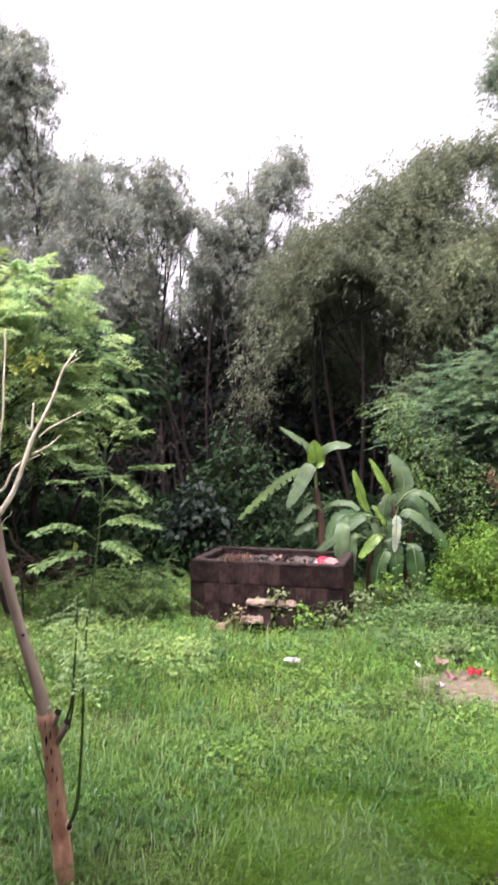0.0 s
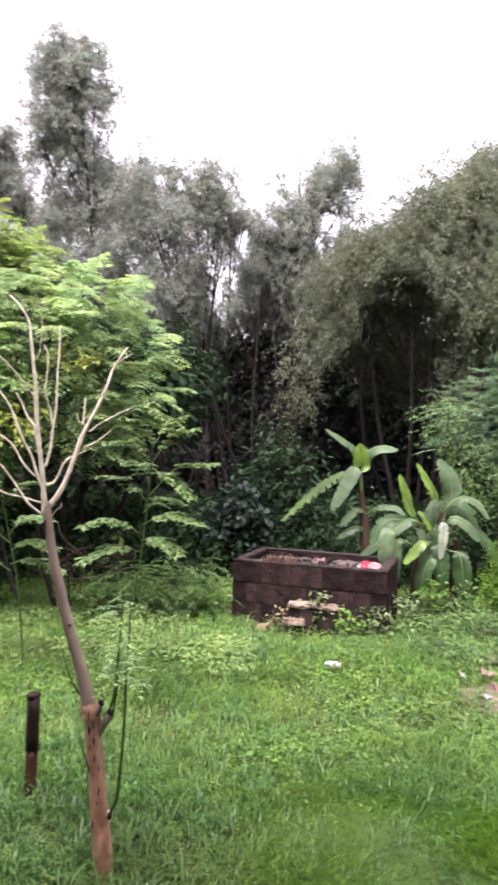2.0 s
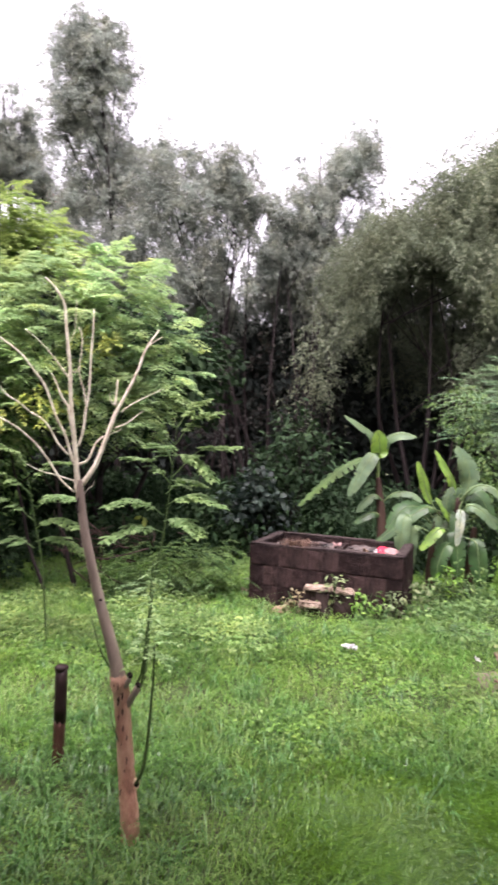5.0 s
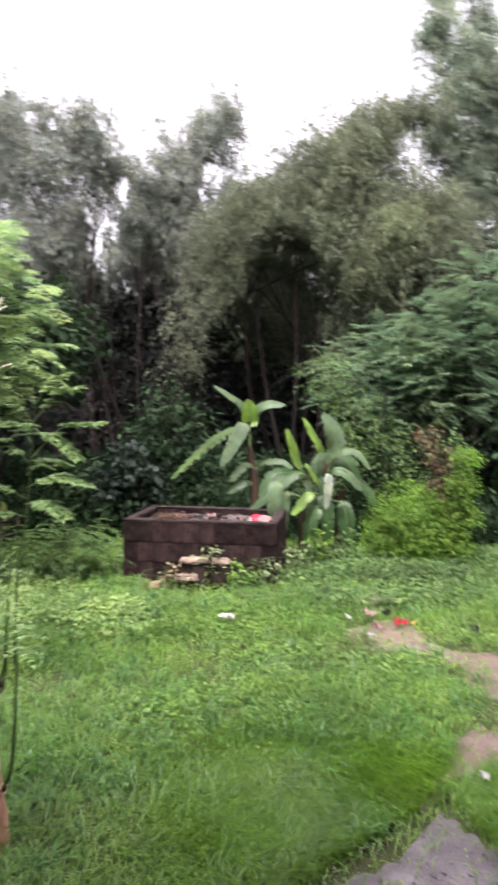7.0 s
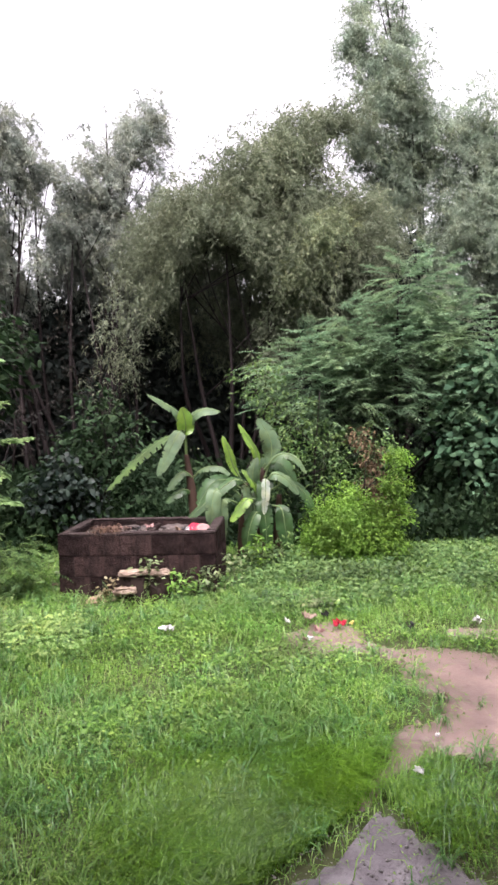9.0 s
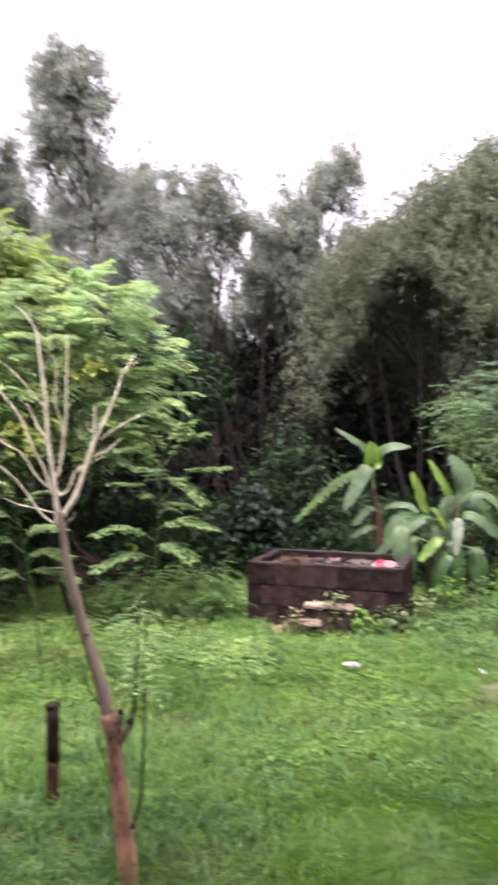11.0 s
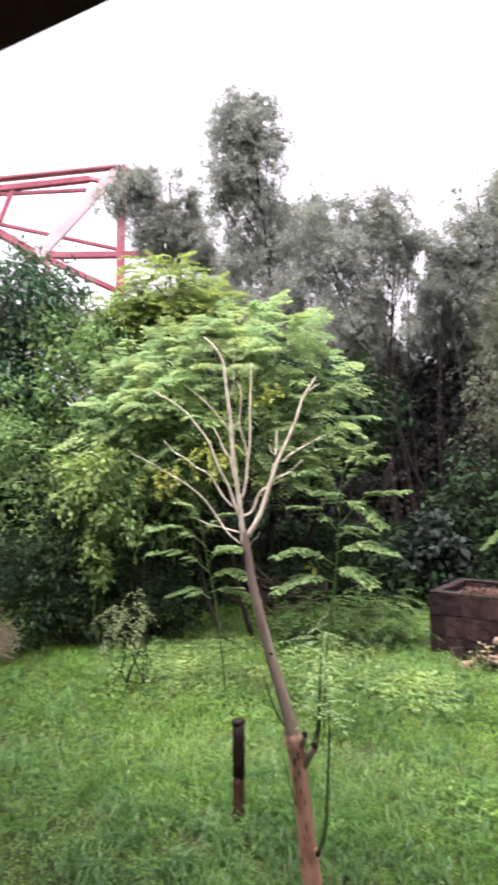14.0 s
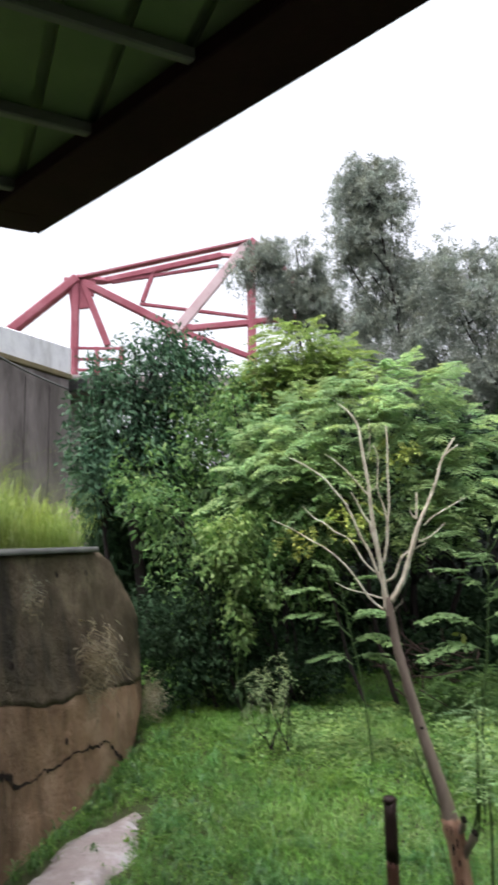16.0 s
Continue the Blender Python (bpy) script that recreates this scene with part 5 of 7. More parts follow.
# the foot of the trunk stands a little further out than the fork suggests
for piece in young.children:
    for v in piece.data.vertices:
        v.co.x += 0.032 * min(1.0, max(0.0, (1.3 - v.co.z) / 0.6))

# a few yellowed leaves in the moringa's crown
spots = np.array([(-2.55, 5.5, 1.95)] * 30 + [(-3.07, 5.4, 1.75)] * 14 + [(-2.1, 5.75, 2.6)] * 20)
P = spots + rng.normal(size=spots.shape) * [0.11, 0.07, 0.1]
V, F = pinnate(P, unit(rng.normal(size=P.shape) + [0, -0.6, -0.35]), 0.15, 5, (0.05, 0.023), 0.5)
mor = [o for o in scene.objects if o.name == "moringa_tree"][0]
under(link("yellowed_leaves", tri_mesh("yellowed_leaves", V, F), M_old_leaf), mor)["label"] = "yellowed leaf sprays"

# ---------------------------------------------------------------- weeds and dead wood at the lawn's far edge
P = np.stack([rng.uniform(-3.4, -0.3, 7800), rng.uniform(4.6, 6.2, 7800), np.zeros(7800)], 1)
P = P[(P[:, 0] < -1.0) | (P[:, 1] < 5.5)]
P = P[wobble(P, 2.6, 5.0) + 0.7 * wobble(P, 8.0, 1.0) + 0.5 * rng.normal(size=len(P)) > 0.25]
Q = np.repeat(P, 3, 0) + rng.normal(size=(len(P) * 3, 3)) * [0.04, 0.04, 0.0] + np.array([[0, 0, 1]]) * rng.uniform(0.03, 0.13, (len(P) * 3, 1))
V, F = leaf_blades(Q, rng.normal(size=Q.shape) * [1, 1, 0.3], rng.normal(size=Q.shape) * 0.4 + [0, -0.2, 1], rng.uniform(0.022, 0.05, len(Q)), rng.uniform(0.013, 0.026, len(Q)), oval=True)
tagged(link("edge_weeds", tri_mesh("edge_weeds", V, F), M_creeper), "bright yellow-green weeds at the lawn's edge", "weeds", kind="stuff")
P = np.stack([rng.uniform(1.1, 4.6, 7000), rng.uniform(5.1, 7.0, 7000), np.zeros(7000)], 1)
P = P[(wobble(P, 1.9, 15.0) + 0.6 * wobble(P, 6.0, 11.0) + 0.4 * rng.normal(size=len(P)) > 0.0) & ~inside(DIRT, P[:, 0], P[:, 1]) & ~inside(BAND, P[:, 0], P[:, 1])]
Q = np.repeat(P, 3, 0) + rng.normal(size=(len(P) * 3, 3)) * [0.05, 0.05, 0.0] + np.array([[0, 0, 1]]) * rng.uniform(0.03, 0.17, (len(P) * 3, 1))
V, F = leaf_blades(Q, rng.normal(size=Q.shape) * [1, 1, 0.4], rng.normal(size=Q.shape) * 0.5 + [0, -0.2, 1], rng.uniform(0.03, 0.065, len(Q)), rng.uniform(0.014, 0.03, len(Q)), oval=True)
tagged(link("edge_weeds", tri_mesh("edge_weeds", V, F), M_vine), "dull green knee-high weeds behind the bare earth", "weeds", kind="stuff")
deadwood = thing("dead_branches", (-1.95, 6.0, 0), "heap of brown dead branches beneath the bushes", "branches")
for q in range(34):
    a0 = np.array([-2.0 + rng.normal() * 0.24, 6.05 + rng.normal() * 0.15, rng.uniform(0.3, 0.72)])
    dv = unit(rng.normal(size=3) * [0.9, 0.6, 0.3]) * rng.uniform(0.25, 0.5)
    stem("branch", [a0, a0 + dv * 0.5 + rng.normal(size=3) * 0.03, a0 + dv], [0.009, 0.006, 0.003], M_rust_wood, deadwood, 5, 0.05, 4)

# ---------------------------------------------------------------- stake
stake = thing("wooden_stake", (-1.22, 2.95, 0), "dark weathered wooden stake driven into the grass", "stake")
V, F = tube([(0.0, 0, -0.1), (0, 0, 0.08), (0.002, 0, 0.2), (0.002, 0, 0.235)], [0.032, 0.0305, 0.0295, 0.031], 14, 0.05)
link("lower_post", tri_mesh("lower_post", V, F, True), M_stake, stake, "brown lower length of the post")
V, F = tube([(0.002, 0, 0.225), (0.003, 0, 0.3), (0.004, 0, 0.42), (0.004, 0, 0.5)], [0.032, 0.0305, 0.031, 0.031], 14, 0.05)
link("upper_post", tri_mesh("upper_post", V, F, True), M_stake_dark, stake, "blackened upper length of the post")
V, F = tube([(0.003, 0, 0.485), (0.004, 0, 0.505), (0.004, 0, 0.512)], [0.031, 0.034, 0.028], 14, 0.1)
link("rim", tri_mesh("rim", V, F, True), M_stake_dark, stake)

# ---------------------------------------------------------------- moringa saplings with feather leaves
def sapling(name, label, pts, fronds, spread, seed):
    t = thing(name, (pts[0][0], pts[0][1], 0), label, "sapling")
    stem("stem", pts, [0.008, 0.007, 0.005, 0.003], M_green_stem, t, 7, 0.05)
    for a, b in fronds:
        a, b = np.array(a, float), np.array(b, float)
        ln = np.linalg.norm(b - a)
        head = unit(b - a)
        mid = a + (b - a) * 0.5 + [0, 0, 0.07 * ln / 0.35]
        path = smooth_path([a, mid, b], 6)
        stalk = tube(path, [0.004, 0.002], 5)
        # side stalks, each with its own paired leaflets
        k = 7
        idx = np.linspace(3, len(path) - 1, k).astype(int)
        side = unit(np.cross(head, [0, 0, 1]))
        Pp, Hh = [], []
        for q, i_ in enumerate(idx):
            for sg in (-1, 1):
                Pp.append(path[i_])
                Hh.append(side * sg * 0.75 + head * 0.6 + rng.normal(size=3) * 0.1 + [0, 0, 0.05])
        Pp.append(path[-1])
        Hh.append(head)
        lens = np.array([spread * (0.55 + 0.55 * math.sin(math.pi * (0.25 + 0.6 * q / k))) for q in range(k) for _ in (0, 1)] + [spread * 0.8])
        leaves = pinnate(np.array(Pp), unit(np.array(Hh)), lens, 6, (0.04, 0.026), 0.3, oval=True)
        V, F = gather([stalk, leaves])
        under(link("frond", tri_mesh("frond", V, F), M_sapling), t)
    return t


FR = [((-1.01, 4.14, 1.15), (-1.30, 3.94, 1.22)), ((-1.0, 4.14, 1.22), (-0.65, 4.11, 1.24)), ((-0.98, 4.14, 1.38), (-1.2, 3.98, 1.53)), ((-0.97, 4.14, 1.41), (-0.56, 4.12, 1.63)), ((-0.95, 4.15, 1.64), (-1.18, 3.98, 1.76)), ((-0.95, 4.15, 1.64), (-0.69, 4.1, 1.85)),
      ((-0.95, 4.15, 1.57), (-0.71, 4.1, 1.46)), ((-1.01, 4.14, 1.03), (-1.3, 3.94, 1.01)), ((-1.01, 4.14, 1.11), (-0.78, 4.08, 1.07)), ((-0.95, 4.15, 1.76), (-1.07, 4.02, 1.91)), ((-0.96, 4.14, 1.5), (-1.1, 4.3, 1.62)), ((-1.0, 4.14, 1.3), (-0.85, 4.4, 1.35)), ((-0.94, 4.15, 1.76), (-0.78, 4.2, 1.93))]
sapling("moringa_sapling", "slender moringa sapling with bright feathery leaves", [(-1.1, 4.12, -0.03), (-1.06, 4.12, 0.65), (-1.01, 4.14, 0.99), (-0.97, 4.14, 1.38), (-0.94, 4.15, 1.8)], FR, 0.085, 1)
# one leaf on it has turned yellow
first = [o for o in scene.objects if o.name == "moringa_sapling"][0]
P = np.array([-1.14, 4.05, 1.13]) + rng.normal(size=(5, 3)) * 0.012
V, F = leaf_blades(P, rng.normal(size=(5, 3)) * 0.5 + [0, 0, -0.7], rng.normal(size=(5, 3)) + [0, -1, 0.3], 0.05, 0.03, oval=True)
under(link("yellowed_leaf", tri_mesh("yellowed_leaf", V, F), M_old_leaf), first)["label"] = "yellowed leaf"
x0, y0 = -2.1, 4.49
FR = [((x0, y0, 1.0), (x0 - 0.42, y0 - 0.1, 1.15)), ((x0 - 0.03, y0, 1.2), (x0 - 0.4, y0 - 0.15, 1.35)), ((x0, y0, 0.95), (x0 + 0.33, y0 - 0.1, 1.0)), ((x0, y0, 0.85), (x0 + 0.3, y0 + 0.1, 0.8)), ((x0 - 0.05, y0, 1.3), (x0 + 0.2, y0, 1.45)), ((x0, y0, 0.8), (x0 - 0.3, y0, 0.82)), ((x0 - 0.06, y0, 1.33), (x0 - 0.2, y0 - 0.1, 1.55)), ((x0, y0, 1.1), (x0 + 0.3, y0 - 0.15, 1.2))]
sapling("moringa_sapling", "small moringa sapling among darker bushes", [(-2.0, 4.55, -0.03), (-2.04, 4.51, 0.63), (-2.1, 4.49, 0.98), (-2.16, 4.46, 1.33)], FR, 0.085, 2)


# ---------------------------------------------------------------- banana plants
def banana_leaf(parent, pts, width, material, tears=6, roll=0.0, fold=0.14, broad=1.5):
    """An arching blade with a midrib, folded, with torn edges."""
    shredded = tears > 15
    path = smooth_path(pts, 20 if shredded else 12)
    n = len(path)
    s = np.linspace(0, 1, n)
    prof = broad * width * np.clip(np.sin(np.pi * np.clip((s - 0.16) / 0.84, 0, 1) ** 0.8), 0.0, 1) ** 0.45
    tan = unit(np.gradient(path, axis=0))
    # a blade that turns its upper side to the light and to the yard
    up = np.array([0.25 * math.sin(roll), -0.55, 0.8])
    side = unit(np.cross(tan, up))
    nor = np.cross(side, tan)
    V, F = [], []
    for sg in (-1, 1):
        cols = []
        for f in (0.03, 0.5, 1.0):
            jag = 1 + (rng.uniform(-0.07, 0.02, n) if f == 1.0 else 0)
            cols.append(path + side * sg * (prof * f * jag)[:, None] * 0.5 + nor * (prof * fold * f * (1.2 - f))[:, None] + [0, 0, -0.02] * (f * prof / max(width, 1e-6))[:, None])
        base = len(V) and sum(len(v) for v in V)
        V.append(np.stack(cols, 1).reshape(-1, 3))
        torn = set(rng.integers(4, n - 2, tears).tolist())
        for i_ in range(n - 1):
            for c in range(2):
                if c == 1 and shredded and i_ % 4 == 3 and i_ > 9:
                    continue
                if c == 1 and i_ in torn:
                    q = base + i_ * 3
                    F.append((q + c, q + c + 1, q + 3 + c))
                    continue
                a, b, d, e = base + i_ * 3 + c, base + i_ * 3 + c + 1, base + i_ * 3 + 4 + c, base + i_ * 3 + 3 + c
                F += [(a, b, d), (a, d, e)]
    leaf = under(link("leaf", tri_mesh("leaf", np.vstack(V), np.array(F), True), material), parent)
    v, f = tube(path, [0.013, 0.008, 0.004, 0.002], 6)
    rib = link("midrib", tri_mesh("midrib", v, f, True), M_rib)
    rib.parent = leaf
    return leaf


ban = thing("banana_plant", (0.86, 7.7, 0), "banana plant with torn drooping leaves behind the bin", "banana plant", "banana plants")
stem("pseudostem", [(0.86, 7.7, -0.05), (0.83, 7.7, 0.5), (0.8, 7.71, 0.9), (0.775, 7.72, 1.1), (0.755, 7.73, 1.28)], [0.08, 0.065, 0.052, 0.042, 0.03], M_stem, ban, 10, 0.06)
B1 = [([(0.73, 7.71, 1.55), (0.66, 7.68, 1.79), (0.48, 7.62, 1.93), (0.3, 7.56, 2.03)], 0.13, M_banana_pale, 3), ([(0.75, 7.7, 1.5), (0.755, 7.62, 1.62), (0.74, 7.58, 1.74), (0.71, 7.56, 1.86)], 0.2, M_banana_new, 2),
      ([(0.76, 7.7, 1.53), (0.84, 7.64, 1.74), (0.98, 7.58, 1.82), (1.17, 7.54, 1.79)], 0.17, M_banana_pale, 4), ([(0.74, 7.68, 1.46), (0.68, 7.56, 1.57), (0.55, 7.5, 1.36), (0.39, 7.46, 1.05)], 0.17, M_banana_pale, 3),
      ([(0.73, 7.72, 1.42), (0.55, 7.7, 1.5), (0.22, 7.68, 1.3), (-0.22, 7.66, 0.88)], 0.15, M_vine, 26), ([(0.84, 7.72, 1.0), (0.96, 7.64, 1.11), (1.14, 7.58, 1.12), (1.27, 7.54, 1.02)], 0.1, M_banana_pale, 8),
      ([(0.83, 7.7, 0.98), (0.72, 7.62, 1.08), (0.6, 7.58, 1.0), (0.5, 7.55, 0.86)], 0.1, M_banana_pale, 8), ([(0.84, 7.7, 0.78), (0.72, 7.64, 0.86), (0.6, 7.6, 0.82), (0.48, 7.58, 0.72)], 0.11, M_banana, 8)]
for pts, w, m, torn in B1:
    banana_leaf(ban, pts, w * 0.8, m, torn)
    if pts[0][2] > 1.4:
        x_, y_, z_ = pts[0]
        stem("petiole", [(0.755, 7.73, 1.24), (0.5 * x_ + 0.38, 0.5 * y_ + 3.865, 0.45 * z_ + 0.69), pts[0], pts[1]], [0.015, 0.013, 0.011, 0.007], M_petiole, ban, 7, 0.05, label="pale green leaf stalk")
ban2 = thing("banana_plant", (1.56, 7.2, 0), "leafy young banana plant with one pale hanging leaf", "banana plant", "banana plants")
for dx, hgt in ((0.0, 1.12), (-0.24, 0.95), (0.2, 0.8)):
    stem("pseudostem", [(1.56 + dx, 7.2, -0.05), (1.57 + dx * 0.95, 7.18, hgt * 0.5), (1.6 + dx * 0.9, 7.14, hgt)], [0.065, 0.05, 0.03], M_stem, ban2, 9, 0.06)
B2 = [([(1.53, 7.1, 1.0), (1.5, 7.06, 1.3), (1.41, 7.05, 1.47), (1.3, 7.05, 1.65)], 0.13, M_banana_new), ([(1.6, 7.1, 1.0), (1.69, 7.08, 1.29), (1.66, 7.08, 1.5), (1.54, 7.1, 1.7)], 0.19, M_banana_pale),
      ([(1.36, 7.1, 0.95), (1.24, 7.07, 1.16), (1.19, 7.06, 1.33), (1.12, 7.06, 1.52)], 0.09, M_banana_new), ([(1.62, 7.0, 0.94), (1.575, 6.9, 1.01), (1.56, 6.86, 0.85), (1.535, 6.86, 0.62)], 0.085, M_bleached),
      ([(1.46, 7.08, 0.95), (1.21, 7.0, 1.0), (0.95, 6.98, 0.82), (0.6, 6.98, 0.52)], 0.11, M_banana), ([(1.46, 7.0, 0.78), (1.36, 6.9, 0.8), (1.26, 6.87, 0.7), (1.15, 6.86, 0.56)], 0.12, M_banana_new),
      ([(1.6, 7.1, 1.1), (1.75, 7.0, 1.27), (1.92, 6.95, 1.25), (2.06, 6.92, 1.05)], 0.12, M_banana_pale), ([(1.64, 7.1, 0.85), (1.86, 7.0, 0.95), (2.02, 6.96, 0.84), (2.14, 6.94, 0.62)], 0.13, M_banana),
      ([(1.5, 7.06, 0.8), (1.46, 6.98, 0.95), (1.39, 6.96, 1.06), (1.31, 6.96, 1.13)], 0.1, M_banana_new), ([(1.6, 7.05, 0.95), (1.68, 6.96, 1.06), (1.82, 6.93, 1.0), (1.96, 6.92, 0.82)], 0.13, M_banana_pale),
      ([(1.48, 7.04, 0.8), (1.44, 6.97, 1.0), (1.45, 6.96, 1.14), (1.5, 6.97, 1.26)], 0.12, M_banana_pale), ([(1.42, 7.06, 0.9), (1.25, 7.02, 1.02), (1.1, 7.0, 0.93), (0.94, 7.0, 0.75)], 0.13, M_banana),
      ([(1.26, 7.0, 0.75), (1.1, 6.95, 0.8), (1.07, 6.93, 0.62), (1.09, 6.93, 0.38)], 0.12, M_banana_pale), ([(1.56, 7.0, 0.65), (1.44, 6.92, 0.62), (1.36, 6.88, 0.44), (1.33, 6.87, 0.22)], 0.16, M_banana),
      ([(1.66, 7.0, 0.7), (1.75, 6.92, 0.66), (1.78, 6.88, 0.44), (1.81, 6.87, 0.2)], 0.17, M_banana)]
for q in range(5):
    # dull old leaves hanging round the foot
    x_, y_, z_ = 1.0 + 0.17 * q + random.uniform(-0.04, 0.04), 7.05 + random.uniform(-0.1, 0.15), random.uniform(0.55, 0.95)
    w_ = random.uniform(-0.12, 0.12)
    B2.append(([(x_ * 0.6 + 0.62, 7.15, z_ - 0.05), (x_, y_, z_ + 0.06), (x_ + w_, y_ - 0.08, z_ - 0.15), (x_ + w_ * 1.3, y_ - 0.1, z_ - 0.42)], random.uniform(0.1, 0.16), random.choice([M_banana, M_banana, M_banana_pale])))
for q in range(4):
    a = q * 1.5 + 0.3
    ln, up_ = random.uniform(0.35, 0.55), random.uniform(0.1, 0.45)
    b0 = np.array([1.52 + random.uniform(-0.2, 0.2), 7.3, random.uniform(0.45, 0.85)])
    dv = np.array([math.cos(a), -0.3 - 0.3 * abs(math.sin(a)), 0]) * ln
    B2.append(([b0, b0 + dv * 0.35 + [0, 0, up_], b0 + dv * 0.75 + [0, 0, up_], b0 + dv * 1.1 + [0, 0, up_ - 0.25]], random.uniform(0.17, 0.25), M_banana))
for pts, w, m in B2:
    banana_leaf(ban2, pts, w, m, random.randint(3, 9), random.uniform(-2, 2), random.uniform(0.08, 0.3), broad=1.2)
wd = [(1.25, 6.75, 0.12, 0.16), (1.5, 6.7, 0.2, 0.2), (1.75, 6.75, 0.16, 0.18), (0.78, 5.97, 0.06, 0.13), (1.02, 6.0, 0.07, 0.14), (0.5, 5.98, 0.05, 0.1)]
woody("low_bush", "bright low weeds at the foot of the bin and bananas", "bush", (1.2, 6.5, 0), wd, broad_crown(wd, 1900, (0.055, 0.032), -0.8, 21), M_mid_leaf, M_green_stem, 0.008, stems=3, spread=0.4)
vine = [(3.05, 7.4, 0.9, 0.3), (3.2, 7.5, 1.3, 0.28), (2.6, 7.9, 1.2, 0.4), (2.2, 8.1, 1.6, 0.4), (2.0, 8.2, 1.0, 0.4), (2.9, 8.0, 0.6, 0.45), (1.9, 8.6, 2.1, 0.4)]
woody("leafy_bush", "rambling green climber behind the banana plants", "bush", (2.5, 8.1, 0), vine, broad_crown(vine, 950, (0.062, 0.032), -0.45, 22), M_vine, M_bark_gum, 0.02, stems=5, spread=0.6)

# ---------------------------------------------------------------- block bin
BX, BY = np.array([0.97, -0.241, 0]), np.array([0.241, 0.97, 0])
bin_ = thing("block_bin", (-0.648, 6.41, 0), "sooty concrete-block rubbish bin full of refuse", "rubbish bin")
bin_.rotation_euler = (0, 0, math.atan2(-0.241, 0.97))
bin_.scale = (1.035, 1.0, 1.03)
W, Dp, H, T = 1.52, 0.95, 0.595, 0.1
full = box_bm((-0.149, -0.05, -0.096), (0.149, 0.05, 0.096), 0.006, 2, 0.006)
half = box_bm((-0.073, -0.05, -0.096), (0.073, 0.05, 0.096), 0.006, 1, 0.005)
me_full, me_half = bpy.data.meshes.new("block"), bpy.data.meshes.new("block")
full.to_mesh(me_full), half.to_mesh(me_half)
full.free(), half.free()
for me in (me_full, me_half):
    me.materials.append(M_block)


def block(short, x, y, z, turn):
    ob = new("block", me_half if short else me_full)
    ob.parent = bin_
    ob.matrix_local = pose(x, y, z, random.uniform(-0.6, 0.6), random.uniform(-0.6, 0.6), turn + random.uniform(-0.8, 0.8))


for c in range(3):
    z = 0.088 + c * 0.197
    for y in (T / 2, Dp - T / 2):
        xs = [(0.152 + 0.304 * q, 0) for q in range(5)] if c % 2 == 0 else [(0.076, 1)] + [(0.304 * q, 0) for q in range(1, 5)] + [(1.444, 1)]
        for x, short in xs:
            block(short, x, y, z, 0)
    for x in (T / 2, W - T / 2):
        for y, short in ([(0.25, 0), (0.554, 0), (0.775, 1)] if c % 2 == 0 else [(0.17, 1), (0.4, 0), (0.7, 0)]):
            block(short, x, y, z, 90)
for lo, hi in (((0.01, 0.008, -0.03), (W - 0.01, T - 0.008, H - 0.01)), ((0.01, Dp - T + 0.008, -0.03), (W - 0.01, Dp - 0.008, H - 0.01)), ((0.008, T, -0.03), (T - 0.008, Dp - T, H - 0.01)), ((W - T + 0.008, T, -0.03), (W - 0.008, Dp - T, H - 0.01))):
    part("mortar", box_bm(lo, hi), M_mortar, bin_)
for lo, hi in (((0.004, 0.004, H - 0.012), (W - 0.004, T - 0.004, H + 0.006)), ((0.004, Dp - T + 0.004, H - 0.012), (W - 0.004, Dp - 0.004, H + 0.006)), ((0.004, T, H - 0.012), (T - 0.004, Dp - T, H + 0.006)), ((W - T + 0.004, T, H - 0.012), (W - 0.004, Dp - T, H + 0.006))):
    part("cope", box_bm(lo, hi, 0.006, 5, 0.005), M_cope, bin_, "worn cement cope")
part("divider", box_bm((0.79, T, -0.02), (0.84, Dp - T, H - 0.04), 0.008, 2, 0.004), M_block, bin_, "low cross wall")


def at_bin(x, y, z):
    p = np.array([-0.648, 6.41, 0]) + BX * x * 1.035 + BY * y
    return (p[0], p[1], z)


heap = thing("refuse_heap", at_bin(0.76, 0.475, 0), "heap of ash, leaves and plastic scraps in the bin", "refuse")
heap.rotation_euler = bin_.rotation_euler
bm = bmesh.new()
bmesh.ops.create_grid(bm, x_segments=40, y_segments=24, size=0.5)
for v in bm.verts:
    x, y = v.co.x * 1.31, v.co.y * 0.74
    v.co = Vector((x, y, 0.5 + 0.06 * noise.noise((x * 4, y * 4, 1)) + 0.05 * noise.noise((x * 11, y * 11, 4)) + 0.04 * math.cos(x * 3)))
part("ash", bm, M_ash, heap, smooth=True)
mats = [M_litter_pink, M_black, M_ash, M_ash, M_mortar, M_litter_white, M_ash, M_sand, M_black, M_cope]


def scrap(parent, place, size, material, name="scrap", lift=0.3):
    """A crumpled bit of sheet with a little thickness."""
    bm = bmesh.new()
    bmesh.ops.create_grid(bm, x_segments=7, y_segments=7, size=0.5)
    sx, sy = size * random.uniform(0.7, 1.3), size * random.uniform(0.5, 0.9)
    seed = random.uniform(0, 50)
    for v in bm.verts:
        ang = math.atan2(v.co.y, v.co.x)
        ragged = 0.75 + 0.5 * noise.noise((math.cos(ang) * 1.6 + seed, math.sin(ang) * 1.6, seed))
        v.co = Vector((v.co.x * sx * ragged, v.co.y * sy * ragged, size * lift * (0.5 + noise.noise((v.co.x * 3.5 + seed, v.co.y * 3.5, seed)) + 0.5 * noise.noise((v.co.x * 8 + seed, v.co.y * 8, 3)))))
    bmesh.ops.solidify(bm, geom=bm.faces[:], thickness=0.004)
    ob = part(name, bm, material, parent)
    ob.matrix_local = pose(*place, random.uniform(-25, 25), random.uniform(-25, 25), random.uniform(0, 360))
    return ob


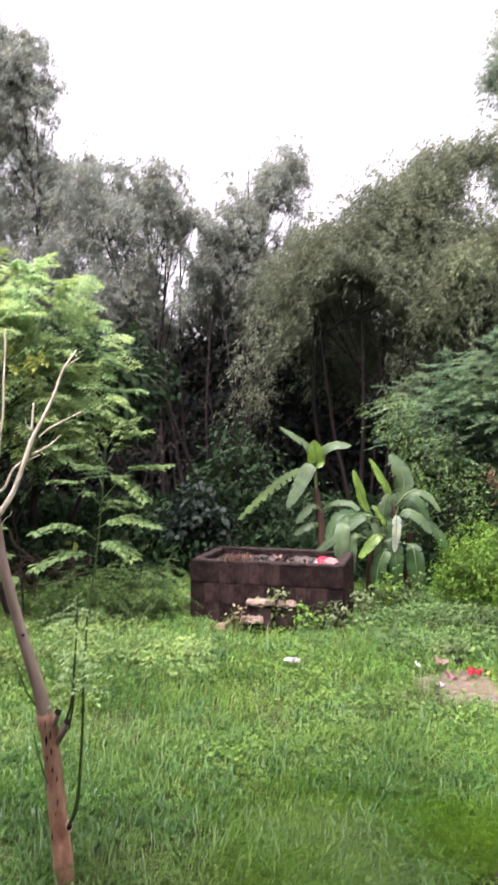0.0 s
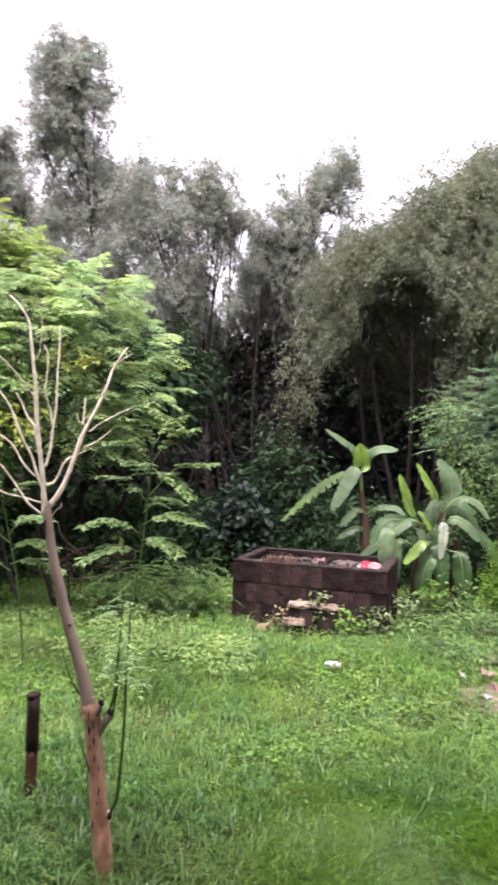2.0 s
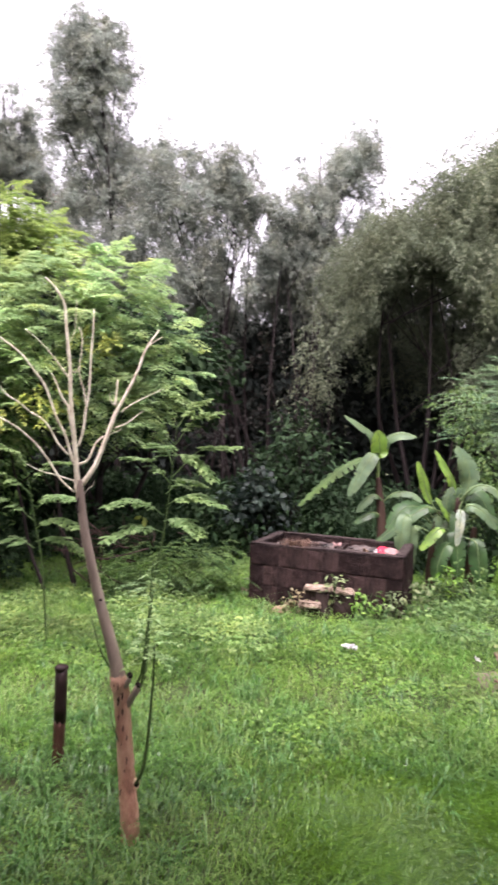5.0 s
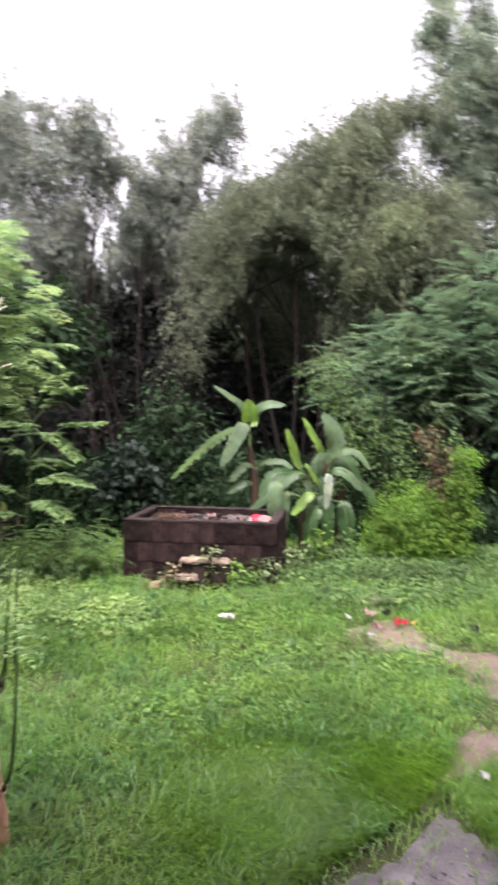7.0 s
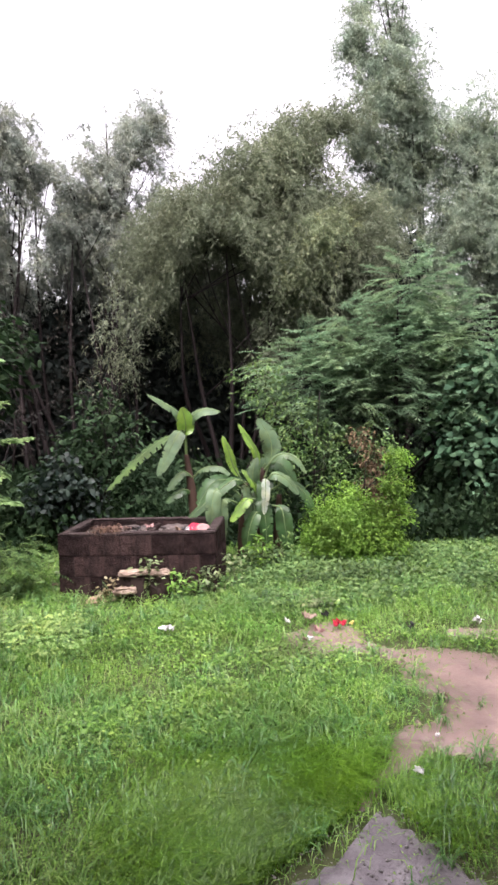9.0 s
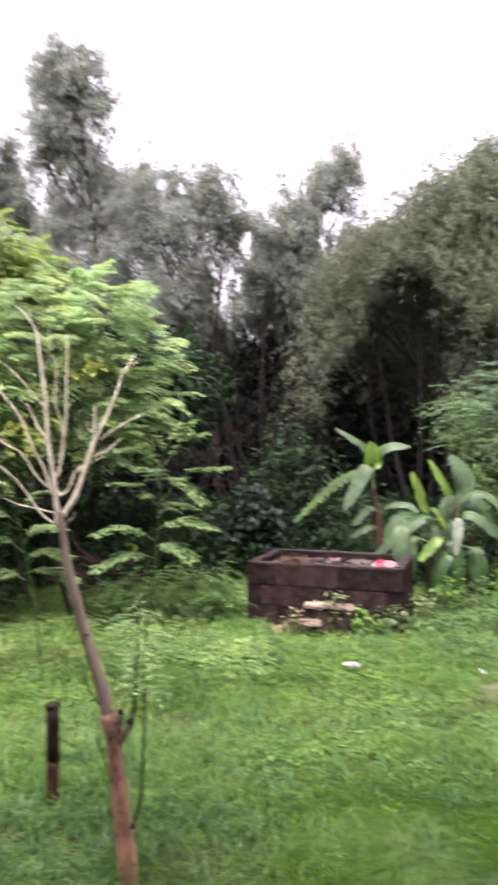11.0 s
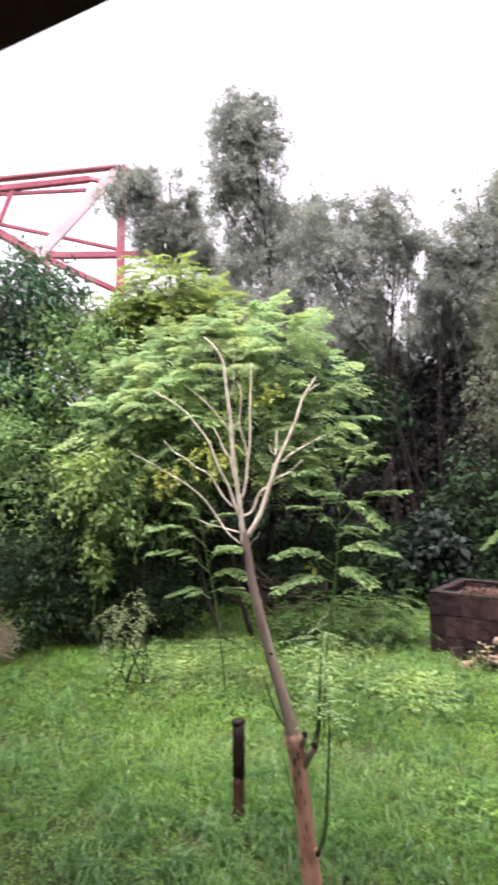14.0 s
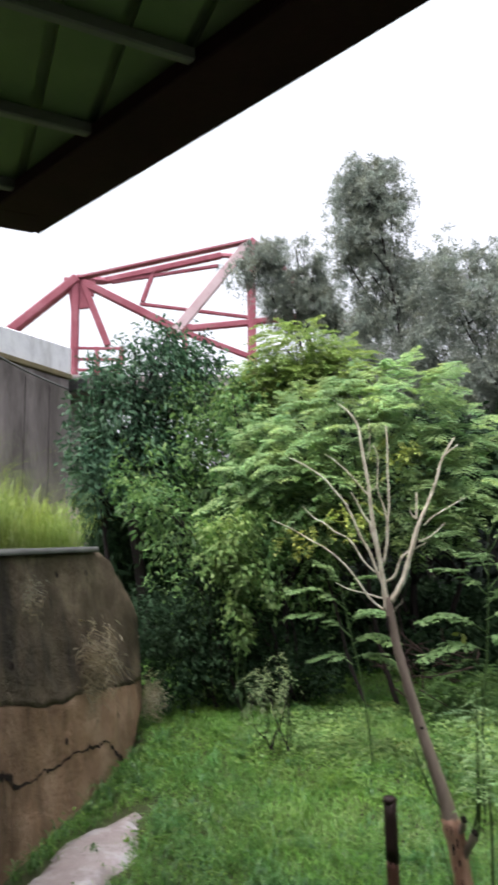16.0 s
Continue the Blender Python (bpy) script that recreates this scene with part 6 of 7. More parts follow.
for _ in range(46):
    x, y = random.uniform(-0.6, 0.58), random.uniform(-0.33, 0.2)
    scrap(heap, (x, y, 0.54 + 0.06 * noise.noise((x * 4, y * 4, 1)) + 0.03 * math.cos(x * 3)), random.uniform(0.05, 0.13), random.choice(mats))
# faded bundle and the red plastic basin lying on the heap
bundle = thing("cloth_bundle", at_bin(0.46, 0.2, 0.55), "faded pinkish cloth bundle on the refuse", "cloth")
bm = bmesh.new()
bmesh.ops.create_icosphere(bm, subdivisions=3, radius=0.085)
for v in bm.verts:
    v.co = Vector((v.co.x * 1.8, v.co.y, v.co.z * 0.75)) * (1 + 0.6 * noise.noise(v.co * 14))
part("cloth", bm, M_litter_pink, bundle, smooth=True)
basin = thing("plastic_basin", at_bin(1.28, 0.22, 0.55), "broken red and white plastic basin on the refuse", "basin")
V, F = tube([(0, 0, -0.02), (0, 0.0, 0.05), (0, 0, 0.1)], [0.05, 0.072, 0.08], 20, 0.02)
ob = link("bowl", tri_mesh("bowl", V, F, True), M_litter_red, basin)
ob.rotation_euler = (radians(50), 0, radians(15))
ob = scrap(basin, (-0.07, -0.05, 0.1), 0.08, M_litter_white, "white_lining", 0.6)
ob.matrix_local = pose(-0.06, -0.06, 0.06, 60, 10, 20)
bm = bmesh.new()
bmesh.ops.create_icosphere(bm, subdivisions=3, radius=0.075)
for v in bm.verts:
    v.co = Vector((v.co.x * 1.25, v.co.y, v.co.z * 0.8)) * (1 + 0.35 * noise.noise(v.co * 16)) + Vector((0.1, -0.01, 0.05))
part("torn_cover", bm, M_litter_pink, basin, "faded pink plastic cover", smooth=True)
# dry straw hanging over the front rim
P = rng.normal(size=(160, 3)) * [0.09, 0.03, 0.012] + np.array(at_bin(0.47, 0.08, 0.62))
V, F = grass(P, 0.07, 0.008, 9.0, (0.7, 1.6), (-0.9, 0.6), True)
tagged(link("straw", tri_mesh("straw", V, F), M_straw_dry), "bunch of dry straw hanging over the bin's rim", "straw", kind="stuff")
# slabs, a fallen block and sand before the bin
for nm, lab, p, sz, m in (("stone_slab", "pale flat stone slab resting on a block", (0.08, 6.03, 0.275), (0.26, 0.15, 0.035), M_slab), ("fallen_block", "brown concrete block lying before the bin", (0.08, 6.06, 0.12), (0.25, 0.15, 0.27), M_fallen), ("stone_slab", "pale broken stone slab leaning on the bin", (0.33, 6.0, 0.265), (0.17, 0.13, 0.035), M_slab), ("stone_slab", "low pale slab before the stacked blocks", (0.0, 5.95, 0.13), (0.2, 0.12, 0.05), M_slab), ("fallen_block", "second brown block under a broken slab", (0.33, 6.03, 0.11), (0.2, 0.14, 0.27), M_fallen)):
    t = thing(nm, p, lab, "stone")
    t.rotation_euler = (0, radians(random.uniform(-2, 2)), radians(random.uniform(-18, 4)))
    part("body", box_bm([-a / 2 for a in sz], [a / 2 for a in sz], 0.015, 3, 0.014), m, t)
sandp = [(-0.52, 6.16), (-0.36, 6.24), (-0.22, 6.2), (-0.16, 6.08), (-0.3, 6.02), (-0.46, 6.06)]
ground_patch("sand_patch", sandp, M_sand, "spilled sand at the bin's foot", 0.05, 0.03)


# ---------------------------------------------------------------- weeds before the bin, dead and yellowing leaves
def weed_plant(place, height, material, label):
    t = thing("weed_plant", place, label, "weed", "weeds by the bin")
    x, y, z = place
    for q in range(3):
        a = random.uniform(0, 6.28)
        tip = (x + 0.1 * math.cos(a), y + 0.06 * math.sin(a), height * random.uniform(0.75, 1.0))
        stem("stem", [(x, y, -0.02), (x + 0.03 * math.cos(a), y + 0.02 * math.sin(a), tip[2] * 0.5), tip], [0.006, 0.004, 0.002], M_green_stem, t, 5, 0.05, 4)
    P = np.array([x, y, 0]) + rng.normal(size=(70, 3)) * [0.07, 0.05, 0] + np.array([[0, 0, 1]]) * rng.uniform(0.25, 1.0, (70, 1)) * height
    V, F = leaf_blades(P, rng.normal(size=P.shape) * [1, 1, 0.4] + [0, 0, -0.2], rng.normal(size=P.shape) * 0.4 + [0, -0.2, 1], rng.uniform(0.04, 0.08, 70), 0.028, oval=True)
    under(link("leaves", tri_mesh("leaves", V, F), material), t)


weed_plant((0.24, 6.0, 0), 0.42, M_pale_leaf, "pale weed growing beside the stone slabs")
weed_plant((0.78, 5.92, 0), 0.32, M_pale_leaf, "pale weed standing before the bin")
weed_plant((-0.12, 6.05, 0), 0.22, M_dry, "withered straw-coloured weed before the bin")
weed_plant((0.52, 5.9, 0), 0.3, M_weed, "green weed standing before the bin")
weed_plant((1.05, 6.1, 0), 0.36, M_pale_leaf, "pale weed beside the bin's corner")
weed_plant((1.42, 6.45, 0), 0.5, M_lime, "bright green weed beneath the banana plant")
dead = [(2.92, 7.0, 0.85, 0.18), (2.9, 7.05, 1.2, 0.15), (2.8, 7.12, 1.42, 0.12), (3.05, 6.98, 0.58, 0.16)]
woody("withered_creeper", "brown withered creeper hanging by the green bush", "creeper", (3.0, 7.1, 0), dead, broad_crown(dead, 2600, (0.06, 0.02), -0.3, 31, hang=0.8), M_withered, M_rust_wood, 0.01, stems=3, spread=0.15)
tan_l = [(3.28, 10.6, 4.65, 0.36), (2.98, 10.7, 4.15, 0.3), (3.6, 10.5, 4.9, 0.26)]
clump = [o for o in scene.objects if o.name == "bamboo_clump"][0]
V, F = drooping_crown(tan_l, 900, (0.1, 0.022), 22, 0.45, -0.3, 33)
under(link("yellowing_leaves", tri_mesh("yellowing_leaves", V, F), M_tan), clump)["label"] = "yellowing tan leaf sprays"

# ---------------------------------------------------------------- litter on the ground
def litter(name, label, place, size, mats_, count=1):
    t = thing(name, place, label, "litter")
    for q in range(count):
        scrap(t, (random.uniform(-0.5, 0.5) * size * (q > 0), random.uniform(-0.5, 0.5) * size * (q > 0), 0.02), size, mats_[q % len(mats_)], "sheet", 0.45)
    return t


litter("plastic_scrap", "crumpled white plastic scrap lying on the grass", (0.335, 4.88, 0.06), 0.085, [M_litter_white], 3)
bag = thing("plastic_bag", (1.72, 4.71, 0.03), "torn red and yellow plastic bag on the earth", "litter")
for dx, dy, s_, m in ((-0.04, 0.02, 0.085, M_litter_red), (0.0, -0.02, 0.07, M_litter_red), (0.07, -0.02, 0.05, M_yellow_scrap), (-0.07, -0.03, 0.045, M_litter_red)):
    scrap(bag, (dx, dy, 0.03), s_, m, "sheet", 0.5)
for x, y, s_, m in ((1.38, 4.45, 0.07, M_litter_white), (2.75, 4.48, 0.1, M_litter_white), (1.9, 3.35, 0.05, M_slab), (1.63, 2.94, 0.04, M_litter_white), (-0.75, 7.1, 0.1, M_litter_white), (-0.72, 6.6, 0.1, M_slab), (1.65, 4.95, 0.08, M_black), (2.2, 4.5, 0.1, M_black)):
    litter("plastic_scrap", "small dirty scrap lying on the ground", (x, y, 0.035), s_, [m])

litter("plastic_scrap", "crumpled white scrap in thin grass by the gravel", (1.38, 2.61, 0.06), 0.06, [M_litter_white])
litter("plastic_scrap", "pale broken stick on the bare earth", (1.46, 4.83, 0.07), 0.12, [M_slab])
litter("plastic_scrap", "small white scrap at the earth's edge", (1.28, 4.78, 0.07), 0.07, [M_litter_white])
litter("plastic_scrap", "pinkish debris on the bare earth", (1.48, 4.60, 0.035), 0.09, [M_litter_pink])
litter("plastic_scrap", "pale debris on the bare earth", (1.33, 4.45, 0.035), 0.06, [M_slab])
weed_plant((1.63, 5.18, 0), 0.14, M_pale_leaf, "low pale weed behind the bare earth")
weed_plant((1.85, 5.20, 0), 0.12, M_weed, "low green weed behind the bare earth")

# ---------------------------------------------------------------- retaining wall with its ledge
U_, N_ = np.array([0.433, -0.901, 0.0]), np.array([-0.901, -0.433, 0.0])
FOOT = np.array([-3.975, 4.01, 0.0])


def on_wall(s, z, out=0.0):
    """A place on the battered face: metres back along it, height, metres proud."""
    round_end = 0.12 * max(0.0, -s) ** 1.6
    lump = 0.03 * noise.noise((s * 2.2, z * 2.2, 5)) + 0.015 * noise.noise((s * 7, z * 7, 9))
    return FOOT + U_ * s + N_ * (z * 0.144 + round_end + lump - out) + np.array([0, 0, z])


def wall_face(z0, z1, s0, s1, ns, nz, out=0.0, back=0.5, end=None):
    V, F = [], []
    for a in range(nz + 1):
        level = lambda s: z0(s) + (z1(s) - z0(s)) * a / nz
        start = s0
        for _ in range(4 if end else 0):
            start = s0 + end(level(start))
        for b in range(ns + 1):
            s = start + (s1 - start) * b / ns
            V.append(on_wall(s, level(s), out))
    for a in range(nz):
        for b in range(ns):
            q = a * (ns + 1) + b
            F += [(q, q + 1, q + ns + 2), (q, q + ns + 2, q + ns + 1)]
    # thickness: the same sheet moved back, joined round the rim
    n_ = len(V)
    V += [v + N_ * back for v in V]
    F += [(c + n_, b + n_, a + n_) for a, b, c in F]
    rim = [b for b in range(ns + 1)] + [a * (ns + 1) + ns for a in range(1, nz + 1)] + [nz * (ns + 1) + b for b in range(ns - 1, -1, -1)] + [a * (ns + 1) for a in range(nz - 1, 0, -1)]
    for p_, q_ in zip(rim, rim[1:] + rim[:1]):
        F += [(p_, p_ + n_, q_), (q_, p_ + n_, q_ + n_)]
    return np.array(V), np.array(F)


ret = thing("retaining_wall", tuple(FOOT), "stained battered retaining wall with a cracked brown footing", "wall", kind="structure")
bulge = lambda z: np.interp(z, [-0.1, 0.0, 0.1, 0.27, 0.54, 0.86, 1.12, 1.39, 1.6, 1.75], [0.1, 0.05, -0.23, -0.5, -0.77, -0.88, -0.7, -0.36, -0.08, 0.25])
foot_top = lambda s: np.interp(s, [-0.9, -0.39, 0.46, 1.0, 1.16, 1.58, 1.95, 3.6], [0.47, 0.517, 0.656, 0.716, 0.705, 0.804, 0.877, 1.1]) + 0.03 * noise.noise((s * 3, 3, 1)) + 0.012 * noise.noise((s * 11, 3, 1))
V, F = wall_face(lambda s: foot_top(s) - 0.03, lambda s: 1.70, 0.0, 3.6, 60, 24, 0.003, 0.9, bulge)
under(link("upper_face", tri_mesh("upper_face", V, F), M_wall), ret)
V, F = wall_face(lambda s: -0.1, foot_top, 0.0, 3.6, 60, 16, 0.0, 0.9, bulge)
under(link("footing", tri_mesh("footing", V, F), M_wall_low), ret)
V, F = wall_face(lambda s: 1.705, lambda s: 1.745 + 0.006 * noise.noise((s * 8, 1, 2)), 0.22, 3.6, 40, 2, 0.05, 0.35)
under(link("cap", tri_mesh("cap", V, F), M_cap), ret)
# the crack is a dark ribbon on the face, painting its unlit depth
crack = [(2.1, 0.55), (1.94, 0.48), (1.87, 0.40), (1.67, 0.36), (1.5, 0.37), (1.36, 0.33), (1.1, 0.34), (0.9, 0.30), (0.68, 0.265), (0.53, 0.255), (0.42, 0.18), (0.31, 0.095), (0.17, 0.01)]
dense = np.array(crack)
dense = np.vstack([dense[:1]] + [np.linspace(a, b, 7)[1:] for a, b in zip(dense[:-1], dense[1:])])
dense[1:-1] += rng.normal(size=(len(dense) - 2, 2)) * 0.009
width_ = np.interp(np.linspace(0, 1, len(dense)), np.linspace(0, 1, 9), [0.03, 0.022, 0.006, 0.012, 0.006, 0.012, 0.007, 0.02, 0.028]) * rng.uniform(0.9, 2.2, len(dense))
V = np.array([on_wall(s, z + sg * w, 0.005) for (s, z), w in zip(dense, width_) for sg in (-0.5, 0.5)])
F = [f for q in range(len(dense) - 1) for f in ((2 * q, 2 * q + 2, 2 * q + 3), (2 * q, 2 * q + 3, 2 * q + 1))]
under(link("crack", tri_mesh("crack", V, F), M_scar_pit), ret)
# weep holes are flat dark discs that paint the shade inside them
for s_, z_ in ((1.16, 0.44), (0.21, 0.37), (1.79, 1.05), (1.02, 1.55), (0.54, 1.54), (1.9, 0.46)):
    lift_ = 0.005 if z_ < foot_top(s_) else 0.011
    V = [on_wall(s_, z_, lift_)] + [on_wall(s_ + 0.02 * math.cos(a), z_ + 0.026 * math.sin(a) * random.uniform(0.8, 1.2), lift_) for a in np.linspace(0, 2 * np.pi, 10, endpoint=False)]
    F = [(0, q + 1, (q + 1) % 10 + 1) for q in range(10)]
    under(link("weep_hole", tri_mesh("weep_hole", V, F), M_scar_pit), ret)
# earth behind the wall, level with the cap
bank = bmesh.new()
c4 = [FOOT + U_ * 0.25 + N_ * 0.55, FOOT + U_ * 3.6 + N_ * 0.55, FOOT + U_ * 3.6 + N_ * 3.2, FOOT + U_ * 0.1 + N_ * 3.2]
lo = [bank.verts.new((p[0], p[1], -0.1)) for p in c4]
hi = [bank.verts.new((p[0], p[1], 1.715)) for p in c4]
bank.faces.new(hi)
for q in range(4):
    bank.faces.new((lo[q], lo[(q + 1) % 4], hi[(q + 1) % 4], hi[q]))
tagged(part("earth_bank", bank, M_soil, None), "earth bank held by the retaining wall", "bank", kind="structure")
s_, b_ = rng.uniform(0.3, 3.4, 19000), rng.uniform(0.3, 1.8, 19000)
P = FOOT + U_ * s_[:, None] + N_ * b_[:, None] + np.array([0, 0, 1.71])
V, F = grass(P, 0.24 + 0.46 * rng.random(19000) ** 1.6 * np.clip(b_ / 0.8, 0.4, 1.6), 0.0038, 2.5, (0.2, 1.1), (0.45, 1.0))
tagged(link("ledge_grass", tri_mesh("ledge_grass", V, F), M_tall_grass), "bright tall grass growing on the wall's ledge", "grass", kind="stuff")


def dry_tuft(label, s, z, n, size):
    c = on_wall(s, z, 0.05)
    P = c + rng.normal(size=(n, 3)) * [size * 0.3, size * 0.3, size * 0.45]
    D = rng.normal(size=(n, 3)) * 0.75 + [0.3, -0.1, -0.35]
    V, F = leaf_blades(P, D, rng.normal(size=(n, 3)), size * rng.uniform(0.15, 0.5, n), 0.0022, sag=0.5)
    tagged(link("dry_plant", tri_mesh("dry_plant", V, F), M_straw), label, "plant", kind="stuff")


dry_tuft("withered straw-coloured plant hanging on the wall", 0.72, 0.88, 900, 0.26)
dry_tuft("withered straw-coloured plant at the wall's end", -0.75, 0.3, 700, 0.2)
dry_tuft("small withered plant rooted high in the wall", 1.56, 1.45, 260, 0.12)

# ---------------------------------------------------------------- bridge abutment, parapet and cable
A0, A1 = np.array([-14.42, 7.82, 0]), np.array([-16.11, 13.52, 0])
ad = unit(A1 - A0)
an = np.array([-ad[1], ad[0], 0])


def slab_between(a, b, z0a, z1a, z0b, z1b, thick):
    bm = bmesh.new()
    vs = []
    for p, z0, z1 in ((a, z0a, z1a), (b, z0b, z1b)):
        for o in (0, thick):
            vs.append([bm.verts.new((p[0] + an[0] * o, p[1] + an[1] * o, z)) for z in (z0, z1)])
    f = lambda *v: bm.faces.new(v)
    (a0, a1), (b0, b1), (c0, c1), (d0, d1) = vs
    f(a0, c0, c1, a1), f(d0, b0, b1, d1), f(b0, a0, a1, b1), f(c0, d0, d1, c1), f(a1, c1, d1, b1), f(b0, d0, c0, a0)
    bmesh.ops.recalc_face_normals(bm, faces=bm.faces[:])
    bmesh.ops.bevel(bm, geom=bm.edges[:], offset=0.03, segments=1, affect="EDGES")
    return bm


abut = thing("bridge_abutment", (-14.8, 11, 0), "tall streaked concrete abutment wall of the bridge", "wall", kind="structure")
under(part("wall_face", slab_between(A0, A1, -0.2, 6.85, -0.2, 7.22, 1.2), M_conc, None), abut)
under(part("ledge", slab_between(A0 - an * 0.08, A1 - an * 0.08, 6.85, 7.02, 7.22, 7.4, 1.3), M_mossy, None, "moss-brown cornice"), abut)
under(part("parapet", slab_between(A0, A1, 7.02, 7.72, 7.4, 8.33, 0.3), M_white, None, "white-painted parapet with flaking paint"), abut)
for q in range(1, 5):
    p = A0 + (A1 - A0) * q / 5 - an * 0.012
    under(part("joint", slab_between(p, p + ad * 0.05, -0.1, 6.8, -0.1, 6.8, 0.06), M_scar_pit, None), abut)
cable = thing("power_cable", (-14.6, 10, 7.0), "black cable slung along the abutment wall", "cable")
stem("cable", [A0 - an * 0.15 + [0, 0, 7.3], A0 + (A1 - A0) * 0.5 - an * 0.25 + [0, 0, 6.85], A1 - an * 0.2 + [0, 0, 6.78]], [0.035, 0.035], M_purlin, cable, 6, 0)
flood = thing("floodlight", tuple(A1 - an * 0.45 - ad * 0.3 + [0, 0, 6.88]), "black floodlight box at the abutment's corner", "lamp")
part("housing", box_bm((-0.25, -0.2, -0.2), (0.25, 0.2, 0.25), 0.04), M_black, flood)
part("bracket", box_bm((-0.04, 0.2, -0.05), (0.04, 0.45, 0.05), 0.01), M_black, flood)

# ---------------------------------------------------------------- red steel truss bridge
BN = np.array([-0.654, 0.7565, 0.0])
bridge = thing("truss_bridge", (-18, 21, 0), "red-painted steel truss road bridge behind the trees", "bridge")


def member(name, a, b, w, d, material=None, label=""):
    a, b = Vector(a) + Vector((-0.36, -0.24, 0)), Vector(b) + Vector((-0.36, -0.24, 0))
    ln = (b - a).length
    bm = bmesh.new()
    bmesh.ops.create_cube(bm, size=1.0)
    for v in bm.verts:
        v.co = Vector((v.co.x * w, v.co.y * d, v.co.z * ln))
    bmesh.ops.bevel(bm, geom=bm.edges[:], offset=min(w, d) * 0.12, segments=1, affect="EDGES")
    z = (b - a).normalized()
    y = Vector(BN)
    x = y.cross(z).normalized()
    y = z.cross(x)
    R = Matrix((x, y, z)).transposed().to_4x4()
    bmesh.ops.transform(bm, matrix=Matrix.Translation((a + b) / 2) @ R, verts=bm.verts[:])
    return under(part(name, bm, material or M_red, None, label), bridge)


TRUSS = [("end_post", (-25.4, 14.9, 8.9), (-21.15, 18.58, 13.89), 0.42, 0.5), ("top_chord", (-21.15, 18.58, 13.89), (-15.13, 23.78, 15.97), 0.11, 0.4), ("end_post", (-15.13, 23.78, 15.97), (-9.7, 28.5, 9.2), 0.42, 0.45), ("post", (-21.2, 18.53, 13.9), (-21.21, 18.52, 8.3), 0.34, 0.34),
         ("diagonal", (-20.96, 18.74, 13.7), (-17.7, 21.56, 11.5), 0.34, 0.3), ("diagonal", (-15.13, 23.78, 15.9), (-17.8, 21.47, 11.42), 0.46, 0.3), ("post", (-15.06, 23.84, 15.9), (-15.15, 23.76, 8.3), 0.38, 0.34), ("strut", (-17.7, 21.56, 11.52), (-15.22, 23.7, 11.9), 0.28, 0.28), ("strut", (-15.2, 23.72, 11.9), (-12.2, 26.3, 12.5), 0.28, 0.28),
         ("diagonal", (-17.5, 21.74, 11.4), (-15.2, 23.72, 10.25), 0.24, 0.24), ("hanger", (-17.48, 21.75, 11.4), (-17.5, 21.73, 8.3), 0.26, 0.26), ("knee_brace", (-20.93, 18.77, 13.56), (-20.1, 19.5, 10.7), 0.3, 0.3)]
# the widest diagonal gets the paler copy, as if light fell on it
for nm, a, b, w, d in TRUSS:
    member(nm, a, b, w, d, M_pink if nm == "diagonal" and w > 0.45 else M_red)
for nm, a, b, w in (("sway_brace", (-22.11, 21.05, 14.86), (-17.61, 24.94, 16.41), 0.3), ("sway_brace", (-20.22, 22.69, 15.5), (-20.65, 22.31, 13.81), 0.22), ("sway_brace", (-21.8, 21.32, 14.81), (-17.73, 24.84, 15.85), 0.16), ("sway_brace", (-20.75, 22.22, 13.7), (-16.58, 25.83, 13.09), 0.16), ("sway_brace", (-21.15, 18.58, 13.89), (-22.11, 21.05, 14.86), 0.3), ("far_chord", (-17.61, 24.94, 16.41), (-16.2, 25.1, 16.0), 0.2)):
    member(nm, a, b, w, w, M_red)
member("gusset", (-21.63, 18.17, 13.56), (-20.56, 19.09, 13.41), 0.75, 0.14)
member("gusset", (-21.18, 18.56, 13.71), (-21.05, 18.67, 12.42), 0.8, 0.16)
member("gusset", (-18.1, 21.2, 11.4), (-17.2, 22.0, 11.5), 0.6, 0.12)
member("deck", (-26.0, 14.4, 8.35), (-14.6, 24.25, 8.35), 0.7, 5.0, M_conc, "concrete road deck")
for za, nm in ((10.56, "rail"), (10.05, "rail"), (9.55, "rail")):
    member(nm, (-21.25, 18.4, za), (-19.6, 19.83, za), 0.12, 0.12)
for q in range(3):
    p = np.array([-21.2, 18.45, 0]) + np.array([1.6, 1.38, 0]) * q / 2 + BN * -0.1
    member("rail_post", (p[0], p[1], 8.6), (p[0], p[1], 10.6), 0.2, 0.16)
for p in ((-21.5, 19.5), (-15.4, 24.7)):
    member("pier", (p[0], p[1], -0.5), (p[0], p[1], 8.05), 1.2, 4.0, M_conc, "grey concrete pier")

# ---------------------------------------------------------------- porch roof and the house behind
RZ = 3.315
RU, RN = np.array([0.51, 0.86, 0.0]), np.array([-0.86, 0.51, 0.0])
C0 = np.array([-2.32, 1.68, RZ])
E1 = np.array([6.0, 0.79, RZ])
roof = thing("porch_roof", (0, 0, RZ), "green metal sheet porch roof with a dark fascia", "roof", kind="structure")


outline = [C0, E1, np.array([6.0, -1.75, RZ]), C0 - RU * ((C0[1] + 1.75) / RU[1])]


def clip_strip(s0, s1):
    """The part of the roof between two lines that run across the purlins."""
    pts = [np.array(p[:2]) for p in outline]
    for sgn, lim in ((1, s0), (-1, s1)):
        out = []
        for a, b in zip(pts, pts[1:] + pts[:1]):
            da, db = sgn * (a @ RU[:2] - lim), sgn * (b @ RU[:2] - lim)
            if da >= 0:
                out.append(a)
            if (da >= 0) != (db >= 0):
                out.append(a + (b - a) * da / (da - db))
        pts = out
        if len(pts) < 3:
            return []
    return pts


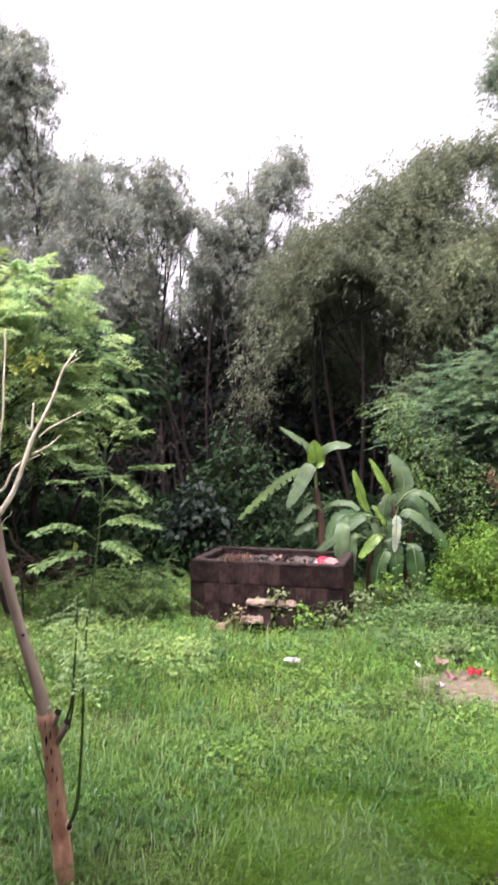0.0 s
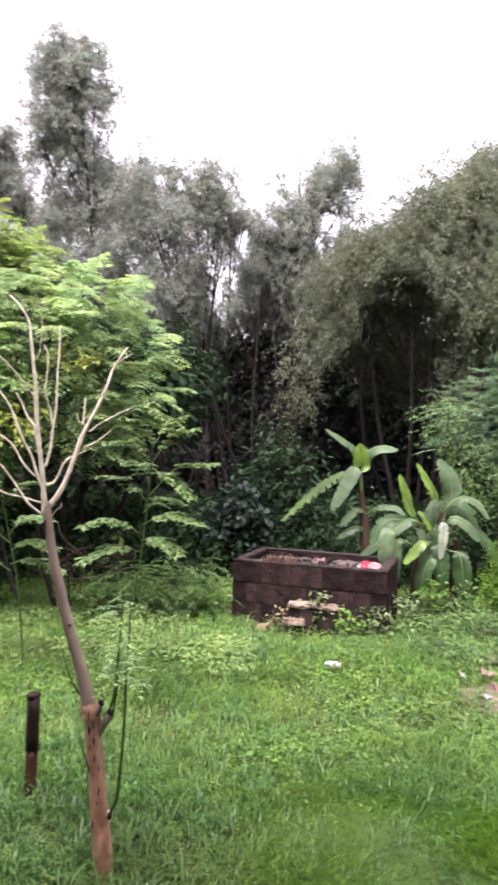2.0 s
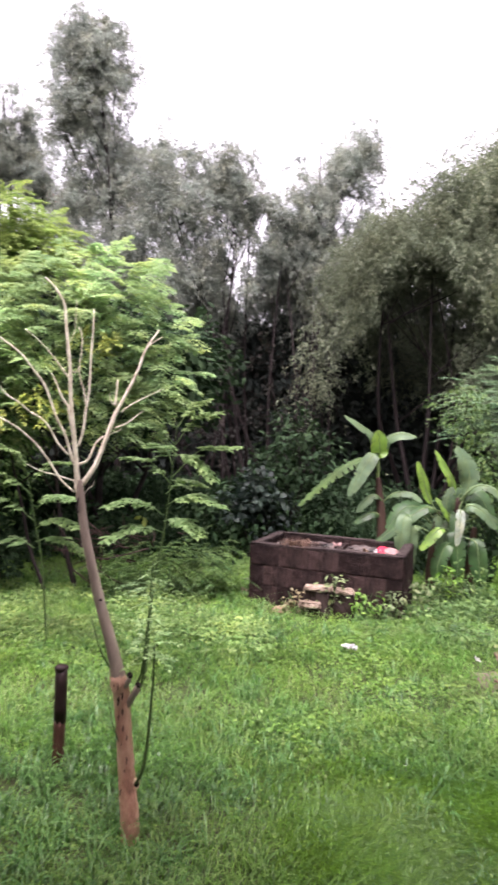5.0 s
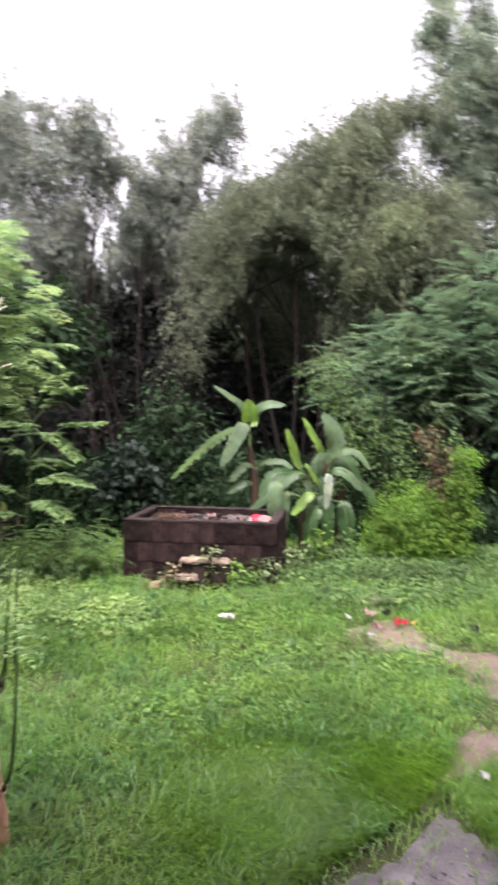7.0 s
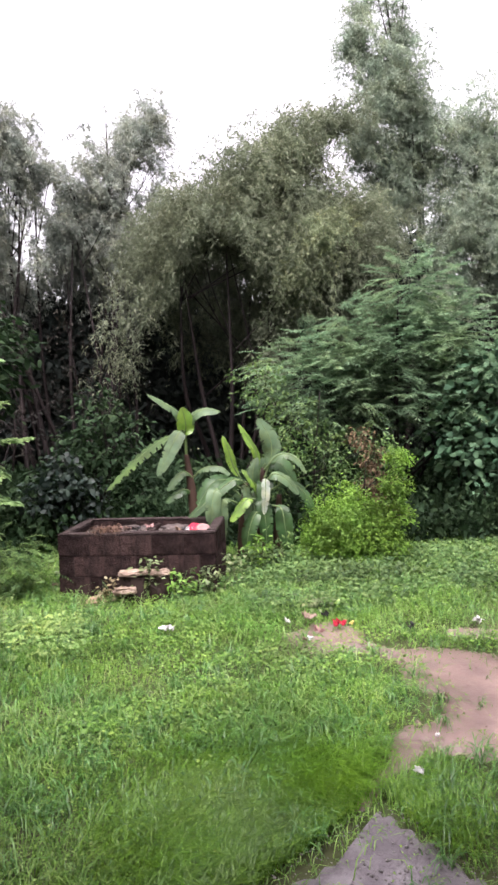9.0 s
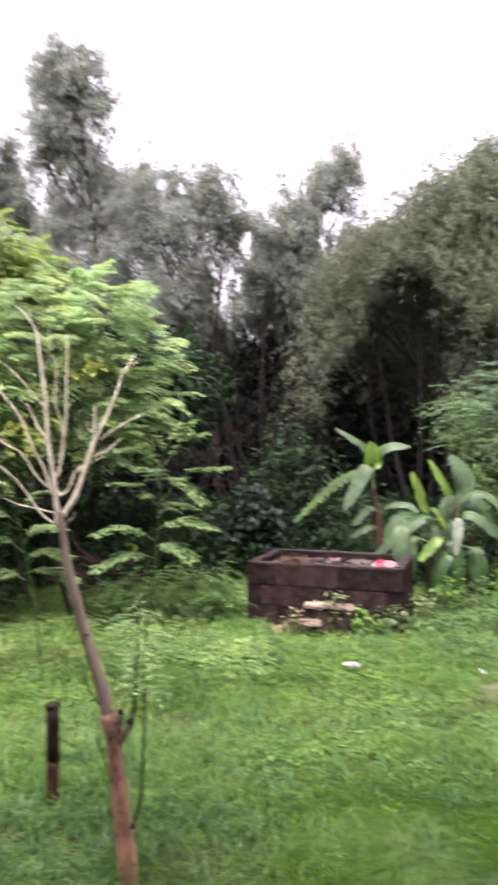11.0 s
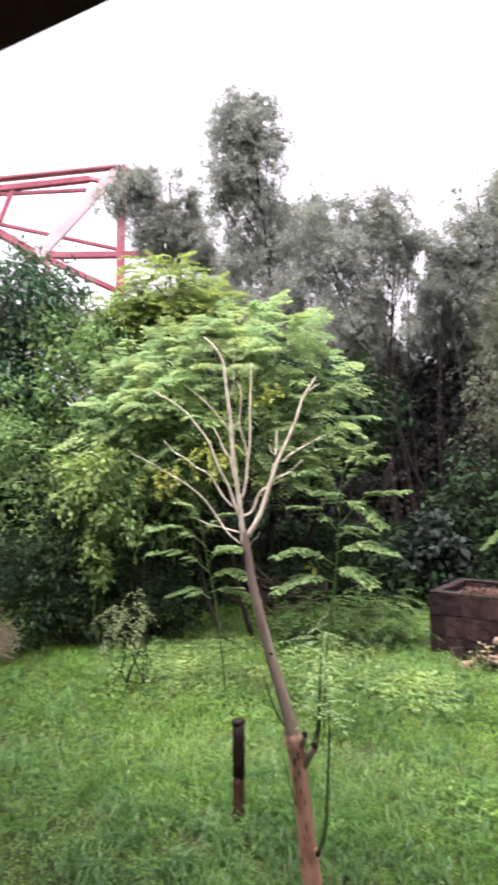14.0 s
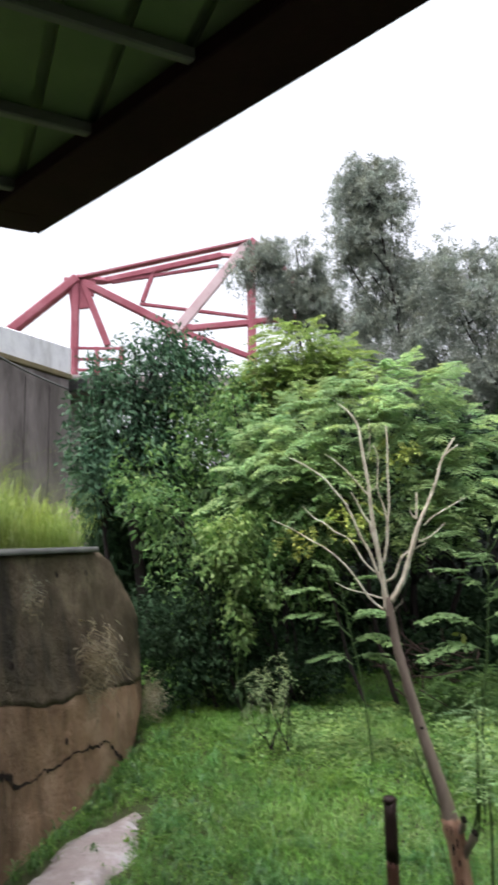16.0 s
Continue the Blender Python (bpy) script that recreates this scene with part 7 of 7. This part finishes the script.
lo_s, hi_s = min(p[:2] @ RU[:2] for p in outline), max(p[:2] @ RU[:2] for p in outline)
pitch_ = 0.205
for q in range(int((hi_s - lo_s) / pitch_) + 1):
    for w0, w1, dz in ((0.0, 0.165, 0.0), (0.165, 0.205, 0.03)):
        pts = clip_strip(lo_s + q * pitch_ + w0, lo_s + q * pitch_ + w1)
        if len(pts) < 3:
            continue
        bm = bmesh.new()
        a = [bm.verts.new((p[0], p[1], RZ + dz)) for p in pts]
        b = [bm.verts.new((p[0], p[1], RZ + 0.035 + dz)) for p in pts]
        bm.faces.new(a[::-1]), bm.faces.new(b)
        for i_ in range(len(a)):
            k_ = (i_ + 1) % len(a)
            bm.faces.new((a[i_], a[k_], b[k_], b[i_]))
        under(part("roof_sheet" if dz == 0 else "sheet_rib", bm, M_roof, None), roof)


def beam(name, a, b, w, h_, material, label=""):
    a, b = np.array(a, float), np.array(b, float)
    d = unit(b - a)
    nn = np.array([-d[1], d[0], 0])
    bm = bmesh.new()
    vs = []
    for p in (a, b):
        for o in (-w / 2, w / 2):
            for z in (-h_, 0):
                vs.append(bm.verts.new(p + nn * o + [0, 0, z]))
    for q in ((0, 1, 3, 2), (4, 6, 7, 5), (0, 4, 5, 1), (2, 3, 7, 6), (1, 5, 7, 3), (0, 2, 6, 4)):
        bm.faces.new([vs[i_] for i_ in q])
    bmesh.ops.recalc_face_normals(bm, faces=bm.faces[:])
    bmesh.ops.bevel(bm, geom=bm.edges[:], offset=0.006, segments=1, affect="EDGES")
    return under(part(name, bm, material, None, label), roof)


ed = unit(E1 - C0)
en = np.array([ed[1], -ed[0], 0])
beam("fascia", C0 + en * 0.13 + [0, 0, -0.004], E1 + en * 0.13 + [0, 0, -0.004], 0.27, 0.07, M_fascia, "dark maroon eave beam")
beam("fascia", C0 - RU * 0.02 + RN * -0.09 + [0, 0, -0.006], outline[3] + RN * -0.09 + [0, 0, -0.006], 0.18, 0.07, M_fascia, "dark maroon side beam")
for q in range(1, 14):
    t0 = 3.03 - 0.494 * q
    pts = []
    for a, b in zip(outline, outline[1:] + outline[:1]):
        da, db = a @ RN - t0, b @ RN - t0
        if (da >= 0) != (db >= 0):
            pts.append(a + (b - a) * da / (da - db))
    if len(pts) == 2:
        a, b = sorted(pts, key=lambda p: p @ RU)
        if np.linalg.norm(b - a) > 0.6:
            beam("purlin", a + RU * 0.05 + [0, 0, -0.003], b - RU * 0.2 + [0, 0, -0.003], 0.035, 0.05, M_purlin, "galvanised purlin")
wall = box_bm((-7, -2.0, -0.1), (7, -1.75, RZ + 0.25), 0.0)
tagged(part("wall_house", wall, M_house, None), "plain plastered house wall behind the porch", "wall", kind="structure")
